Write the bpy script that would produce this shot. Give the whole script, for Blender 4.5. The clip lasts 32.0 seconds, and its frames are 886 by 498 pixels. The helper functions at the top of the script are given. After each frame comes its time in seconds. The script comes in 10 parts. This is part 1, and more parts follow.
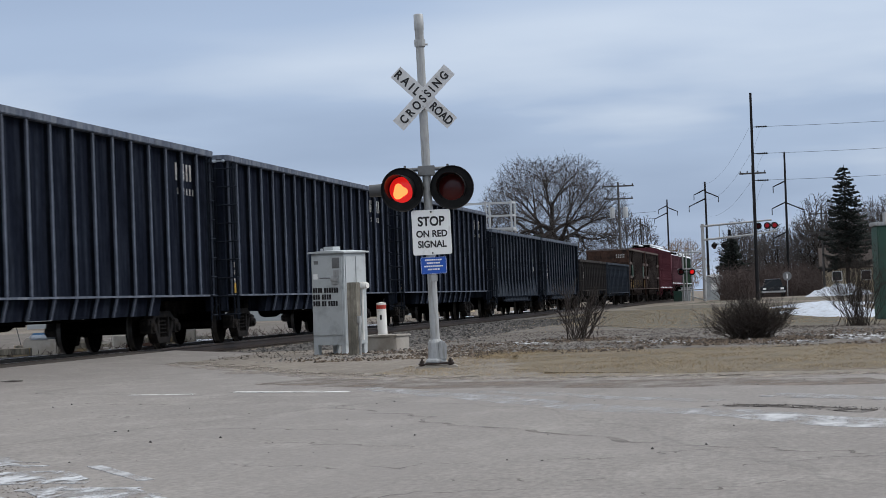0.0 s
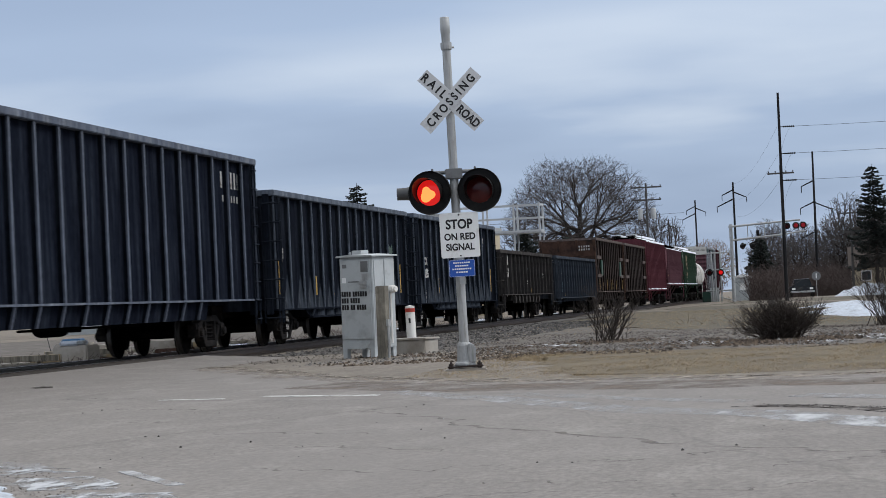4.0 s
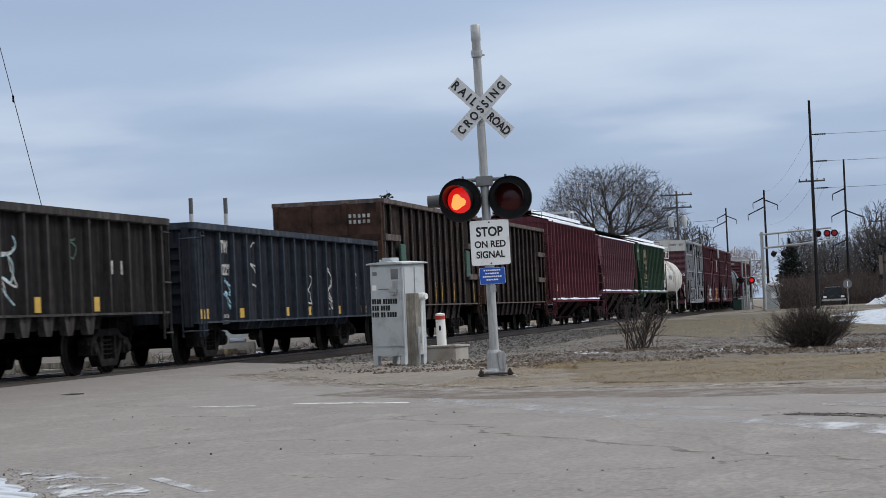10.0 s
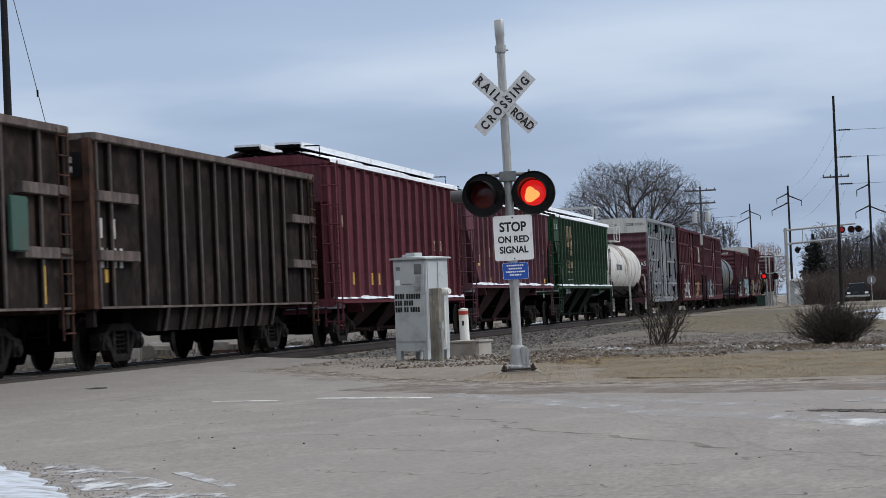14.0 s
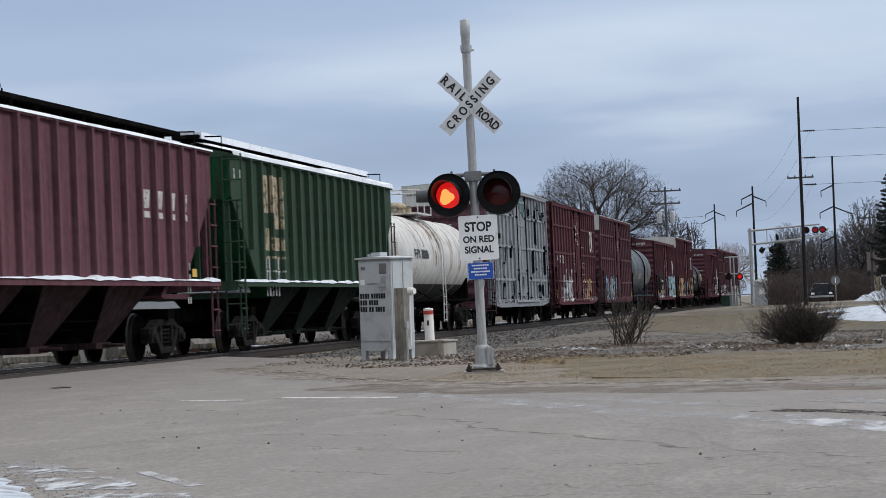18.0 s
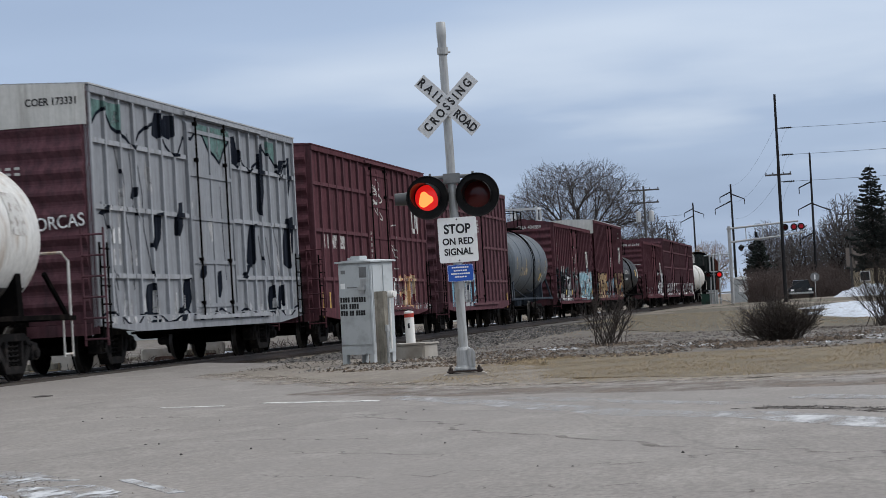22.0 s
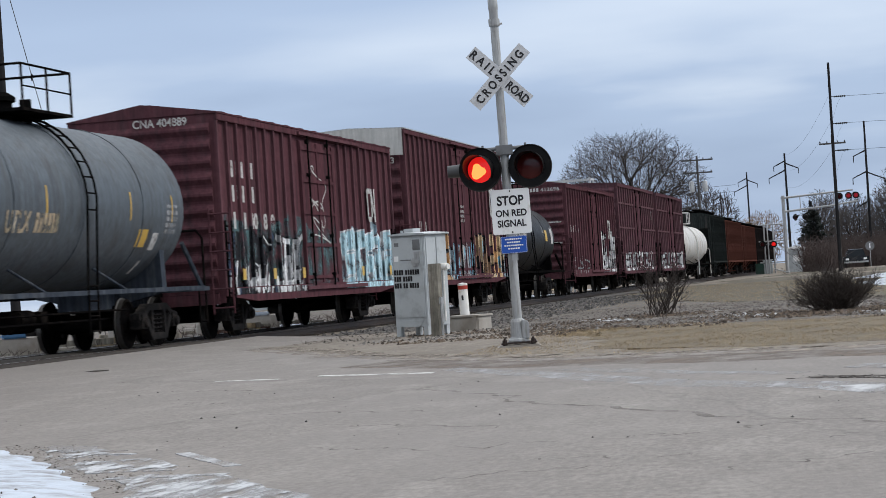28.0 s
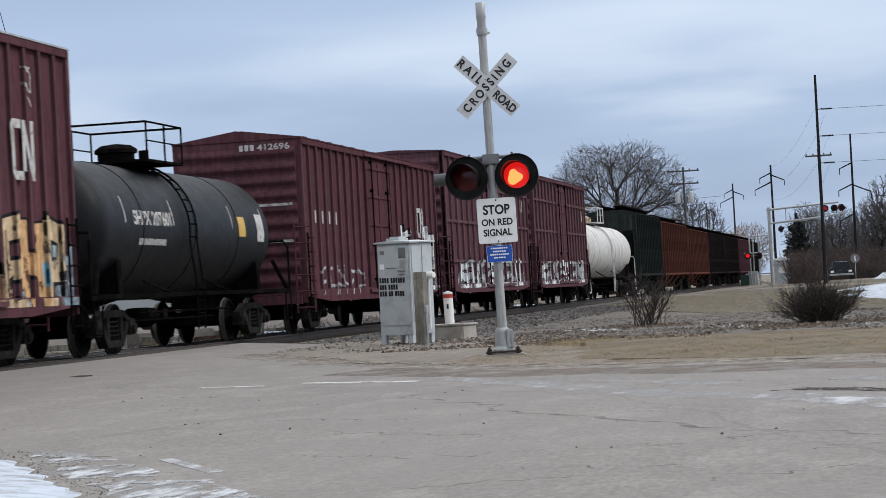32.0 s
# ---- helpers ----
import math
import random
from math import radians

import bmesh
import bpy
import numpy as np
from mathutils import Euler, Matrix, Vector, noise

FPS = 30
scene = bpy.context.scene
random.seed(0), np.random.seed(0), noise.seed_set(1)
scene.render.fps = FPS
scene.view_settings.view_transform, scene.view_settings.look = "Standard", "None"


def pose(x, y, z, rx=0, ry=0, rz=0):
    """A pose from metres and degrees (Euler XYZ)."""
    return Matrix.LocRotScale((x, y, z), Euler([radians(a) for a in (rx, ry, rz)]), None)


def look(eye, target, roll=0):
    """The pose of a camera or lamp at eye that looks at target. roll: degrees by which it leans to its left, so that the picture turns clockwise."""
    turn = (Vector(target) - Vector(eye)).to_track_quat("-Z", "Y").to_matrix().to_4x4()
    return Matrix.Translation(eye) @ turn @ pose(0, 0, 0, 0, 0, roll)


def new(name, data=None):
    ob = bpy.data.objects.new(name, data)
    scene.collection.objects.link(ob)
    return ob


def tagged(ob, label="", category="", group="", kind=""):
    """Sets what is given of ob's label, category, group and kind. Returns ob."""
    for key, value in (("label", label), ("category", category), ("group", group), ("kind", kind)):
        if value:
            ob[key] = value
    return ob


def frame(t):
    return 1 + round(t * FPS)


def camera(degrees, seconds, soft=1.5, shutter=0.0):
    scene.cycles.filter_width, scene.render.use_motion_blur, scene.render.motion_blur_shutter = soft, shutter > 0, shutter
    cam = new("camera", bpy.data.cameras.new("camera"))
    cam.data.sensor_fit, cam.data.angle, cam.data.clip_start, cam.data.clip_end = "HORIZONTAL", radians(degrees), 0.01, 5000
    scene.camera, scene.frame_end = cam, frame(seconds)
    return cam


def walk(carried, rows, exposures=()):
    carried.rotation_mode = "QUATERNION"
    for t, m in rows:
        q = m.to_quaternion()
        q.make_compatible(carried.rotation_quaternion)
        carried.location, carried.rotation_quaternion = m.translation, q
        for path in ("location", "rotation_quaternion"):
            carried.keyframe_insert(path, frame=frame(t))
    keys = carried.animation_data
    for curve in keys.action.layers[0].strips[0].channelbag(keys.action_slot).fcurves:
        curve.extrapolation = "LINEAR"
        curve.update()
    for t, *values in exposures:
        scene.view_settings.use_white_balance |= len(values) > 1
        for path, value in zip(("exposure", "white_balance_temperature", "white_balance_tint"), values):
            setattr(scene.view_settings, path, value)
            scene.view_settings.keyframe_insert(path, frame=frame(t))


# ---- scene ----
# World: Y runs along the railway, away from the viewer; the railhead lies at z = 0.15.
EYE = (0.0, 0.0, 0.95)
cam = camera(22.18, 32.0, soft=0.8, shutter=0.3)
walk(cam, [
    (0.0, look(EYE, (-4.843, 29.607, 1.628), -2.23)),
    (0.5, look(EYE, (-4.863, 29.603, 1.655), -2.25)),
    (1.0, look(EYE, (-4.879, 29.601, 1.672), -2.38)),
    (1.5, look(EYE, (-4.925, 29.593, 1.677), -2.48)),
    (2.0, look(EYE, (-4.991, 29.582, 1.666), -2.61)),
    (2.5, look(EYE, (-5.068, 29.569, 1.657), -2.70)),
    (3.0, look(EYE, (-5.129, 29.558, 1.648), -2.77)),
    (3.5, look(EYE, (-5.169, 29.551, 1.660), -2.75)),
    (5.5, look(EYE, (-5.354, 29.518, 1.735), -2.70)),
    (6.0, look(EYE, (-5.414, 29.507, 1.718), -2.77)),
    (6.5, look(EYE, (-5.459, 29.499, 1.666), -2.94)),
    (7.0, look(EYE, (-5.487, 29.494, 1.598), -2.92)),
    (7.5, look(EYE, (-5.512, 29.489, 1.553), -2.95)),
    (8.0, look(EYE, (-5.539, 29.484, 1.554), -2.79)),
    (8.5, look(EYE, (-5.558, 29.481, 1.602), -2.67)),
    (9.0, look(EYE, (-5.573, 29.478, 1.679), -2.60)),
    (9.5, look(EYE, (-5.581, 29.476, 1.748), -2.60)),
    (10.0, look(EYE, (-5.601, 29.472, 1.800), -2.62)),
    (10.5, look(EYE, (-5.643, 29.464, 1.836), -2.67)),
    (11.0, look(EYE, (-5.737, 29.446, 1.846), -2.70)),
    (11.5, look(EYE, (-5.842, 29.426, 1.831), -2.73)),
    (12.0, look(EYE, (-5.927, 29.409, 1.775), -2.75)),
    (12.5, look(EYE, (-5.954, 29.403, 1.724), -2.78)),
    (13.0, look(EYE, (-5.937, 29.407, 1.694), -2.68)),
    (13.5, look(EYE, (-5.920, 29.410, 1.706), -2.54)),
    (14.0, look(EYE, (-5.907, 29.413, 1.749), -2.48)),
    (14.5, look(EYE, (-5.904, 29.413, 1.777), -2.47)),
    (16.5, look(EYE, (-5.594, 29.474, 1.763), -2.50)),
    (17.0, look(EYE, (-5.517, 29.488, 1.765), -2.41)),
    (17.5, look(EYE, (-5.481, 29.495, 1.754), -2.40)),
    (18.0, look(EYE, (-5.453, 29.500, 1.726), -2.38)),
    (18.5, look(EYE, (-5.449, 29.501, 1.688), -2.43)),
    (19.0, look(EYE, (-5.439, 29.503, 1.647), -2.56)),
    (19.5, look(EYE, (-5.385, 29.513, 1.635), -2.57)),
    (20.0, look(EYE, (-5.288, 29.530, 1.652), -2.61)),
    (20.5, look(EYE, (-5.167, 29.552, 1.706), -2.77)),
    (21.0, look(EYE, (-5.084, 29.566, 1.751), -2.85)),
    (21.5, look(EYE, (-5.090, 29.565, 1.769), -3.08)),
    (22.0, look(EYE, (-5.185, 29.549, 1.745), -3.29)),
    (22.5, look(EYE, (-5.343, 29.520, 1.712), -3.42)),
    (23.0, look(EYE, (-5.517, 29.488, 1.684), -3.52)),
    (23.5, look(EYE, (-5.646, 29.464, 1.690), -3.58)),
    (24.0, look(EYE, (-5.712, 29.451, 1.763), -3.62)),
    (24.5, look(EYE, (-5.745, 29.445, 1.867), -3.72)),
    (26.5, look(EYE, (-5.875, 29.419, 1.801), -3.87)),
    (27.0, look(EYE, (-5.888, 29.417, 1.641), -3.83)),
    (27.5, look(EYE, (-5.899, 29.414, 1.507), -3.79)),
    (28.0, look(EYE, (-5.901, 29.414, 1.418), -3.73)),
    (28.5, look(EYE, (-5.912, 29.412, 1.384), -3.61)),
    (29.0, look(EYE, (-5.926, 29.409, 1.390), -3.57)),
    (29.5, look(EYE, (-5.927, 29.409, 1.422), -3.47)),
    (30.0, look(EYE, (-5.892, 29.416, 1.455), -3.37)),
    (30.5, look(EYE, (-5.839, 29.426, 1.484), -3.34)),
    (31.0, look(EYE, (-5.772, 29.440, 1.499), -3.28)),
    (31.5, look(EYE, (-5.726, 29.448, 1.506), -3.23)),
    (32.0, look(EYE, (-5.708, 29.452, 1.519), -3.18)),
], exposures=((0.0, 0.0), (21.0, 0.0), (26, 0.15), (32, 0.17)))

# ---- light: a bright overcast winter sky ----
def make_world():
    w = bpy.data.worlds.new("overcast_sky")
    scene.world = w
    w.use_nodes = True
    nt = w.node_tree
    nt.nodes.clear()
    N, L = nt.nodes.new, nt.links.new
    out, bg = N("ShaderNodeOutputWorld"), N("ShaderNodeBackground")
    sky = N("ShaderNodeTexSky")
    sky.sky_type, sky.sun_disc = "NISHITA", False
    sky.sun_elevation, sky.sun_rotation = radians(46), radians(78)
    tc, sep = N("ShaderNodeTexCoord"), N("ShaderNodeSeparateXYZ")
    L(tc.outputs["Generated"], sep.inputs[0])
    # flat cloud deck: direction divided by height
    dv = N("ShaderNodeMath")
    dv.operation, dv.inputs[1].default_value = "MAXIMUM", 0.0
    L(sep.outputs["Z"], dv.inputs[0])
    ad = N("ShaderNodeMath")
    ad.operation, ad.inputs[1].default_value = "ADD", 0.10
    L(dv.outputs[0], ad.inputs[0])
    cx, cy = N("ShaderNodeMath"), N("ShaderNodeMath")
    for m, o in ((cx, "X"), (cy, "Y")):
        m.operation = "DIVIDE"
        L(sep.outputs[o], m.inputs[0])
        L(ad.outputs[0], m.inputs[1])
    comb = N("ShaderNodeCombineXYZ")
    L(cx.outputs[0], comb.inputs[0])
    L(cy.outputs[0], comb.inputs[1])
    big, fine = N("ShaderNodeTexNoise"), N("ShaderNodeTexNoise")
    for n, sc, de, ro in ((big, 0.40, 3, 0.40), (fine, 1.2, 5, 0.45)):
        n.inputs["Scale"].default_value, n.inputs["Detail"].default_value, n.inputs["Roughness"].default_value = sc, de, ro
        L(comb.outputs[0], n.inputs["Vector"])
    mixn = N("ShaderNodeMix")
    mixn.data_type, mixn.inputs[0].default_value = "FLOAT", 0.3
    L(big.outputs["Fac"], mixn.inputs[2])
    L(fine.outputs["Fac"], mixn.inputs[3])
    ramp = N("ShaderNodeValToRGB")
    e = ramp.color_ramp.elements
    e[0].position, e[0].color = 0.38, (0.33, 0.425, 0.60, 1)
    e[1].position, e[1].color = 0.72, (0.72, 0.80, 0.91, 1)
    m = e.new(0.52)
    m.color = (0.40, 0.505, 0.69, 1)
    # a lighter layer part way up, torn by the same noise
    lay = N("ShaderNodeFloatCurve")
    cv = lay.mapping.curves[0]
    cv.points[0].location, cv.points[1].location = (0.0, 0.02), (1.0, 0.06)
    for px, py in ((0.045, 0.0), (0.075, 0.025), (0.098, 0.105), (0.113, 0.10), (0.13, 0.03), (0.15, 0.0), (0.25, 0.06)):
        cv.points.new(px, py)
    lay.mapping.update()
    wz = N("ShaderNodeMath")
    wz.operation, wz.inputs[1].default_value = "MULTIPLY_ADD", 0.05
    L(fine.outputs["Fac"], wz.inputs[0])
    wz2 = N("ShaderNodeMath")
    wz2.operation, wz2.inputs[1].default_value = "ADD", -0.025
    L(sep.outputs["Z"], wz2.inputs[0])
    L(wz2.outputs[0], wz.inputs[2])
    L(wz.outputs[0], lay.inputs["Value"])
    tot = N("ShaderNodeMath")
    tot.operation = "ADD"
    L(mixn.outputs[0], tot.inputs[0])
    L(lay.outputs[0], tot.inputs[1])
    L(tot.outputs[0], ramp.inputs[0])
    # an overcast sky is brighter overhead
    up = N("ShaderNodeMapRange")
    up.inputs["From Min"].default_value, up.inputs["From Max"].default_value = 0.05, 1.0
    up.inputs["To Min"].default_value, up.inputs["To Max"].default_value = 1.0, 2.0
    L(sep.outputs["Z"], up.inputs["Value"])
    sc = N("ShaderNodeVectorMath")
    sc.operation = "SCALE"
    L(ramp.outputs[0], sc.inputs[0])
    L(up.outputs[0], sc.inputs["Scale"])
    scs = N("ShaderNodeVectorMath")
    scs.operation = "SCALE"
    scs.inputs["Scale"].default_value = 0.08
    L(sky.outputs[0], scs.inputs[0])
    mx = N("ShaderNodeMix")
    mx.data_type, mx.inputs[0].default_value = "RGBA", 0.10
    # and whiter: the blue cast stays near the horizon
    wh = N("ShaderNodeMapRange")
    wh.inputs["From Min"].default_value, wh.inputs["From Max"].default_value = 0.16, 0.5
    L(sep.outputs["Z"], wh.inputs["Value"])
    wm = N("ShaderNodeMix")
    wm.data_type = "RGBA"
    L(wh.outputs[0], wm.inputs[0])
    L(sc.outputs[0], wm.inputs[6])
    wm.inputs[7].default_value = (1.16, 1.20, 1.26, 1)
    L(wm.outputs[2], mx.inputs[6])
    L(scs.outputs[0], mx.inputs[7])
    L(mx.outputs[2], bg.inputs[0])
    bg.inputs[1].default_value = 1.0
    L(bg.outputs[0], out.inputs[0])


make_world()
sun = new("sun", bpy.data.lights.new("sun", "SUN"))
sun.data.energy, sun.data.angle, sun.data.color = 1.75, radians(22), (1.0, 0.97, 0.94)
sun.matrix_world = look((28, 6, 30), (0, 0, 0))


# ---- materials ----
def node_mat(name, base, rough=0.7, metal=0.0, vary=0.25, scale=4.0, dirt=None, dirt_amt=0.0, dirt_scale=1.2, bump=0.15, bump_scale=40.0, streak=False, rand=0.0, spec=0.3, island=0.0, wear=0.30):
    """A worn surface: base colour with fine grain, larger stains of dirt, relief."""
    m = bpy.data.materials.new(name)
    m.use_nodes = True
    nt = m.node_tree
    N, L = nt.nodes.new, nt.links.new
    b = nt.nodes["Principled BSDF"]
    tc = N("ShaderNodeTexCoord")
    vec = tc.outputs["Object"]
    n1 = N("ShaderNodeTexNoise")
    n1.inputs["Scale"].default_value, n1.inputs["Detail"].default_value = scale, 8
    L(vec, n1.inputs["Vector"])
    hsv = N("ShaderNodeMixRGB")
    lo = [max(0, c * (1 - vary)) for c in base]
    hi = [min(1, c * (1 + vary)) for c in base]
    hsv.inputs[1].default_value, hsv.inputs[2].default_value = (*lo, 1), (*hi, 1)
    L(n1.outputs["Fac"], hsv.inputs[0])
    col = hsv.outputs[0]
    if dirt:
        n2 = N("ShaderNodeTexNoise")
        n2.inputs["Scale"].default_value, n2.inputs["Detail"].default_value, n2.inputs["Roughness"].default_value = dirt_scale, 9, 0.62
        if streak:
            mp = N("ShaderNodeMapping")
            mp.inputs["Scale"].default_value = (4.0, 4.0, 0.35)
            L(vec, mp.inputs[0])
            L(mp.outputs[0], n2.inputs["Vector"])
        else:
            L(vec, n2.inputs["Vector"])
        r = N("ShaderNodeMapRange")
        r.inputs["From Min"].default_value, r.inputs["From Max"].default_value = 0.62 - 0.3 * dirt_amt, 0.78 - 0.2 * dirt_amt
        L(n2.outputs["Fac"], r.inputs["Value"])
        mx = N("ShaderNodeMixRGB")
        L(r.outputs[0], mx.inputs[0])
        L(col, mx.inputs[1])
        mx.inputs[2].default_value = (*dirt, 1)
        col = mx.outputs[0]
    if streak:
        # fine run marks and speckle over the stains
        for stretch, lo, hi in (((13.0, 13.0, 0.55), 1 - wear, 1 + 1.2 * wear), ((9.0, 9.0, 6.0), 1 - 0.7 * wear, 1 + 0.7 * wear)):
            ms, nf, rf, sf = N("ShaderNodeMapping"), N("ShaderNodeTexNoise"), N("ShaderNodeMapRange"), N("ShaderNodeVectorMath")
            ms.inputs["Scale"].default_value = stretch
            L(vec, ms.inputs[0])
            L(ms.outputs[0], nf.inputs["Vector"])
            nf.inputs["Scale"].default_value, nf.inputs["Detail"].default_value, nf.inputs["Roughness"].default_value = 1.0, 5, 0.65
            rf.inputs["From Min"].default_value, rf.inputs["From Max"].default_value = 0.32, 0.70
            rf.inputs["To Min"].default_value, rf.inputs["To Max"].default_value = lo, hi
            L(nf.outputs["Fac"], rf.inputs["Value"])
            sf.operation = "SCALE"
            L(col, sf.inputs[0])
            L(rf.outputs[0], sf.inputs["Scale"])
            col = sf.outputs[0]
    if rand:
        oi = N("ShaderNodeObjectInfo")
        rr = N("ShaderNodeMapRange")
        rr.inputs["To Min"].default_value, rr.inputs["To Max"].default_value = 1 - rand, 1 + rand
        L(oi.outputs["Random"], rr.inputs["Value"])
        sc = N("ShaderNodeVectorMath")
        sc.operation = "SCALE"
        L(col, sc.inputs[0])
        L(rr.outputs[0], sc.inputs["Scale"])
        col = sc.outputs[0]
    if island:
        ge = N("ShaderNodeNewGeometry")
        ri = N("ShaderNodeMapRange")
        ri.inputs["To Min"].default_value, ri.inputs["To Max"].default_value = 1 - island, 1 + island
        L(ge.outputs["Random Per Island"], ri.inputs["Value"])
        si = N("ShaderNodeVectorMath")
        si.operation = "SCALE"
        L(col, si.inputs[0])
        L(ri.outputs[0], si.inputs["Scale"])
        col = si.outputs[0]
    L(col, b.inputs["Base Color"])
    b.inputs["Metallic"].default_value = metal
    b.inputs["Specular IOR Level"].default_value = spec
    rg = N("ShaderNodeMapRange")
    rg.inputs["To Min"].default_value, rg.inputs["To Max"].default_value = max(0.05, rough - 0.12), min(1, rough + 0.12)
    L(n1.outputs["Fac"], rg.inputs["Value"])
    L(rg.outputs[0], b.inputs["Roughness"])
    if bump:
        n3 = N("ShaderNodeTexNoise")
        n3.inputs["Scale"].default_value, n3.inputs["Detail"].default_value = bump_scale, 6
        L(vec, n3.inputs["Vector"])
        bp = N("ShaderNodeBump")
        bp.inputs["Strength"].default_value, bp.inputs["Distance"].default_value = bump, 0.02
        L(n3.outputs["Fac"], bp.inputs["Height"])
        L(bp.outputs[0], b.inputs["Normal"])
    return m


def glow_mat(name, base, colour, strength, rough=0.25):
    m = bpy.data.materials.new(name)
    m.use_nodes = True
    b = m.node_tree.nodes["Principled BSDF"]
    b.inputs["Base Color"].default_value = (*base, 1)
    b.inputs["Roughness"].default_value = rough
    b.inputs["Emission Color"].default_value = (*colour, 1)
    b.inputs["Emission Strength"].default_value = strength
    return m


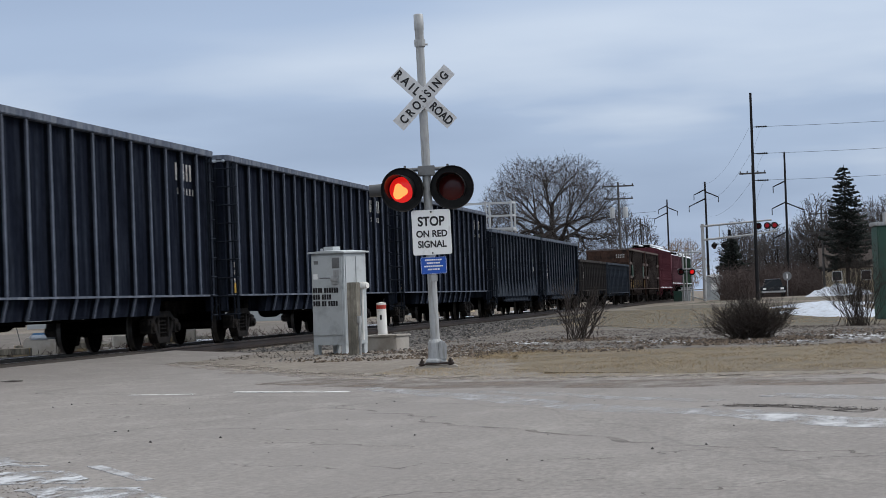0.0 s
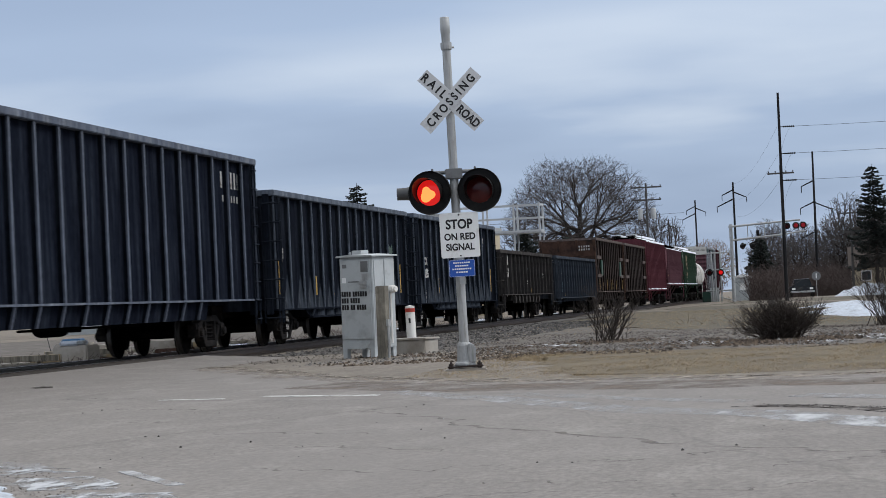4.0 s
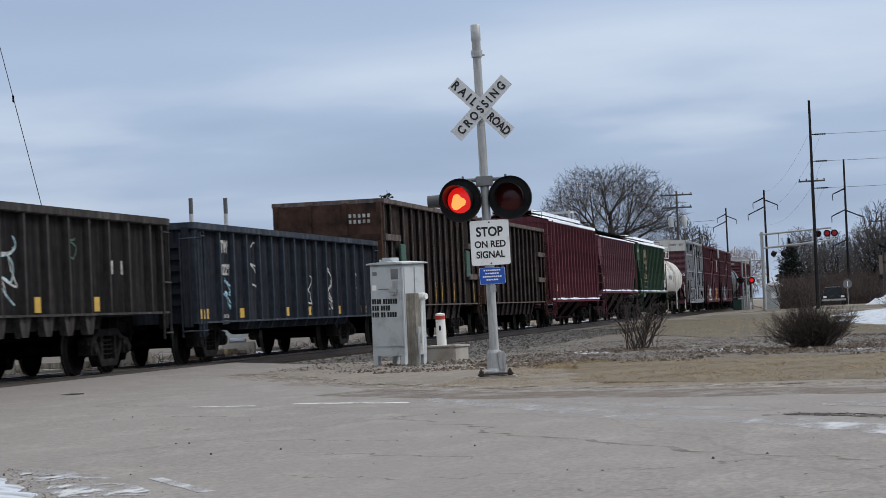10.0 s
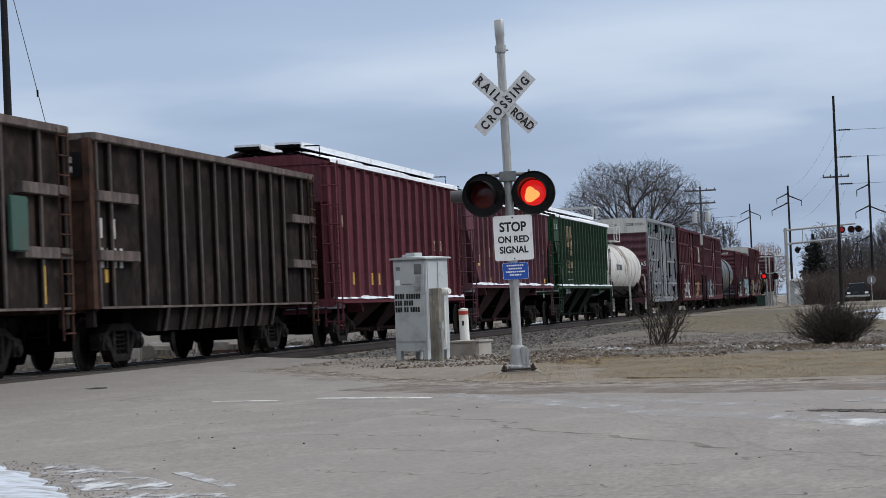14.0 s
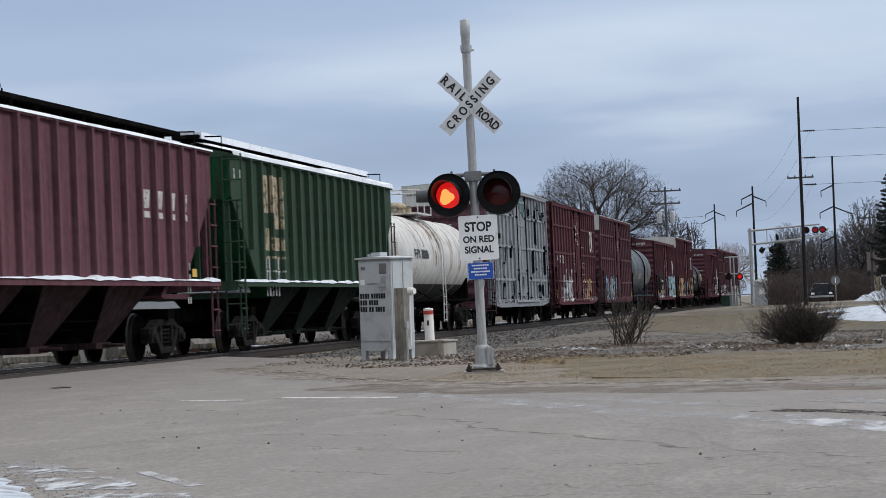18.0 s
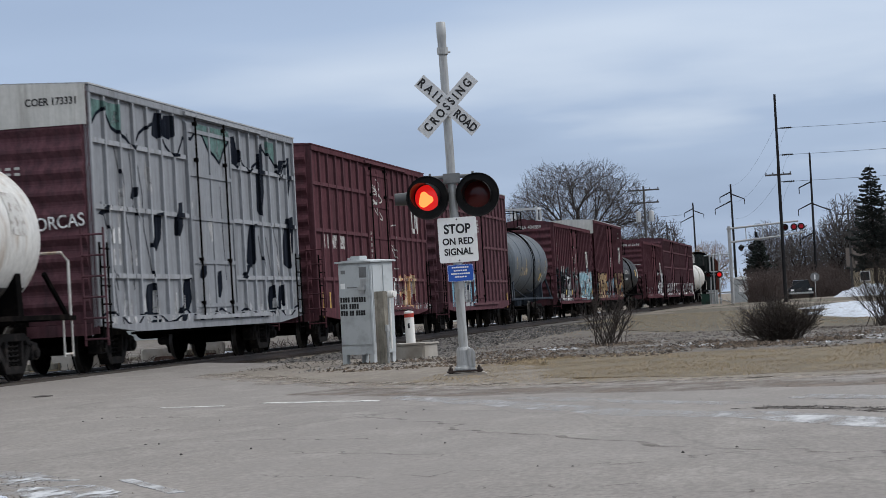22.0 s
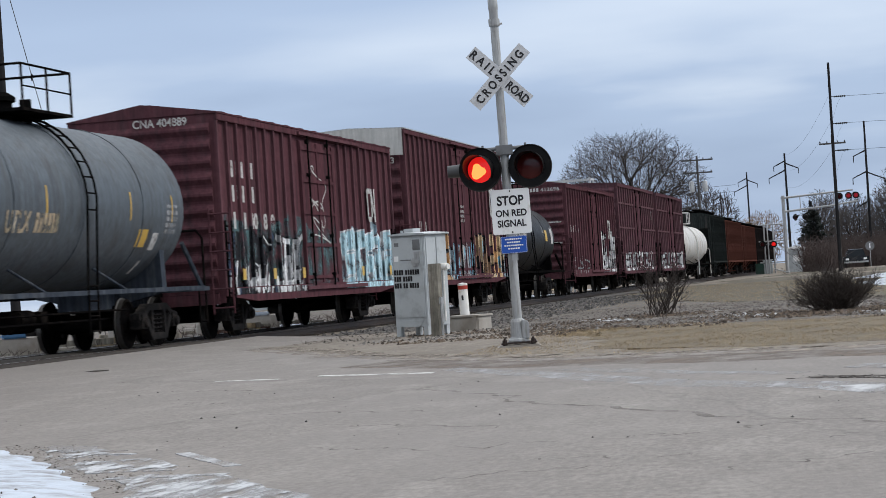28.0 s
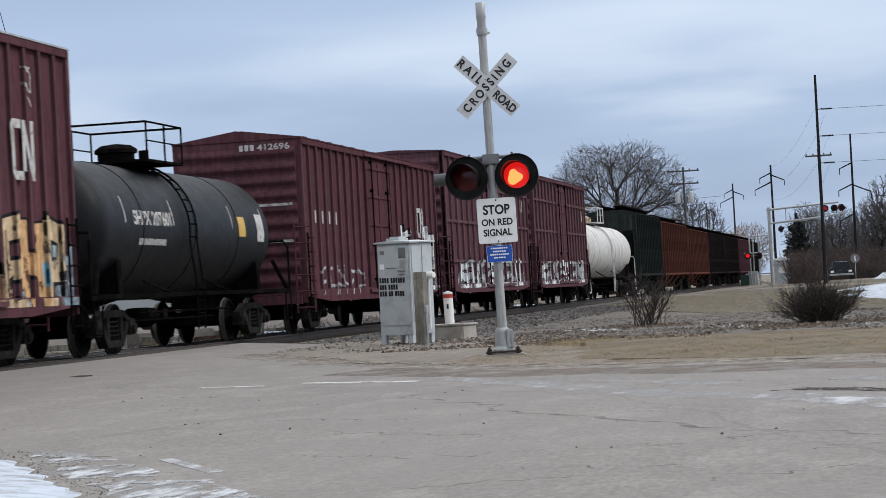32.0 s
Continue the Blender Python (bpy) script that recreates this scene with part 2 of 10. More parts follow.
RUST = (0.10, 0.045, 0.022)
DUST = (0.20, 0.19, 0.17)
MAT = {
    # bay tones: body colours darkened for the shade under the sill
    "greenbay": node_mat("shade_toned_green_bay", (0.020, 0.025, 0.022), 0.7, dirt=(0.036, 0.038, 0.034), dirt_amt=0.4, streak=True, spec=0.0),
    "baydark": node_mat("shade_toned_red_bay", (0.040, 0.026, 0.027), 0.8, dirt=(0.058, 0.042, 0.042), dirt_amt=0.4, streak=True, vary=0.3, spec=0.0),
    "tardark": node_mat("broken_dark_asphalt", (0.042, 0.037, 0.034), 0.9, vary=0.4, scale=8, bump=0.4),
    "roaddust": node_mat("brown_road_dust", (0.145, 0.118, 0.098), 0.9, vary=0.25, scale=2, bump=0.1),
    "frost": node_mat("frost_crust", (0.44, 0.455, 0.475), 0.8, vary=0.15, bump=0.3),
    "m_rust": node_mat("misted_rust_stain", (0.30, 0.215, 0.14), 0.85, vary=0.3, scale=2.0, bump=0, spec=0.05),
    "armgrey": node_mat("dull_galvanised_arm", (0.17, 0.175, 0.18), 0.55, metal=0.2, vary=0.15, dirt=(0.1, 0.1, 0.1), dirt_amt=0.35, dirt_scale=6),
    # three rib copies of the body paints, lighter as if lit
    "greenrib": node_mat("lit_green_rib", (0.0429, 0.0728, 0.0507), 0.72, dirt=(0.0650, 0.0780, 0.0598), dirt_amt=0.4, streak=True, vary=0.18, spec=0.03, wear=0.2),
    "redfadedrib": node_mat("lit_faded_oxide_rib", (0.1350, 0.0690, 0.0825), 0.72, dirt=(0.0990, 0.0570, 0.0675), dirt_amt=0.45, streak=True, vary=0.2, spec=0.0, wear=0.2),
    "redrib": node_mat("lit_oxide_rib", (0.1232, 0.0476, 0.0588), 0.72, dirt=(0.0868, 0.0434, 0.0518), dirt_amt=0.45, streak=True, vary=0.2, spec=0.0, wear=0.2),
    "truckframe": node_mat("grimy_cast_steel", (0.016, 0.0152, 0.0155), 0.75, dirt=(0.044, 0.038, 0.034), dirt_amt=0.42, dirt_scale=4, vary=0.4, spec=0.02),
    "lampgrey": node_mat("dark_grey_lamp_paint", (0.075, 0.078, 0.082), 0.5, vary=0.15, bump=0),
    "roofsnow": node_mat("roof_snow", (0.66, 0.70, 0.75), 0.65, dirt=(0.45, 0.46, 0.48), dirt_amt=0.3, dirt_scale=3, vary=0.06, bump=0.6, bump_scale=9),
    "litter": node_mat("leaf_and_grit_litter", (0.15, 0.135, 0.12), 0.95, vary=0.4, scale=3, island=0.8, bump=0),
    "endpanel": node_mat("white_end_panel", (0.46, 0.46, 0.44), 0.6, dirt=(0.30, 0.29, 0.27), dirt_amt=0.3, dirt_scale=1.2, streak=True, vary=0.08, bump=0.05, wear=0.12),
    "m_sky": node_mat("misted_sky_spray", (0.34, 0.47, 0.54), 0.8, vary=0.25, scale=2.0, bump=0, spec=0.05),
    "m_pale": node_mat("misted_pale_spray", (0.42, 0.425, 0.44), 0.8, vary=0.25, scale=2.0, bump=0, spec=0.05),
    "g_maroon": node_mat("maroon_spray", (0.14, 0.02, 0.03), 0.75, vary=0.45, scale=4.5, dirt=(0.094, 0.022, 0.028), dirt_amt=0.35, dirt_scale=2.2, streak=True, bump=0, spec=0.06, wear=0.45),
    "g_orange": node_mat("orange_spray", (0.46, 0.28, 0.14), 0.75, vary=0.45, scale=4.5, dirt=(0.286, 0.178, 0.094), dirt_amt=0.35, dirt_scale=2.2, streak=True, bump=0, spec=0.06, wear=0.45),
    "g_teal": node_mat("teal_spray", (0.085, 0.15, 0.142), 0.75, vary=0.45, scale=4.5, dirt=(0.09, 0.12, 0.12), dirt_amt=0.4, dirt_scale=2.2, streak=True, bump=0, spec=0.06, wear=0.45),
    "g_navy": node_mat("navy_spray", (0.035, 0.05, 0.085), 0.75, vary=0.45, scale=4.5, dirt=(0.031, 0.04, 0.061), dirt_amt=0.35, dirt_scale=2.2, streak=True, bump=0, spec=0.06, wear=0.45),
    "g_aqua": node_mat("aqua_spray", (0.36, 0.52, 0.58), 0.75, vary=0.45, scale=4.5, dirt=(0.226, 0.322, 0.358), dirt_amt=0.35, dirt_scale=2.2, streak=True, bump=0, spec=0.06, wear=0.45),
    "g_blue": node_mat("blue_spray", (0.16, 0.33, 0.44), 0.75, vary=0.45, scale=4.5, dirt=(0.106, 0.208, 0.274), dirt_amt=0.35, dirt_scale=2.2, streak=True, bump=0, spec=0.06, wear=0.45),
    "g_brown": node_mat("brown_spray", (0.23, 0.145, 0.095), 0.75, vary=0.45, scale=4.5, dirt=(0.148, 0.097, 0.067), dirt_amt=0.35, dirt_scale=2.2, streak=True, bump=0, spec=0.06, wear=0.45),
    "g_tan": node_mat("tan_spray", (0.46, 0.35, 0.225), 0.75, vary=0.45, scale=4.5, dirt=(0.286, 0.22, 0.145), dirt_amt=0.35, dirt_scale=2.2, streak=True, bump=0, spec=0.06, wear=0.45),
    "g_grey": node_mat("grey_spray", (0.33, 0.335, 0.345), 0.75, vary=0.45, scale=4.5, dirt=(0.208, 0.211, 0.217), dirt_amt=0.35, dirt_scale=2.2, streak=True, bump=0, spec=0.06, wear=0.45),
    "g_white": node_mat("white_spray", (0.6, 0.61, 0.62), 0.75, vary=0.45, scale=4.5, dirt=(0.37, 0.376, 0.382), dirt_amt=0.35, dirt_scale=2.2, streak=True, bump=0, spec=0.06, wear=0.45),
    "g_black": node_mat("black_spray", (0.014, 0.014, 0.017), 0.75, vary=0.45, scale=4.5, dirt=(0.0184, 0.0184, 0.0202), dirt_amt=0.35, dirt_scale=2.2, streak=True, bump=0, spec=0.06, wear=0.45),
    # car green again, with the end's shade mixed into the colour
    "greenend": node_mat("shaded_green_end_paint", (0.006, 0.060, 0.024), 0.55, dirt=(0.02, 0.03, 0.02), dirt_amt=0.3, streak=True, vary=0.18, spec=0.08),
    "silverrib": node_mat("silver_sprayed_post", (0.2614, 0.2732, 0.2930), 0.6, dirt=(0.1822, 0.1901, 0.2020), dirt_amt=0.45, dirt_scale=1.2, streak=True, vary=0.15, spec=0.1, wear=0.14),
    "silver": node_mat("silver_sprayed_steel", (0.2065, 0.2180, 0.2372), 0.6, dirt=(0.1415, 0.1492, 0.1606), dirt_amt=0.45, dirt_scale=0.9, streak=True, vary=0.15, spec=0.1, wear=0.14),
    # post reds lightened so relief shading shows in the colour
    "darkrib": node_mat("lit_dark_red_post", (0.1110, 0.0615, 0.0705), 0.72, dirt=(0.0810, 0.0495, 0.0555), dirt_amt=0.45, streak=True, vary=0.25, spec=0.0, wear=0.2),
    "boxrib": node_mat("lit_red_post", (0.1050, 0.0510, 0.0600), 0.72, dirt=(0.0750, 0.0435, 0.0495), dirt_amt=0.45, streak=True, vary=0.25, spec=0.0, wear=0.2),
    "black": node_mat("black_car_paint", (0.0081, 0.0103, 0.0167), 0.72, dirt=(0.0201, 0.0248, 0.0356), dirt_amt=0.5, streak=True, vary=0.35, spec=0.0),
    # black ribs lightened in colour for the light they catch
    "blackrib": node_mat("lit_black_rib", (0.0910, 0.1053, 0.1378), 0.72, dirt=(0.1625, 0.1794, 0.2106), dirt_amt=0.5, streak=True, vary=0.35, spec=0.0),
    "olive": node_mat("faded_dark_paint", (0.0154, 0.0151, 0.0159), 0.72, dirt=(0.0350, 0.0321, 0.0302), dirt_amt=0.5, streak=True, vary=0.35, spec=0.0),
    "bluegrey": node_mat("blue_grey_paint", (0.019, 0.0212, 0.0272), 0.72, dirt=(0.04, 0.043, 0.048), dirt_amt=0.35, streak=True, vary=0.35, spec=0.0),
    "brown": node_mat("rusted_brown_steel", (0.0246, 0.0206, 0.0199), 0.72, dirt=(0.0588, 0.0438, 0.0384), dirt_amt=0.45, streak=False, vary=0.65, spec=0.0, dirt_scale=1.2, wear=0.30),
    # brown lightened to the tone of the lit rib faces
    "brownrib": node_mat("lit_brown_rib", (0.0946, 0.0792, 0.0759), 0.72, dirt=(0.1595, 0.1342, 0.1254), dirt_amt=0.5, streak=True, vary=0.35, spec=0.0),
    # paler than the body: light on the rib edges, painted in
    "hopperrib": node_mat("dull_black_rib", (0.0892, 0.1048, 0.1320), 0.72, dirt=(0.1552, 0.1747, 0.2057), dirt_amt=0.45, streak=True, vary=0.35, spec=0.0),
    # white greyed in colour for the tilted sheeting's weaker reflection
    "crosswhite": node_mat("tilt_greyed_reflective_white", (0.56, 0.57, 0.585), 0.5, vary=0.05, dirt=(0.45, 0.45, 0.45), dirt_amt=0.25, dirt_scale=5, bump=0),
    "sand": node_mat("washed_sand_and_grit", (0.235, 0.205, 0.175), 0.95, vary=0.35, scale=6, bump=0.3),
    "grimeband": node_mat("shaded_grimy_band", (0.030, 0.030, 0.031), 0.7, dirt=(0.085, 0.078, 0.070), dirt_amt=0.45, streak=True, vary=0.3, spec=0.1),
    "m_teal": node_mat("misted_teal_spray", (0.075, 0.125, 0.135), 0.8, vary=0.3, scale=2.0, bump=0, spec=0.05),
    "bankgravel": node_mat("brown_grey_gravel", (0.0960, 0.0832, 0.0728), 0.9, vary=0.4, scale=2.0, island=0.75, bump=0.3),
    # gusset colour raised to the tone of a lit facet
    "gusset": node_mat("lit_steel_gusset", (0.030, 0.036, 0.046), 0.72, dirt=(0.062, 0.068, 0.078), dirt_amt=0.4, streak=True, vary=0.35, spec=0.0),
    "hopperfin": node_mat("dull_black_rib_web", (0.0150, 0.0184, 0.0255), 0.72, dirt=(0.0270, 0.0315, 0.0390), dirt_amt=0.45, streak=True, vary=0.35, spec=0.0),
    # web darkened in colour for the shadow side of each rib
    "brownfin": node_mat("shaded_rib_web", (0.0120, 0.0093, 0.0087), 0.72, dirt=(0.0264, 0.0192, 0.0168), dirt_amt=0.5, streak=True, vary=0.4, spec=0.0),
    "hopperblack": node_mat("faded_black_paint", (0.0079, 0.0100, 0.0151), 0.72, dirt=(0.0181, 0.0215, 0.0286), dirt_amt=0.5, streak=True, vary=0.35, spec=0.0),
    # next two: panel colours lightened to imitate lit ribs
    "bluerib": node_mat("lit_blue_rib", (0.0405, 0.0486, 0.0621), 0.72, dirt=(0.0783, 0.0851, 0.0945), dirt_amt=0.45, streak=True, vary=0.35, spec=0.0),
    "oliverib": node_mat("lit_dark_rib", (0.0450, 0.0420, 0.0420), 0.72, dirt=(0.0840, 0.0780, 0.0750), dirt_amt=0.45, streak=True, vary=0.35, spec=0.0),
    "hood": node_mat("hood_enamel", (0.006, 0.0055, 0.0055), 0.4, vary=0.2, bump=0, spec=0.3),
    "brownblack": node_mat("sooty_brown_steel", (0.0194, 0.0165, 0.0165), 0.72, dirt=(0.0450, 0.0344, 0.0319), dirt_amt=0.42, streak=False, vary=0.55, spec=0.0, dirt_scale=1.2, wear=0.22),
    "rustend": node_mat("orange_rust", (0.0650, 0.0387, 0.0300), 0.9, dirt=(0.0200, 0.0169, 0.0163), dirt_amt=0.6, vary=0.5, spec=0.0, dirt_scale=1.7, streak=False, wear=0.5),
    "red": node_mat("oxide_red_paint", (0.1036, 0.0350, 0.0448), 0.72, dirt=(0.0672, 0.0322, 0.0392), dirt_amt=0.45, streak=True, vary=0.2, spec=0.0, wear=0.2),
    "redfaded": node_mat("faded_oxide_paint", (0.1170, 0.0570, 0.0690), 0.72, dirt=(0.0810, 0.0465, 0.0555), dirt_amt=0.45, streak=True, vary=0.2, spec=0.0, wear=0.2),
    "boxred": node_mat("boxcar_red_paint", (0.0870, 0.0390, 0.0465), 0.72, dirt=(0.0555, 0.0330, 0.0375), dirt_amt=0.45, streak=True, vary=0.28, spec=0.0, wear=0.2),
    "boxdark": node_mat("dark_red_paint", (0.0930, 0.0465, 0.0558), 0.72, dirt=(0.0620, 0.0388, 0.0450), dirt_amt=0.45, streak=True, vary=0.28, spec=0.0, wear=0.2),
    "green": node_mat("green_car_paint", (0.0300, 0.0562, 0.0375), 0.72, dirt=(0.0500, 0.0600, 0.0462), dirt_amt=0.4, streak=True, vary=0.18, spec=0.06, wear=0.2),
    "dkgreen": node_mat("dark_green_paint", (0.023, 0.027, 0.0265), 0.6, dirt=(0.040, 0.039, 0.037), dirt_amt=0.4, streak=True, spec=0.0),
    "orange": node_mat("orange_brown_paint", (0.098, 0.042, 0.033), 0.75, dirt=(0.070, 0.036, 0.030), dirt_amt=0.4, streak=True, spec=0.0),
    "white": node_mat("dirty_white_paint", (0.50, 0.50, 0.485), 0.5, dirt=(0.27, 0.185, 0.115), dirt_amt=0.42, dirt_scale=0.8, streak=True, vary=0.1, wear=0.16),
    "grey": node_mat("grey_tank_paint", (0.0690, 0.0826, 0.0960), 0.5, dirt=(0.0510, 0.0540, 0.0570), dirt_amt=0.45, dirt_scale=0.8, streak=True, vary=0.18, spec=0.2),
    "tankblack": node_mat("gloss_black_paint", (0.0036, 0.0043, 0.0058), 0.5, dirt=(0.0100, 0.0103, 0.0115), dirt_amt=0.3, streak=True, spec=0.16, wear=0.3),
    "stencil": node_mat("white_stencil_paint", (0.44, 0.44, 0.43), 0.8, dirt=(0.18, 0.15, 0.135), dirt_amt=0.42, dirt_scale=6, bump=0),
    "yellow": node_mat("yellow_reflective_tape", (0.50, 0.32, 0.06), 0.5, vary=0.15, dirt=(0.3, 0.2, 0.07), dirt_amt=0.3, dirt_scale=5, bump=0),
    "tan": node_mat("faded_tan_lettering", (0.36, 0.29, 0.20), 0.8, dirt=(0.15, 0.15, 0.11), dirt_amt=0.45, dirt_scale=3, bump=0),
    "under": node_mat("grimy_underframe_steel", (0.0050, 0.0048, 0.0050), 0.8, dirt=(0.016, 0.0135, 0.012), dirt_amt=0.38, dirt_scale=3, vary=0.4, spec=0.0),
    "tread": node_mat("worn_wheel_tread", (0.12, 0.115, 0.11), 0.45, metal=0.85, vary=0.3),
    "rail": node_mat("rusty_rail_steel", (0.036, 0.026, 0.022), 0.6, metal=0.3, vary=0.3, scale=8),
    "railtop": node_mat("polished_railhead", (0.40, 0.40, 0.40), 0.3, metal=0.9, vary=0.1),
    "tie": node_mat("creosoted_timber", (0.05, 0.042, 0.035), 0.9, vary=0.4, scale=6, rand=0.25, bump=0.4),
    "snow": node_mat("old_snow", (0.43, 0.48, 0.55), 0.7, dirt=(0.24, 0.245, 0.26), dirt_amt=0.55, dirt_scale=5, vary=0.14, bump=1.0, bump_scale=11),
    "galv": node_mat("galvanised_steel", (0.36, 0.37, 0.375), 0.5, metal=0.25, vary=0.14, scale=9, dirt=(0.21, 0.205, 0.195), dirt_amt=0.38, dirt_scale=5, streak=True, wear=0.12),
    "case": node_mat("silver_painted_case", (0.43, 0.46, 0.475), 0.55, vary=0.08, scale=6, dirt=(0.30, 0.315, 0.325), dirt_amt=0.4, dirt_scale=3.0, bump=0.12),
    "signwhite": node_mat("white_sign_sheeting", (0.80, 0.81, 0.81), 0.45, vary=0.04, dirt=(0.62, 0.61, 0.59), dirt_amt=0.2, dirt_scale=6, bump=0),
    "ink": node_mat("black_sign_ink", (0.018, 0.018, 0.02), 0.5, vary=0.2, bump=0),
    "signblue": node_mat("blue_sign_sheeting", (0.02, 0.09, 0.42), 0.45, vary=0.08, bump=0),
    "lampblack": node_mat("black_lamp_paint", (0.005, 0.005, 0.0055), 0.45, vary=0.3, dirt=(0.014, 0.013, 0.012), dirt_amt=0.3, dirt_scale=6, spec=0.15),
    "concrete": node_mat("weathered_concrete", (0.33, 0.31, 0.28), 0.9, vary=0.18, scale=9, dirt=(0.2, 0.17, 0.14), dirt_amt=0.4, bump=0.4),
    "timber": node_mat("grey_weathered_timber", (0.20, 0.185, 0.155), 0.9, vary=0.3, scale=7, dirt=(0.1, 0.095, 0.08), dirt_amt=0.45, streak=True, bump=0.4, wear=0.4),
    "poletimber": node_mat("dark_pole_timber", (0.024, 0.0235, 0.025), 0.9, vary=0.3, scale=5, bump=0.3, spec=0.0),
    "poleside": node_mat("grey_pole_timber", (0.075, 0.072, 0.072), 0.9, vary=0.25, scale=5, bump=0.3),
    "plastic": node_mat("white_marker_plastic", (0.70, 0.69, 0.66), 0.5, vary=0.05, dirt=(0.4, 0.37, 0.32), dirt_amt=0.2, dirt_scale=7, bump=0),
    "redtape": node_mat("faded_red_band", (0.36, 0.045, 0.03), 0.5, vary=0.15, bump=0),
    "bark": node_mat("grey_brown_bark", (0.034, 0.029, 0.027), 0.95, vary=0.3, scale=3, bump=0.3, spec=0.0),
    "twig": node_mat("bare_twigs", (0.082, 0.074, 0.072), 0.95, vary=0.35, scale=0.6, bump=0, spec=0.0),
    "shrub": node_mat("shrub_twigs", (0.0340, 0.0263, 0.0229), 0.95, vary=0.4, scale=2, bump=0),
    "redtwig": node_mat("reddish_brush", (0.062, 0.046, 0.042), 0.95, vary=0.4, scale=0.5, bump=0),
    "willow": node_mat("tan_willow_twigs", (0.19, 0.125, 0.075), 0.95, vary=0.3, scale=0.6, bump=0),
    "needle": node_mat("dark_spruce_needles", (0.015, 0.019, 0.017), 0.9, vary=0.5, scale=1.5, bump=0),
    "wallbeige": node_mat("beige_siding", (0.42, 0.36, 0.26), 0.8, vary=0.08, scale=2),
    "wallgrey": node_mat("grey_metal_siding", (0.32, 0.34, 0.35), 0.6, vary=0.1, scale=1),
    "roofbrown": node_mat("brown_shingle", (0.042, 0.033, 0.029), 0.9, vary=0.25, scale=4),
    "glass": node_mat("dark_window_glass", (0.02, 0.024, 0.028), 0.08, vary=0.1, bump=0),
    "carpaint": node_mat("dark_vehicle_paint", (0.02, 0.022, 0.025), 0.25, vary=0.2, bump=0),
    "tyre": node_mat("tyre_rubber", (0.015, 0.015, 0.015), 0.85, vary=0.2),
    "cable": node_mat("cable", (0.035, 0.036, 0.038), 0.6, vary=0.1, bump=0),
    "deadleaf": node_mat("fallen_leaves", (0.072, 0.054, 0.040), 0.95, vary=0.4, scale=3, island=0.8, bump=0),
    "straw": node_mat("dry_grass_blades", (0.2795, 0.2184, 0.1352), 0.95, vary=0.28, scale=2.0, island=0.35, bump=0),
    "stone": node_mat("crushed_stone", (0.1230, 0.1164, 0.1115), 0.9, vary=0.4, scale=3.0, island=0.75, bump=0.3),
    "stonedark": node_mat("grimy_crushed_stone", (0.062, 0.059, 0.057), 0.9, vary=0.4, scale=2.0, island=0.8, bump=0.3),
    "paint": node_mat("worn_white_road_paint", (0.56, 0.56, 0.55), 0.75, dirt=(0.32, 0.30, 0.28), dirt_amt=0.5, dirt_scale=7, vary=0.1, bump=0.1),
    "crack": node_mat("dark_crack_sealer", (0.145, 0.130, 0.119), 0.85, vary=0.3, bump=0),
    "debrisblue": node_mat("blue_tarp", (0.06, 0.15, 0.28), 0.6, vary=0.2),
    "greenmetal": node_mat("green_metal_sheet", (0.028, 0.072, 0.055), 0.6, vary=0.2, dirt=(0.05, 0.055, 0.045), dirt_amt=0.4),
    "railwhite": node_mat("white_painted_rail", (0.42, 0.43, 0.44), 0.5, vary=0.05),
}


def patchy(m, scale, lo, hi, stretch=(1, 1, 1)):
    """Wears a thin layer away in spots."""
    nt = m.node_tree
    N, L = nt.nodes.new, nt.links.new
    geo, mp, n, r = N("ShaderNodeNewGeometry"), N("ShaderNodeMapping"), N("ShaderNodeTexNoise"), N("ShaderNodeMapRange")
    mp.inputs["Scale"].default_value = stretch
    L(geo.outputs["Position"], mp.inputs[0])
    L(mp.outputs[0], n.inputs["Vector"])
    n.inputs["Scale"].default_value, n.inputs["Detail"].default_value, n.inputs["Roughness"].default_value = scale, 9, 0.7
    r.inputs["From Min"].default_value, r.inputs["From Max"].default_value = lo, hi
    L(n.outputs["Fac"], r.inputs["Value"])
    L(r.outputs[0], nt.nodes["Principled BSDF"].inputs["Alpha"])
    return m


def patchy_spray(m, scale, lo, hi):
    """Sprayed mist that thins out in clouds, fixed to the car."""
    nt = m.node_tree
    N, L = nt.nodes.new, nt.links.new
    tc, n, r = N("ShaderNodeTexCoord"), N("ShaderNodeTexNoise"), N("ShaderNodeMapRange")
    L(tc.outputs["Object"], n.inputs["Vector"])
    n.inputs["Scale"].default_value, n.inputs["Detail"].default_value, n.inputs["Roughness"].default_value = scale, 7, 0.6
    r.inputs["From Min"].default_value, r.inputs["From Max"].default_value = lo, hi
    L(n.outputs["Fac"], r.inputs["Value"])
    L(r.outputs[0], nt.nodes["Principled BSDF"].inputs["Alpha"])


patchy(MAT["paint"], 5.0, 0.33, 0.50)
patchy(MAT["crack"], 3.0, 0.42, 0.72)
patchy(MAT["frost"], 5.0, 0.45, 0.60, (1.5, 0.4, 1))
patchy(MAT["roaddust"], 1.6, 0.38, 0.66, (0.8, 0.45, 1))
for key in ("m_pale", "m_sky", "m_rust", "m_teal"):
    patchy_spray(MAT[key], 1.4, 0.40, 0.66)
for key in ("g_maroon", "g_orange", "g_teal", "g_navy", "g_aqua", "g_blue", "g_brown", "g_tan", "g_grey", "g_white", "g_black"):
    patchy_spray(MAT[key], 3.2, 0.33, 0.46)
patchy_spray(MAT["tan"], 5.0, 0.33, 0.52)
patchy_spray(MAT["stencil"], 7.0, 0.30, 0.42)
patchy(MAT["sand"], 2.6, 0.44, 0.62, (1.0, 0.6, 1))


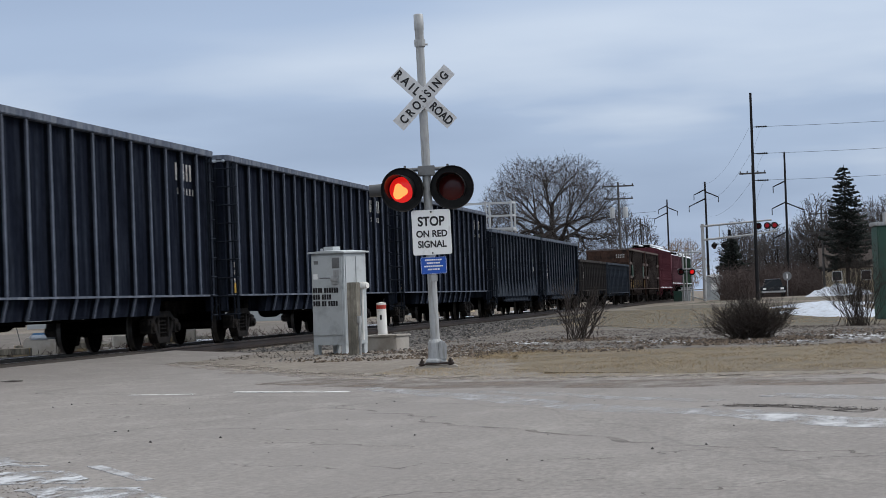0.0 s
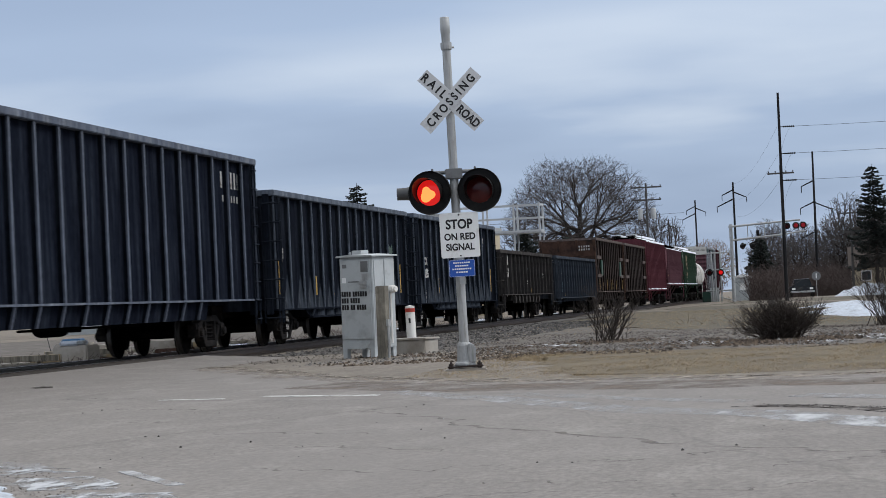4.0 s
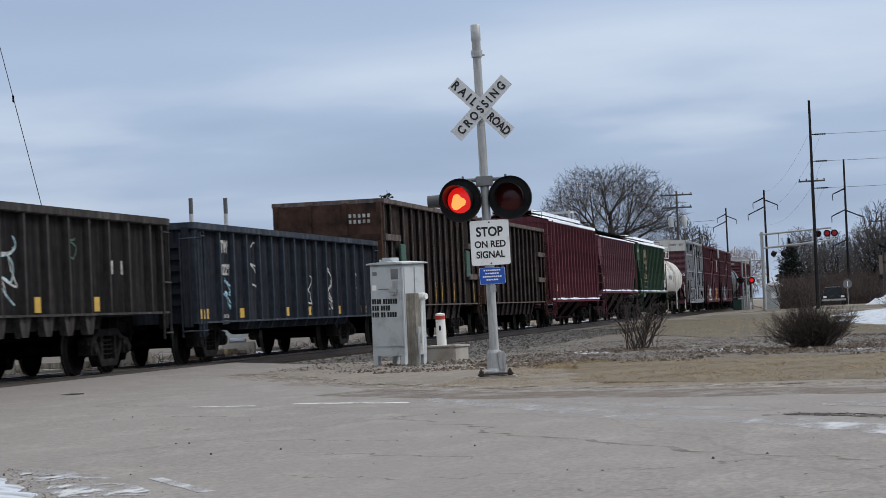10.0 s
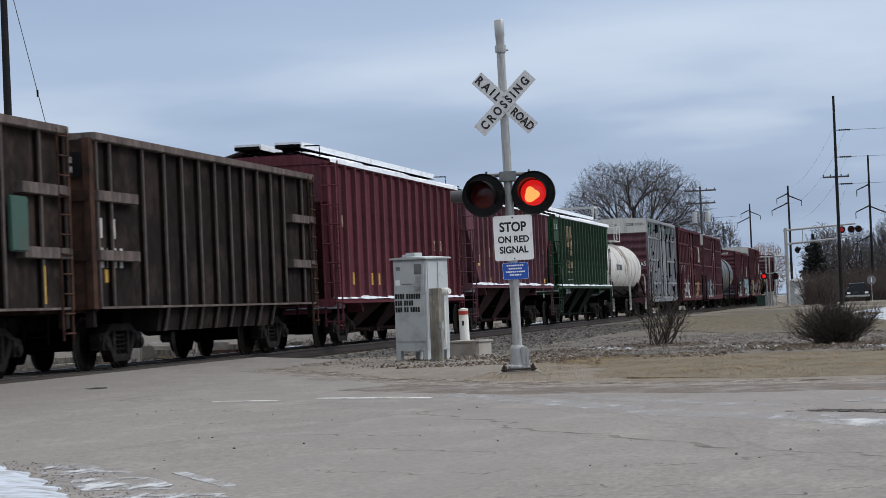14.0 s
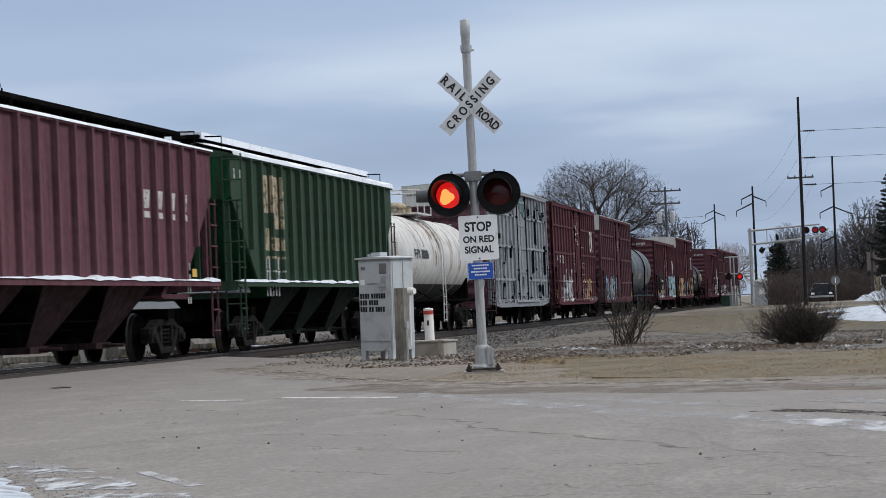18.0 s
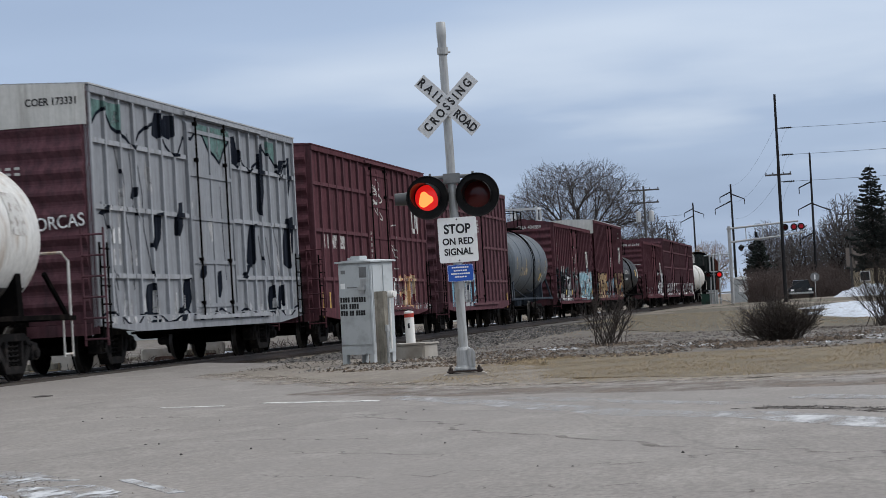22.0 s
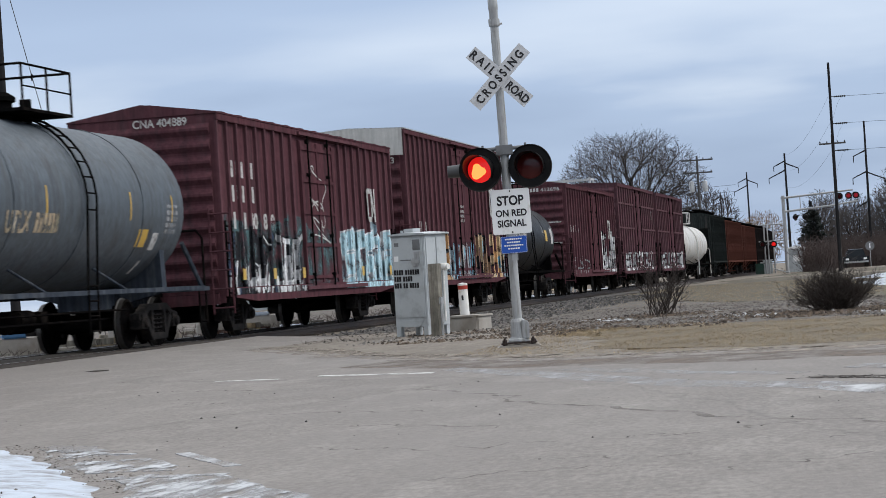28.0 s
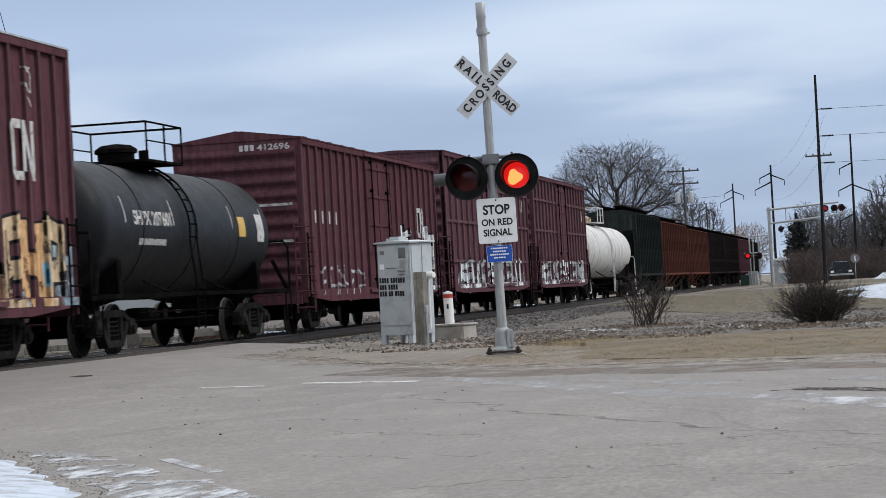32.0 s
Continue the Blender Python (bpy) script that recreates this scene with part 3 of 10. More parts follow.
# ---- mesh helpers ----
class Shape:
    """Collects boxes, prisms, rods and turned forms into one mesh."""

    def __init__(self):
        self.v, self.f, self.m = [], [], []

    def add(self, verts, faces, mat=0):
        o = len(self.v)
        self.v += [tuple(p) for p in verts]
        self.f += [tuple(i + o for i in fc) for fc in faces]
        self.m += [mat] * len(faces)
        return self

    def box(self, x0, x1, y0, y1, z0, z1, mat=0):
        vs = [(x, y, z) for z in (z0, z1) for y in (y0, y1) for x in (x0, x1)]
        return self.add(vs, [(0, 2, 3, 1), (4, 5, 7, 6), (0, 1, 5, 4), (2, 6, 7, 3), (0, 4, 6, 2), (1, 3, 7, 5)], mat)

    def prism(self, poly, axis, a, b, mat=0):
        """poly: 2D outline, (y, z) for axis x, (x, z) for y, (x, y) for z."""
        n = len(poly)
        put = {"x": lambda p, c: (c, p[0], p[1]), "y": lambda p, c: (p[0], c, p[1]), "z": lambda p, c: (p[0], p[1], c)}[axis]
        vs = [put(p, a) for p in poly] + [put(p, b) for p in poly]
        fs = [(i, (i + 1) % n, n + (i + 1) % n, n + i) for i in range(n)] + [tuple(range(n))[::-1], tuple(range(n, 2 * n))]
        return self.add(vs, fs, mat)

    def rod(self, p, q, r, r2=None, n=8, mat=0, caps=True):
        p, q = Vector(p), Vector(q)
        r2 = r if r2 is None else r2
        d = (q - p).normalized()
        u = d.orthogonal().normalized()
        w = d.cross(u)
        vs = []
        for c, rr in ((p, r), (q, r2)):
            vs += [c + u * (rr * math.cos(2 * math.pi * i / n)) + w * (rr * math.sin(2 * math.pi * i / n)) for i in range(n)]
        fs = [(i, (i + 1) % n, n + (i + 1) % n, n + i) for i in range(n)]
        if caps:
            fs += [tuple(range(n))[::-1], tuple(range(n, 2 * n))]
        return self.add(vs, fs, mat)

    def tube(self, pts, r, n=6, mat=0):
        """A bent round bar along a line of points."""
        P = [Vector(p) for p in pts]
        vs, u = [], None
        for i, p in enumerate(P):
            d = (P[min(i + 1, len(P) - 1)] - P[max(i - 1, 0)]).normalized()
            u = d.orthogonal().normalized() if u is None else (u - d * u.dot(d)).normalized()
            w = d.cross(u)
            vs += [p + u * (r * math.cos(2 * math.pi * k / n)) + w * (r * math.sin(2 * math.pi * k / n)) for k in range(n)]
        m = len(P)
        fs = [(i * n + k, i * n + (k + 1) % n, (i + 1) * n + (k + 1) % n, (i + 1) * n + k) for i in range(m - 1) for k in range(n)]
        fs += [tuple(range(n))[::-1], tuple(range((m - 1) * n, m * n))]
        return self.add(vs, fs, mat)

    def turned(self, prof, axis="x", at=(0, 0, 0), n=24, mat=0):
        """prof: (along, radius) pairs turned round an axis."""
        k = len(prof)
        vs, fs = [], []
        for i in range(n):
            c, s = math.cos(2 * math.pi * i / n), math.sin(2 * math.pi * i / n)
            for h, r in prof:
                p = {"x": (h, r * c, r * s), "y": (r * c, h, r * s), "z": (r * c, r * s, h)}[axis]
                vs.append((p[0] + at[0], p[1] + at[1], p[2] + at[2]))
        for i in range(n):
            j = (i + 1) % n
            fs += [(i * k + a, i * k + a + 1, j * k + a + 1, j * k + a) for a in range(k - 1)]
        return self.add(vs, fs, mat)

    def mesh(self, name, mats, smooth=False, bevel=0.0, fix=True):
        me = bpy.data.meshes.new(name)
        me.from_pydata(self.v, [], self.f)
        me.polygons.foreach_set("material_index", self.m)
        for m in mats if isinstance(mats, (list, tuple)) else [mats]:
            me.materials.append(MAT[m] if isinstance(m, str) else m)
        if fix or bevel:
            bm = bmesh.new()
            bm.from_mesh(me)
            bmesh.ops.recalc_face_normals(bm, faces=bm.faces)
            if bevel:
                bmesh.ops.bevel(bm, geom=[e for e in bm.edges if e.calc_face_angle(0) > 0.6], offset=bevel, segments=2, affect="EDGES", clamp_overlap=True)
            bm.to_mesh(me)
            bm.free()
        if smooth:
            me.polygons.foreach_set("use_smooth", [True] * len(me.polygons))
            me.set_sharp_from_angle(angle=radians(40))
        me.update()
        return me


def part(name, data, parent, label="", at=None):
    """One mesh object under a thing or a part."""
    ob = new(name, data)
    ob.parent = parent
    if at is not None:
        ob.matrix_basis = at if isinstance(at, Matrix) else Matrix.Translation(at)
    return tagged(ob, label) if label else ob


def thing(name, label, category, group="", at=None, data=None, kind=""):
    ob = new(name, data)
    if at is not None:
        ob.matrix_basis = at
    return tagged(ob, label, category, group, kind)


def lettering(text, size, mat, depth=0.004, align="CENTER", space=1.0, bold=0.022):
    """Flat letters as a mesh, in the XY plane."""
    cu = bpy.data.curves.new("letters", "FONT")
    cu.body, cu.size, cu.extrude, cu.align_x, cu.align_y, cu.space_character, cu.offset = text, size, depth, align, "CENTER", space, bold * size
    ob = bpy.data.objects.new("letters", cu)
    scene.collection.objects.link(ob)
    bpy.context.view_layer.update()
    me = bpy.data.meshes.new_from_object(ob.evaluated_get(bpy.context.evaluated_depsgraph_get()))
    bpy.data.objects.remove(ob)
    me.materials.clear()
    me.materials.append(MAT[mat])
    return me


def fit_words(text, w, h, mat, bold=0.022, depth=0.002):
    """Letters of a given width and height, centred, in the XY plane."""
    me = lettering(text, 1.0, mat, depth, bold=bold)
    co = np.empty(len(me.vertices) * 3)
    me.vertices.foreach_get("co", co)
    co = co.reshape(-1, 3)
    lo, hi = co.min(0), co.max(0)
    co[:, 0] = (co[:, 0] - (lo[0] + hi[0]) / 2) * w / (hi[0] - lo[0])
    co[:, 1] = (co[:, 1] - (lo[1] + hi[1]) / 2) * h / (hi[1] - lo[1])
    me.vertices.foreach_set("co", co.ravel())
    me.update()
    return me


def ground_mat(name, cols, scales=(0.35, 3.0, 22.0), rough=0.92, bump=0.5, spots=None, spot_scale=0.6, spot_edge=(0.56, 0.64), stretch=(1, 1, 1), cracks=None):
    """Loose ground: three colours mixed at two sizes, with grain and optional spots."""
    m = bpy.data.materials.new(name)
    m.use_nodes = True
    nt = m.node_tree
    N, L = nt.nodes.new, nt.links.new
    b = nt.nodes["Principled BSDF"]
    geo = N("ShaderNodeNewGeometry")
    mp = N("ShaderNodeMapping")
    mp.inputs["Scale"].default_value = stretch
    L(geo.outputs["Position"], mp.inputs[0])
    ns = []
    for s in scales:
        n = N("ShaderNodeTexNoise")
        n.inputs["Scale"].default_value, n.inputs["Detail"].default_value, n.inputs["Roughness"].default_value = s, 8, 0.6
        L(mp.outputs[0], n.inputs["Vector"])
        ns.append(n)
    a = N("ShaderNodeValToRGB")
    a.color_ramp.elements[0].position, a.color_ramp.elements[0].color = 0.36, (*cols[0], 1)
    a.color_ramp.elements[1].position, a.color_ramp.elements[1].color = 0.64, (*cols[1], 1)
    L(ns[0].outputs["Fac"], a.inputs[0])
    r = N("ShaderNodeMapRange")
    r.inputs["From Min"].default_value, r.inputs["From Max"].default_value = 0.48, 0.68
    L(ns[1].outputs["Fac"], r.inputs["Value"])
    mx = N("ShaderNodeMixRGB")
    L(r.outputs[0], mx.inputs[0])
    L(a.outputs[0], mx.inputs[1])
    mx.inputs[2].default_value = (*cols[2], 1)
    col = mx.outputs[0]
    gr = N("ShaderNodeMapRange")
    gr.inputs["From Min"].default_value, gr.inputs["From Max"].default_value = 0.3, 0.7
    gr.inputs["To Min"].default_value, gr.inputs["To Max"].default_value = 0.72, 1.25
    L(ns[2].outputs["Fac"], gr.inputs["Value"])
    sc = N("ShaderNodeVectorMath")
    sc.operation = "SCALE"
    L(col, sc.inputs[0])
    L(gr.outputs[0], sc.inputs["Scale"])
    col = sc.outputs[0]
    if spots:
        n = N("ShaderNodeTexNoise")
        n.inputs["Scale"].default_value, n.inputs["Detail"].default_value, n.inputs["Roughness"].default_value = spot_scale, 9, 0.65
        L(mp.outputs[0], n.inputs["Vector"])
        rr = N("ShaderNodeMapRange")
        rr.inputs["From Min"].default_value, rr.inputs["From Max"].default_value = spot_edge
        L(n.outputs["Fac"], rr.inputs["Value"])
        m2 = N("ShaderNodeMixRGB")
        L(rr.outputs[0], m2.inputs[0])
        L(col, m2.inputs[1])
        m2.inputs[2].default_value = (*spots, 1)
        col = m2.outputs[0]
    if cracks:
        vo = N("ShaderNodeTexVoronoi")
        vo.feature = "DISTANCE_TO_EDGE"
        vo.inputs["Scale"].default_value = cracks[0]
        wn = N("ShaderNodeMixRGB")
        wn.inputs[0].default_value = 0.35
        L(mp.outputs[0], wn.inputs[1])
        L(ns[1].outputs["Color"], wn.inputs[2])
        L(wn.outputs[0], vo.inputs["Vector"])
        cr = N("ShaderNodeMapRange")
        cr.inputs["From Min"].default_value, cr.inputs["From Max"].default_value = 0.0, cracks[1]
        cr.inputs["To Min"].default_value, cr.inputs["To Max"].default_value = cracks[2], 0.0
        L(vo.outputs["Distance"], cr.inputs["Value"])
        m3 = N("ShaderNodeMixRGB")
        L(cr.outputs[0], m3.inputs[0])
        L(col, m3.inputs[1])
        m3.inputs[2].default_value = (0.09, 0.082, 0.075, 1)
        col = m3.outputs[0]
    L(col, b.inputs["Base Color"])
    b.inputs["Roughness"].default_value = rough
    bp = N("ShaderNodeBump")
    bp.inputs["Strength"].default_value, bp.inputs["Distance"].default_value = bump, 0.03
    L(ns[2].outputs["Fac"], bp.inputs["Height"])
    L(bp.outputs[0], b.inputs["Normal"])
    return m


MAT["ground"] = ground_mat("winter_ground", ((0.15, 0.125, 0.095), (0.105, 0.09, 0.075), (0.20, 0.165, 0.12)), spots=(0.6, 0.62, 0.64), spot_scale=0.09, spot_edge=(0.66, 0.70))
MAT["verge"] = ground_mat("dormant_grass", ((0.1292, 0.1007, 0.0608), (0.1045, 0.0836, 0.0570), (0.1520, 0.1216, 0.0760)), scales=(1.0, 5.0, 30.0), bump=0.9, spots=(0.085, 0.070, 0.045), spot_scale=2.4, spot_edge=(0.50, 0.68), stretch=(1, 0.18, 1))
MAT["apron"] = ground_mat("dusty_gravel", ((0.1656, 0.1424, 0.1151), (0.1358, 0.1159, 0.0948), (0.1987, 0.1788, 0.1524)), scales=(1.0, 5.0, 28.0), bump=0.6, spots=(0.15, 0.13, 0.11), spot_scale=1.8, spot_edge=(0.56, 0.70), stretch=(0.9, 0.2, 1))
MAT["rubble"] = ground_mat("leaf_strewn_gravel", ((0.0754, 0.0631, 0.0517), (0.1148, 0.1009, 0.0877), (0.0476, 0.0369, 0.0295)), scales=(1.3, 5.0, 24.0), bump=1.0, spots=(0.33, 0.34, 0.35), spot_scale=1.1, spot_edge=(0.62, 0.74), stretch=(1, 0.16, 1))
MAT["ballast"] = ground_mat("track_ballast", ((0.06078, 0.05376, 0.04675), (0.08415, 0.07717, 0.07013), (0.03974, 0.03506, 0.03086)), scales=(1.0, 7.0, 26.0), bump=1.0, stretch=(1, 0.3, 1))
MAT["field"] = ground_mat("far_dormant_grass", ((0.0722, 0.0591, 0.0352), (0.0525, 0.0438, 0.0290), (0.0875, 0.0722, 0.0435)), scales=(0.5, 3.0, 20.0), bump=0.8, stretch=(1, 0.1, 1))
MAT["road"] = ground_mat("salted_asphalt", ((0.1814, 0.1650, 0.1515), (0.1486, 0.1341, 0.1235), (0.2084, 0.1920, 0.1766)), scales=(0.35, 2.4, 34.0), bump=0.25, rough=0.8, spots=(0.170, 0.155, 0.145), spot_scale=0.55, spot_edge=(0.46, 0.72), stretch=(0.8, 0.35, 1), cracks=(0.30, 0.006, 0.45))

# ---- ground ----
TRACK_X = -14.59
RAIL_Z = 0.15


def track_at(s):
    """Place and heading on the railway, s metres on from the viewer: straight, then a left-hand bend."""
    if s <= 236:
        return TRACK_X, s, 0.0
    r = 300.0
    a = (s - 236) / r
    return TRACK_X - r * (1 - math.cos(a)), 236 + r * math.sin(a), math.degrees(a)


def make_ground():
    def spread(lo, hi, a, b, step):
        xs, x, d = [], a, step
        while x > lo:
            d *= 1.25
            x -= d
            xs.append(max(x, lo))
        xs = xs[::-1] + list(np.arange(a, b, step))
        x, d = xs[-1], step
        while x < hi:
            d *= 1.25
            x += d
            xs.append(min(x, hi))
        return xs

    X, Y = spread(-2500, 2500, -60, 20, 1.0), spread(-2500, 3500, 0, 130, 1.5)
    vs = []
    for y in Y:
        for x in X:
            far = max(0.0, min(1.0, (y - 70) / 80))
            z = -0.03 + 0.10 * far * noise.noise((x * 0.07, y * 0.05, 0.3)) - (0.0 if x > -17 else 0.05)
            vs.append((x, y, z))
    nx = len(X)
    fs = [(j * nx + i, j * nx + i + 1, (j + 1) * nx + i + 1, (j + 1) * nx + i) for j in range(len(Y) - 1) for i in range(nx - 1)]
    sh = Shape()
    sh.add(vs, fs)
    thing("ground", "brown dormant winter ground with snow remnants", "ground", data=sh.mesh("ground", "ground", fix=False, smooth=True), kind="structure")


def ragged(name, pts, z0, z1, mat, label, category, rough=0.15, step=0.5, kind="structure", seed=0.0):
    """A flat layer with an uneven edge."""
    out = []
    n = len(pts)
    for i in range(n):
        p, q = Vector((*pts[i], 0)), Vector((*pts[(i + 1) % n], 0))
        k = max(1, min(110, int((q - p).length / step)))
        nr = (q - p).normalized().cross(Vector((0, 0, 1)))
        for j in range(k):
            c = p.lerp(q, j / k)
            w = noise.noise((c.x * 0.9 + seed, c.y * 0.9, seed)) + 0.5 * noise.noise((c.x * 3.1, c.y * 3.1 + seed, 1.7))
            out.append(((c + nr * w * rough).x, (c + nr * w * rough).y))
    sh = Shape()
    sh.prism(out, "z", z0, z1)
    me = sh.mesh(name, mat)
    bm = bmesh.new()
    bm.from_mesh(me)
    bmesh.ops.triangulate(bm, faces=[f for f in bm.faces if len(f.verts) > 4])
    bm.to_mesh(me)
    bm.free()
    return thing(name, label, category, data=me, kind=kind)


make_ground()
ROAD_EDGE = [(0.1, 23.9), (-2.1, 24.9), (-3.9, 25.8), (-6.0, 28.5), (-7.3, 30.6), (-9.7, 35.7), (-12.2, 40.4)]
ragged("road", [(40, 12), (8, 21)] + ROAD_EDGE + [(-14.5, 44.0), (-18, 49), (-34, 66), (-70, 92), (-76, 80), (-40, 46), (-19, 27), (-11, 19), (-6.4, 14.3), (-5.0, 12.3), (-4.0, 10), (-2.5, 2), (-2, -20), (40, -20)],
       -0.04, 0.02, "road", "pale salted asphalt road with cracks and worn paint", "road", rough=0.12)
ragged("gravel_apron", [(9, 22), (1, 25.4), (-3.2, 27.2), (-4.0, 33), (-5.6, 36), (-6.5, 43.2), (-8.4, 47.5), (-11.8, 48.6), (-12.6, 46), (-12.6, 40), (-9, 33), (-6, 27), (0, 23)],
       -0.05, 0.010, "apron", "dusty tan gravel shoulder beside the road", "gravel", rough=0.4, step=0.25, seed=3.1)
ragged("grass_verge", [(14, 19.5), (8, 22.6), (1.0, 25.3), (-2.0, 26.2), (-3.6, 28.4), (-4.3, 32.5), (-4.9, 36.5), (-4.4, 39.0), (-3.1, 37.4), (0.3, 35.6), (8, 32), (20, 28)],
       -0.05, 0.0125, "verge", "strip of dormant tan grass", "grass", rough=0.35, step=0.25, seed=5.7)
ragged("gravel_bank", [(16, 30), (0.3, 35.2), (-3.1, 36.9), (-5.4, 40.8), (-7.5, 43.5), (-10.6, 50), (-12.0, 62), (-11.6, 78), (-7, 68), (-4, 58), (0, 52), (10, 45), (24, 38)],
       -0.05, 0.0115, "rubble", "gravel and stone bank strewn with dead leaves", "gravel", rough=1.0, step=0.3, seed=9.2)
ragged("ballast_shoulder", [(-12.2, 46.5), (-9.6, 46.0), (-8.0, 50), (-9.6, 62), (-11.6, 90), (-12.4, 150), (-13, 150), (-12.6, 60)],
       -0.05, 0.016, "ballast", "dark grey ballast shoulder along the track", "gravel", rough=0.4, seed=6.4)
for k, (d, w) in enumerate(((0.02, 0.5), (0.5, 0.45))):
    inner = [(x - d * 0.55, y - d * 0.85) for x, y in ROAD_EDGE]
    ragged("sand_fringe", [(4, 22.6 - d)] + inner + [(x + w * 0.55, y + w * 0.85) for x, y in ROAD_EDGE[::-1]] + [(4, 22.6 - d + w)], 0.006, 0.0209 + 0.0004 * k, "sand", "washed sand and grit along the road edge", "sand", rough=0.3, step=0.2, seed=11.0 + k)
ragged("yard_ground", [(-17.6, 45), (-19, 140), (-60, 150), (-60, 90), (-26, 52)], -0.09, -0.06, "rubble", "littered dirt yard behind the railway", "gravel", rough=1.0, step=2.0, seed=8.8)
ragged("grass_field", [(-11.4, 79), (-7, 69), (-4, 59), (0, 53), (14, 46), (30, 60), (30, 190), (-8, 195), (-11.0, 130)],
       -0.06, 0.0, "field", "open dormant grass beyond the gravel bank", "grass", rough=0.8, seed=2.2)


# ---- railway track ----
def make_track():
    t = thing("railway_track", "single railway track of rusty rails on dark ballast", "railway track", kind="structure")
    S = [-330, -100, -40] + list(range(-20, 236, 16)) + list(range(236, 620, 6))
    # ballast bed
    sh = Shape()
    prof = [(-3.1, -0.16), (-1.75, -0.05), (1.75, -0.05), (2.7, -0.16)]
    vs = []
    for s in S:
        x, y, h = track_at(s)
        c, sn = math.cos(radians(h)), math.sin(radians(h))
        vs += [(x + a * c, y + a * sn, z) for a, z in prof]
    fs = [(4 * j + i, 4 * j + i + 1, 4 * j + i + 5, 4 * j + i + 4) for j in range(len(S) - 1) for i in range(3)]
    sh.add(vs, fs)
    part("ballast_bed", sh.mesh("ballast_bed", "ballast", fix=False), t, "dark crushed stone ballast")
    # rails: foot, web, head
    out = [(-0.07, 0), (0.07, 0), (0.07, 0.015), (0.012, 0.035), (0.012, 0.12), (0.036, 0.13), (0.036, 0.16), (0.028, 0.17), (-0.028, 0.17), (-0.036, 0.16), (-0.036, 0.13), (-0.012, 0.12), (-0.012, 0.035), (-0.07, 0.015)]
    for side in (0.7525, -0.7525):
        sh = Shape()
        vs, n = [], len(out)
        for s in S:
            x, y, h = track_at(s)
            c, sn = math.cos(radians(h)), math.sin(radians(h))
            vs += [(x + (side + a) * c, y + (side + a) * sn, RAIL_Z - 0.17 + z) for a, z in out]
        fs = [(j * n + i, j * n + (i + 1) % n, (j + 1) * n + (i + 1) % n, (j + 1) * n + i) for j in range(len(S) - 1) for i in range(n)]
        sh.add(vs, fs)
        me = sh.mesh("rail", ["rail", "railtop"], fix=False)
        me.polygons.foreach_set("material_index", [1 if i % n in (7, 8) else 0 for i in range(len(fs))])
        part("rail", me, t, "steel rail with a polished head")
    tie = Shape()
    tie.box(-1.3, 1.3, -0.115, 0.115, -0.10, 0.0)
    tm = tie.mesh("tie", "tie")
    s = 46.0
    while s < 190:
        part("tie", tm, t, at=pose(TRACK_X + random.uniform(-0.05, 0.05), s, RAIL_Z - 0.172, 0, 0, random.uniform(-0.8, 0.8)))
        s += 0.55
    # crossing panels of timber between the rails where the road passes
    sh = Shape()
    for x0, x1 in ((-1.55, -0.83), (-0.66, -0.02), (0.02, 0.66), (0.83, 1.55)):
        sh.box(TRACK_X + x0, TRACK_X + x1, 27.0, 44.5, -0.05, RAIL_Z - 0.012)
    part("crossing_panel", sh.mesh("crossing_panel", "tie", bevel=0.01), t, "dark timber planks at the level crossing")
    # ramps of asphalt up to the rails
    for x0, x1, z in ((1.56, 3.6, "e"), (-3.6, -1.56, "w")):
        sh = Shape()
        poly = [(TRACK_X + x0, 0.13), (TRACK_X + x1, 0.0), (TRACK_X + x1, -0.1), (TRACK_X + x0, -0.1)] if z == "e" else [(TRACK_X + x0, 0.0), (TRACK_X + x1, 0.13), (TRACK_X + x1, -0.1), (TRACK_X + x0, -0.1)]
        sh.prism(poly, "y", 26.5, 45.0)
        part("road_ramp", sh.mesh("road_ramp", "road"), t, "asphalt ramp up to the rails")


make_track()


# ---- the train ----
V_KNOTS = [(0.0, 10.205), (3.2, 10.247), (6.4, 10.23), (9.6, 10.227), (12.8, 10.028), (16.0, 10.328), (19.2, 10.33), (22.4, 10.098), (25.6, 10.301), (28.8, 10.10), (32.0, 10.075)]


def travelled(t):
    """Metres that the train has run by t seconds."""
    s = 0.0
    for (t0, v0), (t1, v1) in zip(V_KNOTS, V_KNOTS[1:]):
        if t >= t1:
            s += (v0 + v1) / 2 * (t1 - t0)
        elif t > t0:
            v = v0 + (v1 - v0) * (t - t0) / (t1 - t0)
            s += (v0 + v) / 2 * (t - t0)
    return s


CARS, WHEELSETS = [], []
SIDES = {}
SHARED = {}
W = 1.55  # half width over the side posts
PANEL = 1.435  # half width over the side sheets of the hopper cars


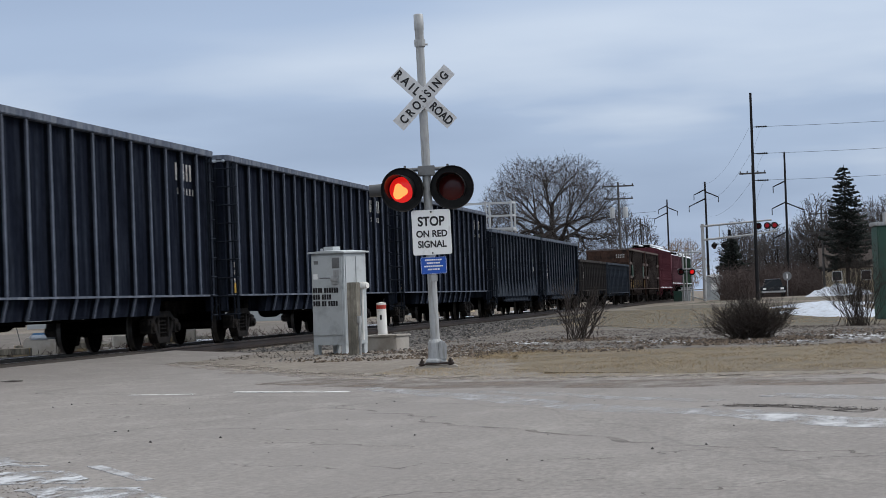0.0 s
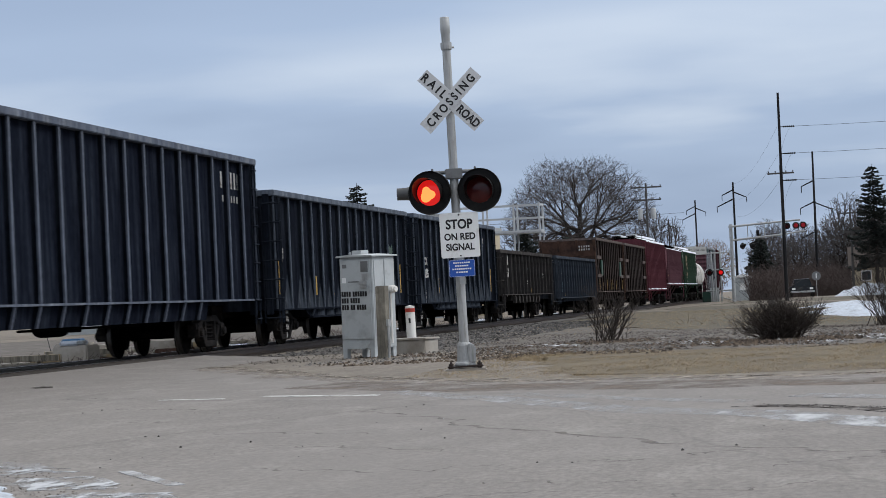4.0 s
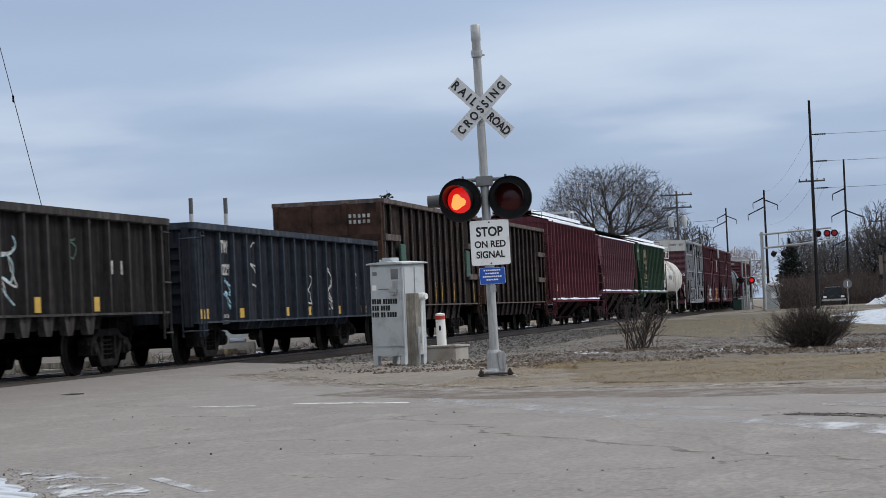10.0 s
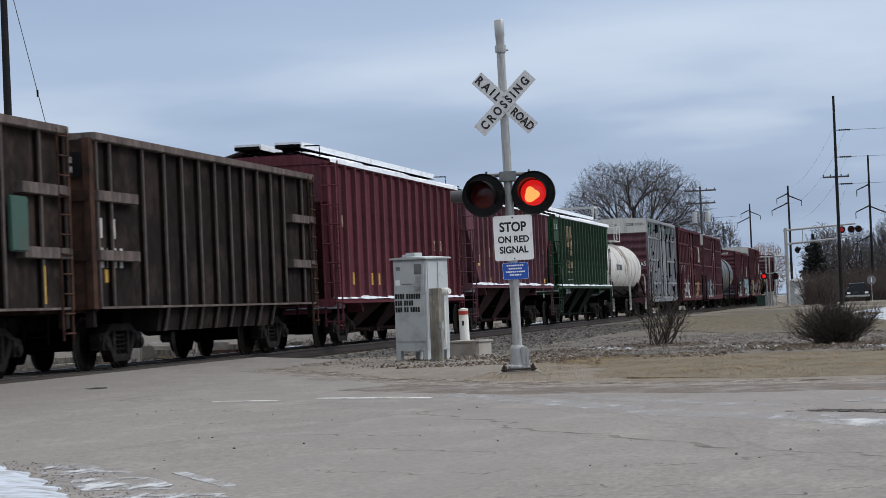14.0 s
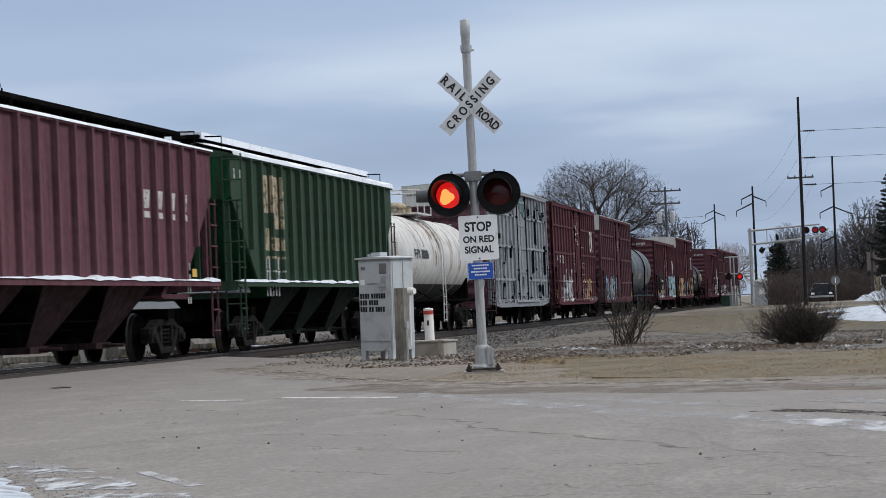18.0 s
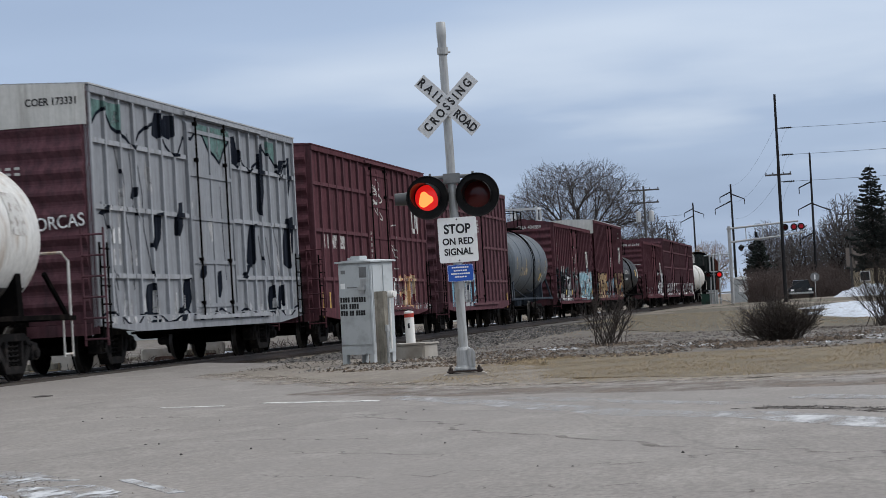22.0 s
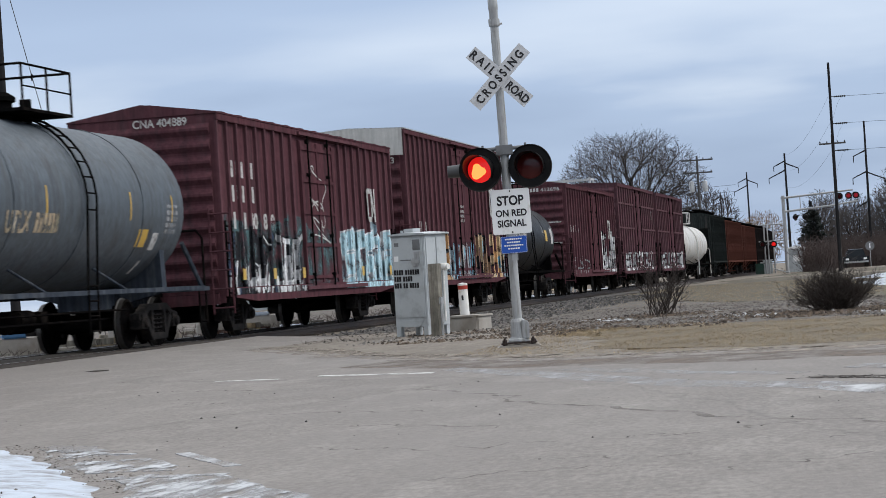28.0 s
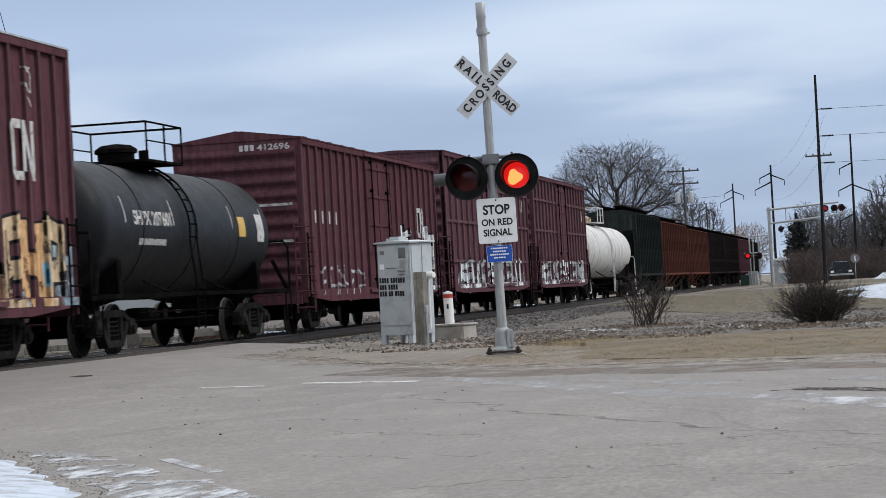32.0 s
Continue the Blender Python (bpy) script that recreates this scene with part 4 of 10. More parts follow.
def shared_meshes():
    wh = Shape()
    for sx in (-1, 1):
        prof = [(0.665, 0.0), (0.665, 0.11), (0.70, 0.13), (0.715, 0.36), (0.68, 0.385), (0.675, 0.485), (0.705, 0.485), (0.715, 0.459), (0.80, 0.455), (0.802, 0.40), (0.775, 0.375), (0.745, 0.32), (0.735, 0.16), (0.79, 0.12), (0.80, 0.0)]
        wh.turned([(sx * a, r) for a, r in prof], "x", n=28, mat=0)
    wh.rod((-1.02, 0, 0), (1.02, 0, 0), 0.085, n=12)
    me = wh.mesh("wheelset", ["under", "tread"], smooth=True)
    for p in me.polygons:
        c = p.center
        r = math.hypot(c.y, c.z)
        if 0.445 < r < 0.48 and 0.7 < abs(c.x):
            p.material_index = 1
    SHARED["wheelset"] = me
    b = Shape()
    b.box(-0.95, 0.95, -0.2, 0.2, 0.42, 0.66)
    b.box(-0.35, 0.35, -0.28, 0.28, 0.66, 0.80)
    for sy in (-1, 1):
        b.box(-0.8, 0.8, sy * 0.36 - 0.04, sy * 0.36 + 0.04, 0.34, 0.44)
        for sx in (-1, 1):
            b.box(sx * 0.76 - 0.05, sx * 0.76 + 0.05, sy * 0.36 - 0.06, sy * 0.36 + 0.06, 0.3, 0.6)
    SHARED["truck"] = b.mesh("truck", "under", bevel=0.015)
    f = Shape()
    x0, x1 = 0.90, 1.10
    f.prism([(-1.1, 0.50), (-1.1, 0.62), (-0.8, 0.66), (-0.5, 0.80), (0.5, 0.80), (0.8, 0.66), (1.1, 0.62), (1.1, 0.50), (0.75, 0.53), (0.5, 0.67), (-0.5, 0.67), (-0.75, 0.53)], "x", x0, x1)
    f.prism([(-0.78, 0.55), (-0.62, 0.60), (-0.34, 0.26), (0.34, 0.26), (0.62, 0.60), (0.78, 0.55), (0.42, 0.13), (-0.42, 0.13)], "x", x0, x1)
    for sy in (-1, 1):
        f.box(x0, x1, sy * 0.36 - 0.06, sy * 0.36 + 0.06, 0.2, 0.7)
        f.box(x0 - 0.02, x1 + 0.03, sy * 0.87 - 0.15, sy * 0.87 + 0.15, 0.34, 0.62)
        f.rod((x1 + 0.02, sy * 0.87, 0.457), (x1 + 0.09, sy * 0.87, 0.457), 0.10, 0.09, n=14)
    SHARED["side_frame"] = f.mesh("side_frame", "truckframe", bevel=0.012)
    sp = Shape()
    sp.tube([(0.07 * math.cos(u), 0.07 * math.sin(u), 0.27 + 0.39 * k / 48) for k in range(49) for u in (2 * math.pi * k / 10,)], 0.017, n=5)
    SHARED["spring"] = sp.mesh("spring", "truckframe", smooth=True)
    cp = Shape()
    cp.box(-0.12, 0.12, -0.75, 0.0, 0.70, 0.92)
    cp.box(-0.2, 0.2, -0.08, 0.02, 0.62, 0.98)
    cp.prism([(-0.14, -1.02), (0.02, -1.06), (0.1, -0.92), (0.16, -0.72), (-0.14, -0.70)], "z", 0.64, 0.96)
    cp.tube([(0.25, -0.1, 0.72), (0.3, -0.45, 0.5), (0.24, -0.85, 0.36), (0.12, -1.02, 0.42)], 0.025)
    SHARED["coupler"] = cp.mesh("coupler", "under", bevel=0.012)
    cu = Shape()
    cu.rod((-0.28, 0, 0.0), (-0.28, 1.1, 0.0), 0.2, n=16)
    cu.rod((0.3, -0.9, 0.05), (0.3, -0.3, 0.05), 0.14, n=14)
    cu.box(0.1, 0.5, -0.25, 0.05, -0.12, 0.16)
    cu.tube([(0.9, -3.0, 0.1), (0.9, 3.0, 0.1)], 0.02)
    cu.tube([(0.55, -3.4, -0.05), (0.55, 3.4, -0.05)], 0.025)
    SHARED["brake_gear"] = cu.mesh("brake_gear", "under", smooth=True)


shared_meshes()


def ladder_mesh(key, width, z0, z1, rungs, mat="under", r=0.018):
    if key not in SHARED:
        sh = Shape()
        for y in (0, width):
            sh.box(-0.016, 0.016, y - 0.016, y + 0.016, z0, z1)
        for i in range(rungs):
            z = z0 + 0.12 + (z1 - z0 - 0.24) * i / (rungs - 1)
            sh.rod((0.03, 0, z), (0.03, width, z), r, n=6)
        SHARED[key] = sh.mesh("ladder", mat)
    return SHARED[key]


def start_car(name, a0, a1, label, inset=2.4, sill=True):
    """A wagon whose body runs from a0 to a1 along the train; its trucks, couplers and brake gear."""
    L = a1 - a0
    car = thing(name, label, "freight car", "cars of the train")
    CARS.append((car, (a0 + a1) / 2))
    for sy in (-1, 1):
        y = sy * (L / 2 - inset)
        tr = part("truck", SHARED["truck"], car, at=(0, y, 0))
        part("side_frame", SHARED["side_frame"], tr, at=(0, 0, 0))
        part("side_frame", SHARED["side_frame"], tr, at=pose(0, 0, 0, 0, 0, 180))
        for sp in (-0.19, 0.0, 0.19):
            part("spring", SHARED["spring"], tr, at=(1.0, sp, 0))
        for wy in (-0.87, 0.87):
            ws = part("wheelset", SHARED["wheelset"], tr, at=(0, wy, 0.457))
            WHEELSETS.append((ws, (a0 + a1) / 2 + y + wy, wy))
        part("coupler", SHARED["coupler"], car, at=pose(0, sy * (L / 2 + 0.05), 0, 0, 0, 180 if sy > 0 else 0))
    if sill:
        sh = Shape()
        sh.box(-0.22, 0.22, -L / 2 - 0.05, L / 2 + 0.05, 0.72, 1.02)
        for sy in (-1, 1):
            sh.box(-1.2, 1.2, sy * (L / 2 - inset) - 0.2, sy * (L / 2 - inset) + 0.2, 0.80, 1.0)
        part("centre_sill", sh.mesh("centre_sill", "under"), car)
        part("brake_gear", SHARED["brake_gear"], car, at=(0, 0.6, 0.72))
    return car, L


def rib_row(car, ys, z0, z1, mat, width=0.08, x0=1.44, x1=W, foot=None, own=False, name="rib", taper=0.0, finmat=None):
    """Side posts: each one a part. foot: (x, z) to which a post bends in below the side."""
    key = ("rib", round(z0, 2), round(z1, 2), mat if isinstance(mat, str) else mat.name, width, x0, x1, foot, taper, finmat)

    def shape(y):
        sh = Shape()
        h = width / 2
        sh.add([(x0, y - h, z0), (x1, y - h * (1 - taper), z0), (x1, y + h * (1 - taper), z0), (x0, y + h, z0), (x0, y - h, z1), (x1, y - h, z1), (x1, y + h, z1), (x0, y + h, z1)],
               [(0, 1, 2, 3), (7, 6, 5, 4), (0, 4, 5, 1), (1, 5, 6, 2), (2, 6, 7, 3), (3, 7, 4, 0)])
        if foot:
            fx, fz = foot
            sh.add([(x0 - 0.02, y - h, z0), (x1, y - h, z0), (x1, y + h, z0), (x0 - 0.02, y + h, z0), (fx - 0.08, y - h, fz), (fx + 0.03, y - h, fz), (fx + 0.03, y + h, fz), (fx - 0.08, y + h, fz)],
                   [(0, 1, 2, 3), (7, 6, 5, 4), (0, 4, 5, 1), (1, 5, 6, 2), (2, 6, 7, 3), (3, 7, 4, 0)])
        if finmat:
            # a thin web in a dark tone, a flange in a painted lit tone
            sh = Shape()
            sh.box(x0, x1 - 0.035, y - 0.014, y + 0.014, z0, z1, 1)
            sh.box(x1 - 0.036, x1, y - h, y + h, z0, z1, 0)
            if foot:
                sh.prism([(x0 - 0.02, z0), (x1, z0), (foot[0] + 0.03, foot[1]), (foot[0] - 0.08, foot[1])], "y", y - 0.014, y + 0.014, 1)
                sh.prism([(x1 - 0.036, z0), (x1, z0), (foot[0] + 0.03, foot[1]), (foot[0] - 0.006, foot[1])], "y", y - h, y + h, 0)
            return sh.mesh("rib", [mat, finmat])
        return sh.mesh("rib", mat)

    if own:
        for y in ys:
            part(name, shape(y), car)
            part(name, shape(y), car, at=pose(0, 2 * y, 0, 0, 0, 180))
        return
    if key not in SHARED:
        SHARED[key] = shape(0)
    for y in ys:
        part(name, SHARED[key], car, at=(0, y, 0))
        part(name, SHARED[key], car, at=pose(0, y, 0, 0, 0, 180))


def side_ladders(car, L, z0, z1, rungs, mat="under", width=0.42, x=W + 0.02, inset=0.08):
    me = ladder_mesh(("ladder", z0, z1, rungs, mat), width, z0, z1, rungs, mat)
    part("ladder", me, car, at=(x, L / 2 - inset - width, 0))
    part("ladder", me, car, at=(x, -L / 2 + inset, 0))
    part("ladder", me, car, at=pose(-x, L / 2 - inset, 0, 0, 0, 180))


def end_ladder(car, L, z0, z1, rungs, mat="under", end=-1, x=0.85):
    me = ladder_mesh(("ladder", z0, z1, rungs, mat), 0.42, z0, z1, rungs, mat)
    part("ladder", me, car, at=pose(x + (0.42 if end < 0 else 0), end * (L / 2 + 0.04), 0, 0, 0, -90 if end < 0 else 90))


def bars(car, y, z, count, h=0.3, mat="stencil", x=PANEL + 0.007, gap=0.35, w=0.75, name="lettering", rows_=1, lead=1.6):
    """Plain bars in place of stencilled characters."""
    sh = Shape()
    for r in range(rows_):
        for i in range(count):
            yy = y + i * h * (w + gap)
            if (i * 7 + r * 3 + count) % 11 == 10:
                continue
            sh.box(x - 0.004, x, yy, yy + h * w * 0.55, z - r * h * lead, z - r * h * lead + h)
    return tagged(part(name, sh.mesh(name, mat), car), "pale stencilled marks", kind="stuff")


SIDEWAYS = Matrix(((0, 0, 1, 0), (1, 0, 0, 0), (0, 1, 0, 0), (0, 0, 0, 1)))


def side_words(car, text, y, z, w, h, mat="stencil", x=PANEL + 0.006, bold=0.03):
    """Readable stencil on the side: y, z its lower near corner."""
    part("lettering", fit_words(text, w, h, mat, bold), car, "readable stencilled words", at=Matrix.Translation((x, y + w / 2, z + h / 2)) @ SIDEWAYS)


def tank_words(car, text, y, u, w, h, mat, r, zc):
    """Readable stencil bent round the flank of a tank."""
    me = fit_words(text, w, h, mat, 0.03, 0.0)
    for v in me.vertices:
        a = u + v.co.y / r
        v.co = ((r + 0.007) * math.cos(a), y + w / 2 + v.co.x, zc + (r + 0.007) * math.sin(a))
    part("lettering", me, car, "readable stencilled words")


def tape(car, ys, z0, z1, mat="yellow", w=0.1, x=PANEL + 0.007):
    sh = Shape()
    sh.box(x - 0.004, x + 0.001, -w / 2, w / 2, z0, z1)
    me = sh.mesh("reflector", mat)
    for y in ys:
        part("reflector", me, car, "yellow reflective strip", at=(0, y, 0))


def hollow_body(car, L, z0, z1, mat, rimmat=None, x=1.44, wall=0.06, top=0.14):
    """Open-topped box: two sides, two ends, a floor and a heavy top rim."""
    side = Shape()
    side.box(x - wall, x, -L / 2, L / 2, z0, z1 - top)
    side = side.mesh("side_wall", mat)
    end = Shape()
    end.box(-x + wall, x - wall, L / 2 - wall, L / 2, z0, z1 - top)
    end = end.mesh("end_wall", mat)
    for turn in (0, 180):
        part("side_wall", side, car, at=pose(0, 0, 0, 0, 0, turn))
        part("end_wall", end, car, at=pose(0, 0, 0, 0, 0, turn))
    fl = Shape()
    fl.box(-x + wall, x - wall, -L / 2 + wall, L / 2 - wall, z0, z0 + 0.06)
    part("floor", fl.mesh("floor", mat), car)
    r, k = W + 0.03, x - wall
    yo, yi = L / 2 + 0.06, L / 2 - 0.1
    rim = Shape()
    vs = [(sx * a, sy * b, z) for z in (z1 - top, z1) for a, b in ((r, yo), (k, yi)) for sx, sy in ((1, 1), (-1, 1), (-1, -1), (1, -1))]
    fs = []
    for i in range(4):
        j = (i + 1) % 4
        fs += [(i, j, 8 + j, 8 + i), (4 + j, 4 + i, 12 + i, 12 + j), (8 + i, 8 + j, 12 + j, 12 + i), (j, i, 4 + i, 4 + j)]
    rim.add(vs, fs)
    part("top_rim", rim.mesh("top_rim", rimmat or mat, bevel=0.015), car)


def coal_hopper(a0, a1, top, crease, belly, mat, ribmat, label, inset=2.6, ladders=True, flare=False, rail_ladder=8, ribwidth=0.08, finmat=None, ribs=(), drop=0.0, feet=False):
    """Open hopper: tall ribbed sides that bend in to a belly between the trucks."""
    top, crease, belly = top - RAIL_Z, crease - RAIL_Z, belly - RAIL_Z
    car, L = start_car("hopper_car", a0, a1, label, inset)
    # top rim shares the ribs' painted lit tone
    hollow_body(car, L, crease, top, mat, ribmat, x=PANEL)
    ys = [-L / 2 + 0.06] + list(ribs) + [L / 2 - 0.06]
    mid = [y for y in ys if abs(y) < L / 2 - inset - 1.25]
    outer = [y for y in ys if y not in mid]
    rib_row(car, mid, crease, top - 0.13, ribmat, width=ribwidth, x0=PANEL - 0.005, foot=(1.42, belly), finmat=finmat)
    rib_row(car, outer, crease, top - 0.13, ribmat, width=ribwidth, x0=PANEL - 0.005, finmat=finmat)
    b = Shape()
    m = L / 2 - inset - 1.2
    b.prism([(-PANEL + 0.01, crease), (-1.36, belly), (1.36, belly), (PANEL - 0.01, crease)], "y", -m, m)
    part("hopper_belly", b.mesh("hopper_belly", mat), car)
    s = Shape()
    for sx in (-1, 1):
        s.box(sx * 1.495 - 0.065, sx * 1.495 + 0.065, -L / 2, L / 2, crease - 0.02, crease + 0.02)
    # sill line in the lit rib tone, except on cars with a skirt
    part("side_sill", s.mesh("side_sill", mat if drop else ribmat), car)
    cb, pb = Shape(), Shape()
    cb.box(-1.4, 1.4, 0.0, 0.07, -0.05, 0.05)
    cb, pm = cb.mesh("end_beam", mat), pb.box(-0.07, 0.07, -0.02, 0.12, 0.75, top - 0.1).mesh("end_post", mat)
    for sy in (-1, 1):
        for zz in np.linspace(crease + 0.4, top - 0.45, 6):
            part("end_beam", cb, car, at=pose(0, sy * L / 2, zz, 0, 0, 0 if sy > 0 else 180))
        for x in (-1.38, 1.38):
            part("end_post", pm, car, at=pose(x, sy * L / 2, 0, 0, 0, 0 if sy > 0 else 180))
    if drop:
        k = Shape()
        k.prism([(-m - 0.55, crease), (-m, crease - drop), (m, crease - drop), (m + 0.55, crease)], "x", PANEL - 0.05, PANEL)
        k.box(PANEL - 0.04, W - 0.03, -m, m, crease - drop - 0.03, crease - drop + 0.02)
        k = k.mesh("lower_skirt", mat)
        part("lower_skirt", k, car)
        part("lower_skirt", k, car, at=pose(0, 0, 0, 0, 0, 180))
    if flare:
        g = Shape()
        g.add([(PANEL - 0.003, -0.43, crease), (PANEL - 0.003, 0.43, crease), (W - 0.012, 0.0, crease), (PANEL + 0.01, 0.0, crease + 0.85), (PANEL - 0.003, 0.0, crease + 0.9)],
              [(0, 2, 3), (2, 1, 3), (0, 3, 4), (3, 1, 4), (0, 1, 2), (1, 0, 4)])
        g = g.mesh("gusset", "gusset")
        for y in ys[1:-1]:
            part("gusset", g, car, at=(0, y, -drop if abs(y) < m - 0.3 else 0))
    if feet:
        g = Shape()
        g.prism([(-0.27, crease - 0.02), (0.27, crease - 0.02), (0.12, crease - 0.34), (-0.12, crease - 0.34)], "x", PANEL - 0.06, W - 0.05)
        g = g.mesh("rib_foot", ribmat)
        for y in ys:
            if abs(y) < m:
                part("rib_foot", g, car, at=(0, y, 0))
    ladmat = "hopperfin" if finmat else ribmat
    if ladders:
        side_ladders(car, L, 0.55, top - 0.15, rail_ladder + 1, ladmat)
        end_ladder(car, L + 0.1, 0.55, top - 0.2, rail_ladder + 1, ladmat)
    return car, L, ys, top


def make_open_cars():
    for a0, a1 in ((28.5, 48.45), (49.87, 69.5), (70.9, 90.7)):
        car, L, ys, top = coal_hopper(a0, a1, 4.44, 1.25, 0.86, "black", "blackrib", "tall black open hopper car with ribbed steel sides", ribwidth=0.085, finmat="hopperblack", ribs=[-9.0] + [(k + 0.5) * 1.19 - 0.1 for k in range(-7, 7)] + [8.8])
        for z in (3.28, 2.88):
            bars(car, -L / 2 + 0.55, z, 2, 0.27, w=0.6)
            bars(car, -8.85, z, 1, 0.27)
        bars(car, L / 2 - 2.5, 3.55, 6, 0.36, gap=0.25, w=0.5)
        bars(car, L / 2 - 2.4, 3.25, 6, 0.14, gap=0.9)
        bars(car, -L / 2 + 0.4, 1.75, 3, 0.12, rows_=4)
        tape(car, [-L / 2 + 0.72], 1.15, 1.38, w=0.34)
        sn = Shape()
        sn.box(1.0, 1.5, -L / 2 - 0.12, -L / 2 - 0.02, top - 0.17, top - 0.1)
        part("snow_patch", sn.mesh("snow_patch", "snow", bevel=0.02), car, "snow caught under the end rim")
    for a0, a1 in ((92.3, 108.6), (109.8, 126.3)):
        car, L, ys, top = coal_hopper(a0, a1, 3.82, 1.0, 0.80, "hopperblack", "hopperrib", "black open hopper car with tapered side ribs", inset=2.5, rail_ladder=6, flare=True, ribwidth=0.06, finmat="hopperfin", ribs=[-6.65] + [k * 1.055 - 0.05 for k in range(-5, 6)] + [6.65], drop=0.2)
        tape(car, [-3.65, -1.7, 3.65], 1.18, 1.66, w=0.09)
        if a0 > 100:
            side_words(car, "VCX", -6.34, 2.08, 0.74, 0.25)
            side_words(car, "VCX", 5.62, 2.98, 0.5, 0.19)
            bars(car, 5.7, 2.86, 4, 0.07, gap=0.4)
            bars(car, -6.3, 1.15, 3, 0.1, rows_=3, gap=0.5)
            bars(car, -2.9, 0.98, 2, 0.1, rows_=5)
            side_words(car, "4285", -6.34, 1.67, 0.86, 0.29)
        else:
            bars(car, -L / 2 + 1.0, 2.0, 3, 0.32)
            bars(car, L / 2 - 2.5, 2.0, 5, 0.2, gap=0.2, w=0.7)
            bars(car, L / 2 - 2.5, 1.84, 4, 0.08, gap=0.9)
            em = Shape()
            em.prism([(L / 2 - 2.3, 2.64), (L / 2 - 2.3, 2.4), (L / 2 - 2.05, 2.28), (L / 2 - 1.8, 2.4), (L / 2 - 1.8, 2.64), (L / 2 - 2.05, 2.52)], "x", PANEL, PANEL + 0.006)
            part("emblem", em.mesh("emblem", "greenmetal"), car, "small faded green emblem")
        tape(car, [L / 2 - 0.75, -L / 2 + 0.65], 1.2, 2.05, w=0.09)
        bars(car, -L / 2 + 1.2, 0.95, 2, 0.12, rows_=5)
    # low gondola hopper with flared lower ribs
    car, L, ys, top = coal_hopper(127.5, 143.2, 2.97, 1.2, 0.95, "olive", "oliverib", "low dark weathered open hopper car with graffiti", inset=2.3, rail_ladder=2, feet=True, ribs=[-7.3, -6.2, -4.85, -3.6, -2.58, -1.56, -0.52, 0.52, 1.54, 2.52, 3.52, 4.52, 5.58, 6.8, 7.5])
    tape(car, [-L / 2 + 0.7, -L / 2 + 3.2, -L / 2 + 6.4, L / 2 - 6.6, L / 2 - 3.8], 1.1, 1.35, w=0.26)
    bars(car, -L / 2 + 1.9, 2.25, 4, 0.36, gap=0.25)
    bars(car, -L / 2 + 2.0, 1.75, 4, 0.36, gap=0.2)
    bars(car, -L / 2 + 2.1, 1.3, 2, 0.1, rows_=3)
    bars(car, L / 2 - 3.0, 1.75, 3, 0.24)
    scrawl(car, -0.42, 1.4, 0.85, 0.8, "stencil", 3)
    scrawl(car, -0.4, 1.35, 0.8, 0.9, "g_aqua", 26)
    scrawl(car, 2.6, 1.9, 0.6, 0.5, "greenmetal", 4)
    car, L, ys, top = coal_hopper(144.9, 161.4, 2.96, 0.98, 0.80, "bluegrey", "bluerib", "blue-grey open gondola car with white scrawls", inset=2.3, rail_ladder=1, ribs=[-6.5 + k * 1.008 for k in range(14)])
    tape(car, [-L / 2 + 0.8, 6.85], 0.9, 1.1, w=0.6)
    tape(car, [-L / 2 + 3.6, -1.0, 1.05, 4.05], 0.9, 1.1, w=0.4)
    side_words(car, "ATW", -6.33, 2.24, 0.72, 0.27)
    side_words(car, "00229", -6.42, 1.78, 0.92, 0.24)
    bars(car, L / 2 - 1.6, 1.5, 2, 0.12, rows_=4)
    bars(car, -L / 2 + 2.1, 0.9, 5, 0.08, gap=0.5, rows_=2)
    scrawl(car, -L / 2 + 4.3, 1.5, 0.9, 0.9, "stencil", 5)
    scrawl(car, 0.72, 1.15, 0.7, 0.6, "stencil", 8)
    scrawl(car, 2.75, 1.15, 0.7, 1.0, "stencil", 6)
    scrawl(car, 2.8, 1.1, 0.6, 0.6, "stencil", 24)
    scrawl(car, 5.72, 1.5, 0.4, 0.4, "stencil", 9)
    scrawl(car, -L / 2 + 2.2, 1.15, 0.6, 0.55, "g_blue", 7)
    scrawl(car, -L / 2 + 2.3, 1.2, 0.5, 0.5, "g_aqua", 19)


def scrawl(car, y, z, w, h, mat, seed):
    """A loose sprayed line of graffiti."""
    rnd = random.Random(seed)
    f, g, ph = rnd.uniform(4, 6), rnd.uniform(7, 10), rnd.uniform(0, 6)
    pts = []
    for i in range(46):
        u = i / 45
        pts.append((y + w * (0.5 + 0.38 * math.sin(f * u * 2.2 + ph) + 0.14 * math.sin(g * u * 2.5)), z + h * (1 - u + 0.16 * math.cos(f * u * 2.6 + ph) + 0.06 * math.sin(g * 2 * u))))
    side = SIDES.get(car.name, [(-12, 12, 0, 6, PANEL)])
    spray(car, side, [(strip(p, q, 0.035), 0) for p, q in zip(pts, pts[1:])], [mat], "sprayed graffiti scrawl", 5)


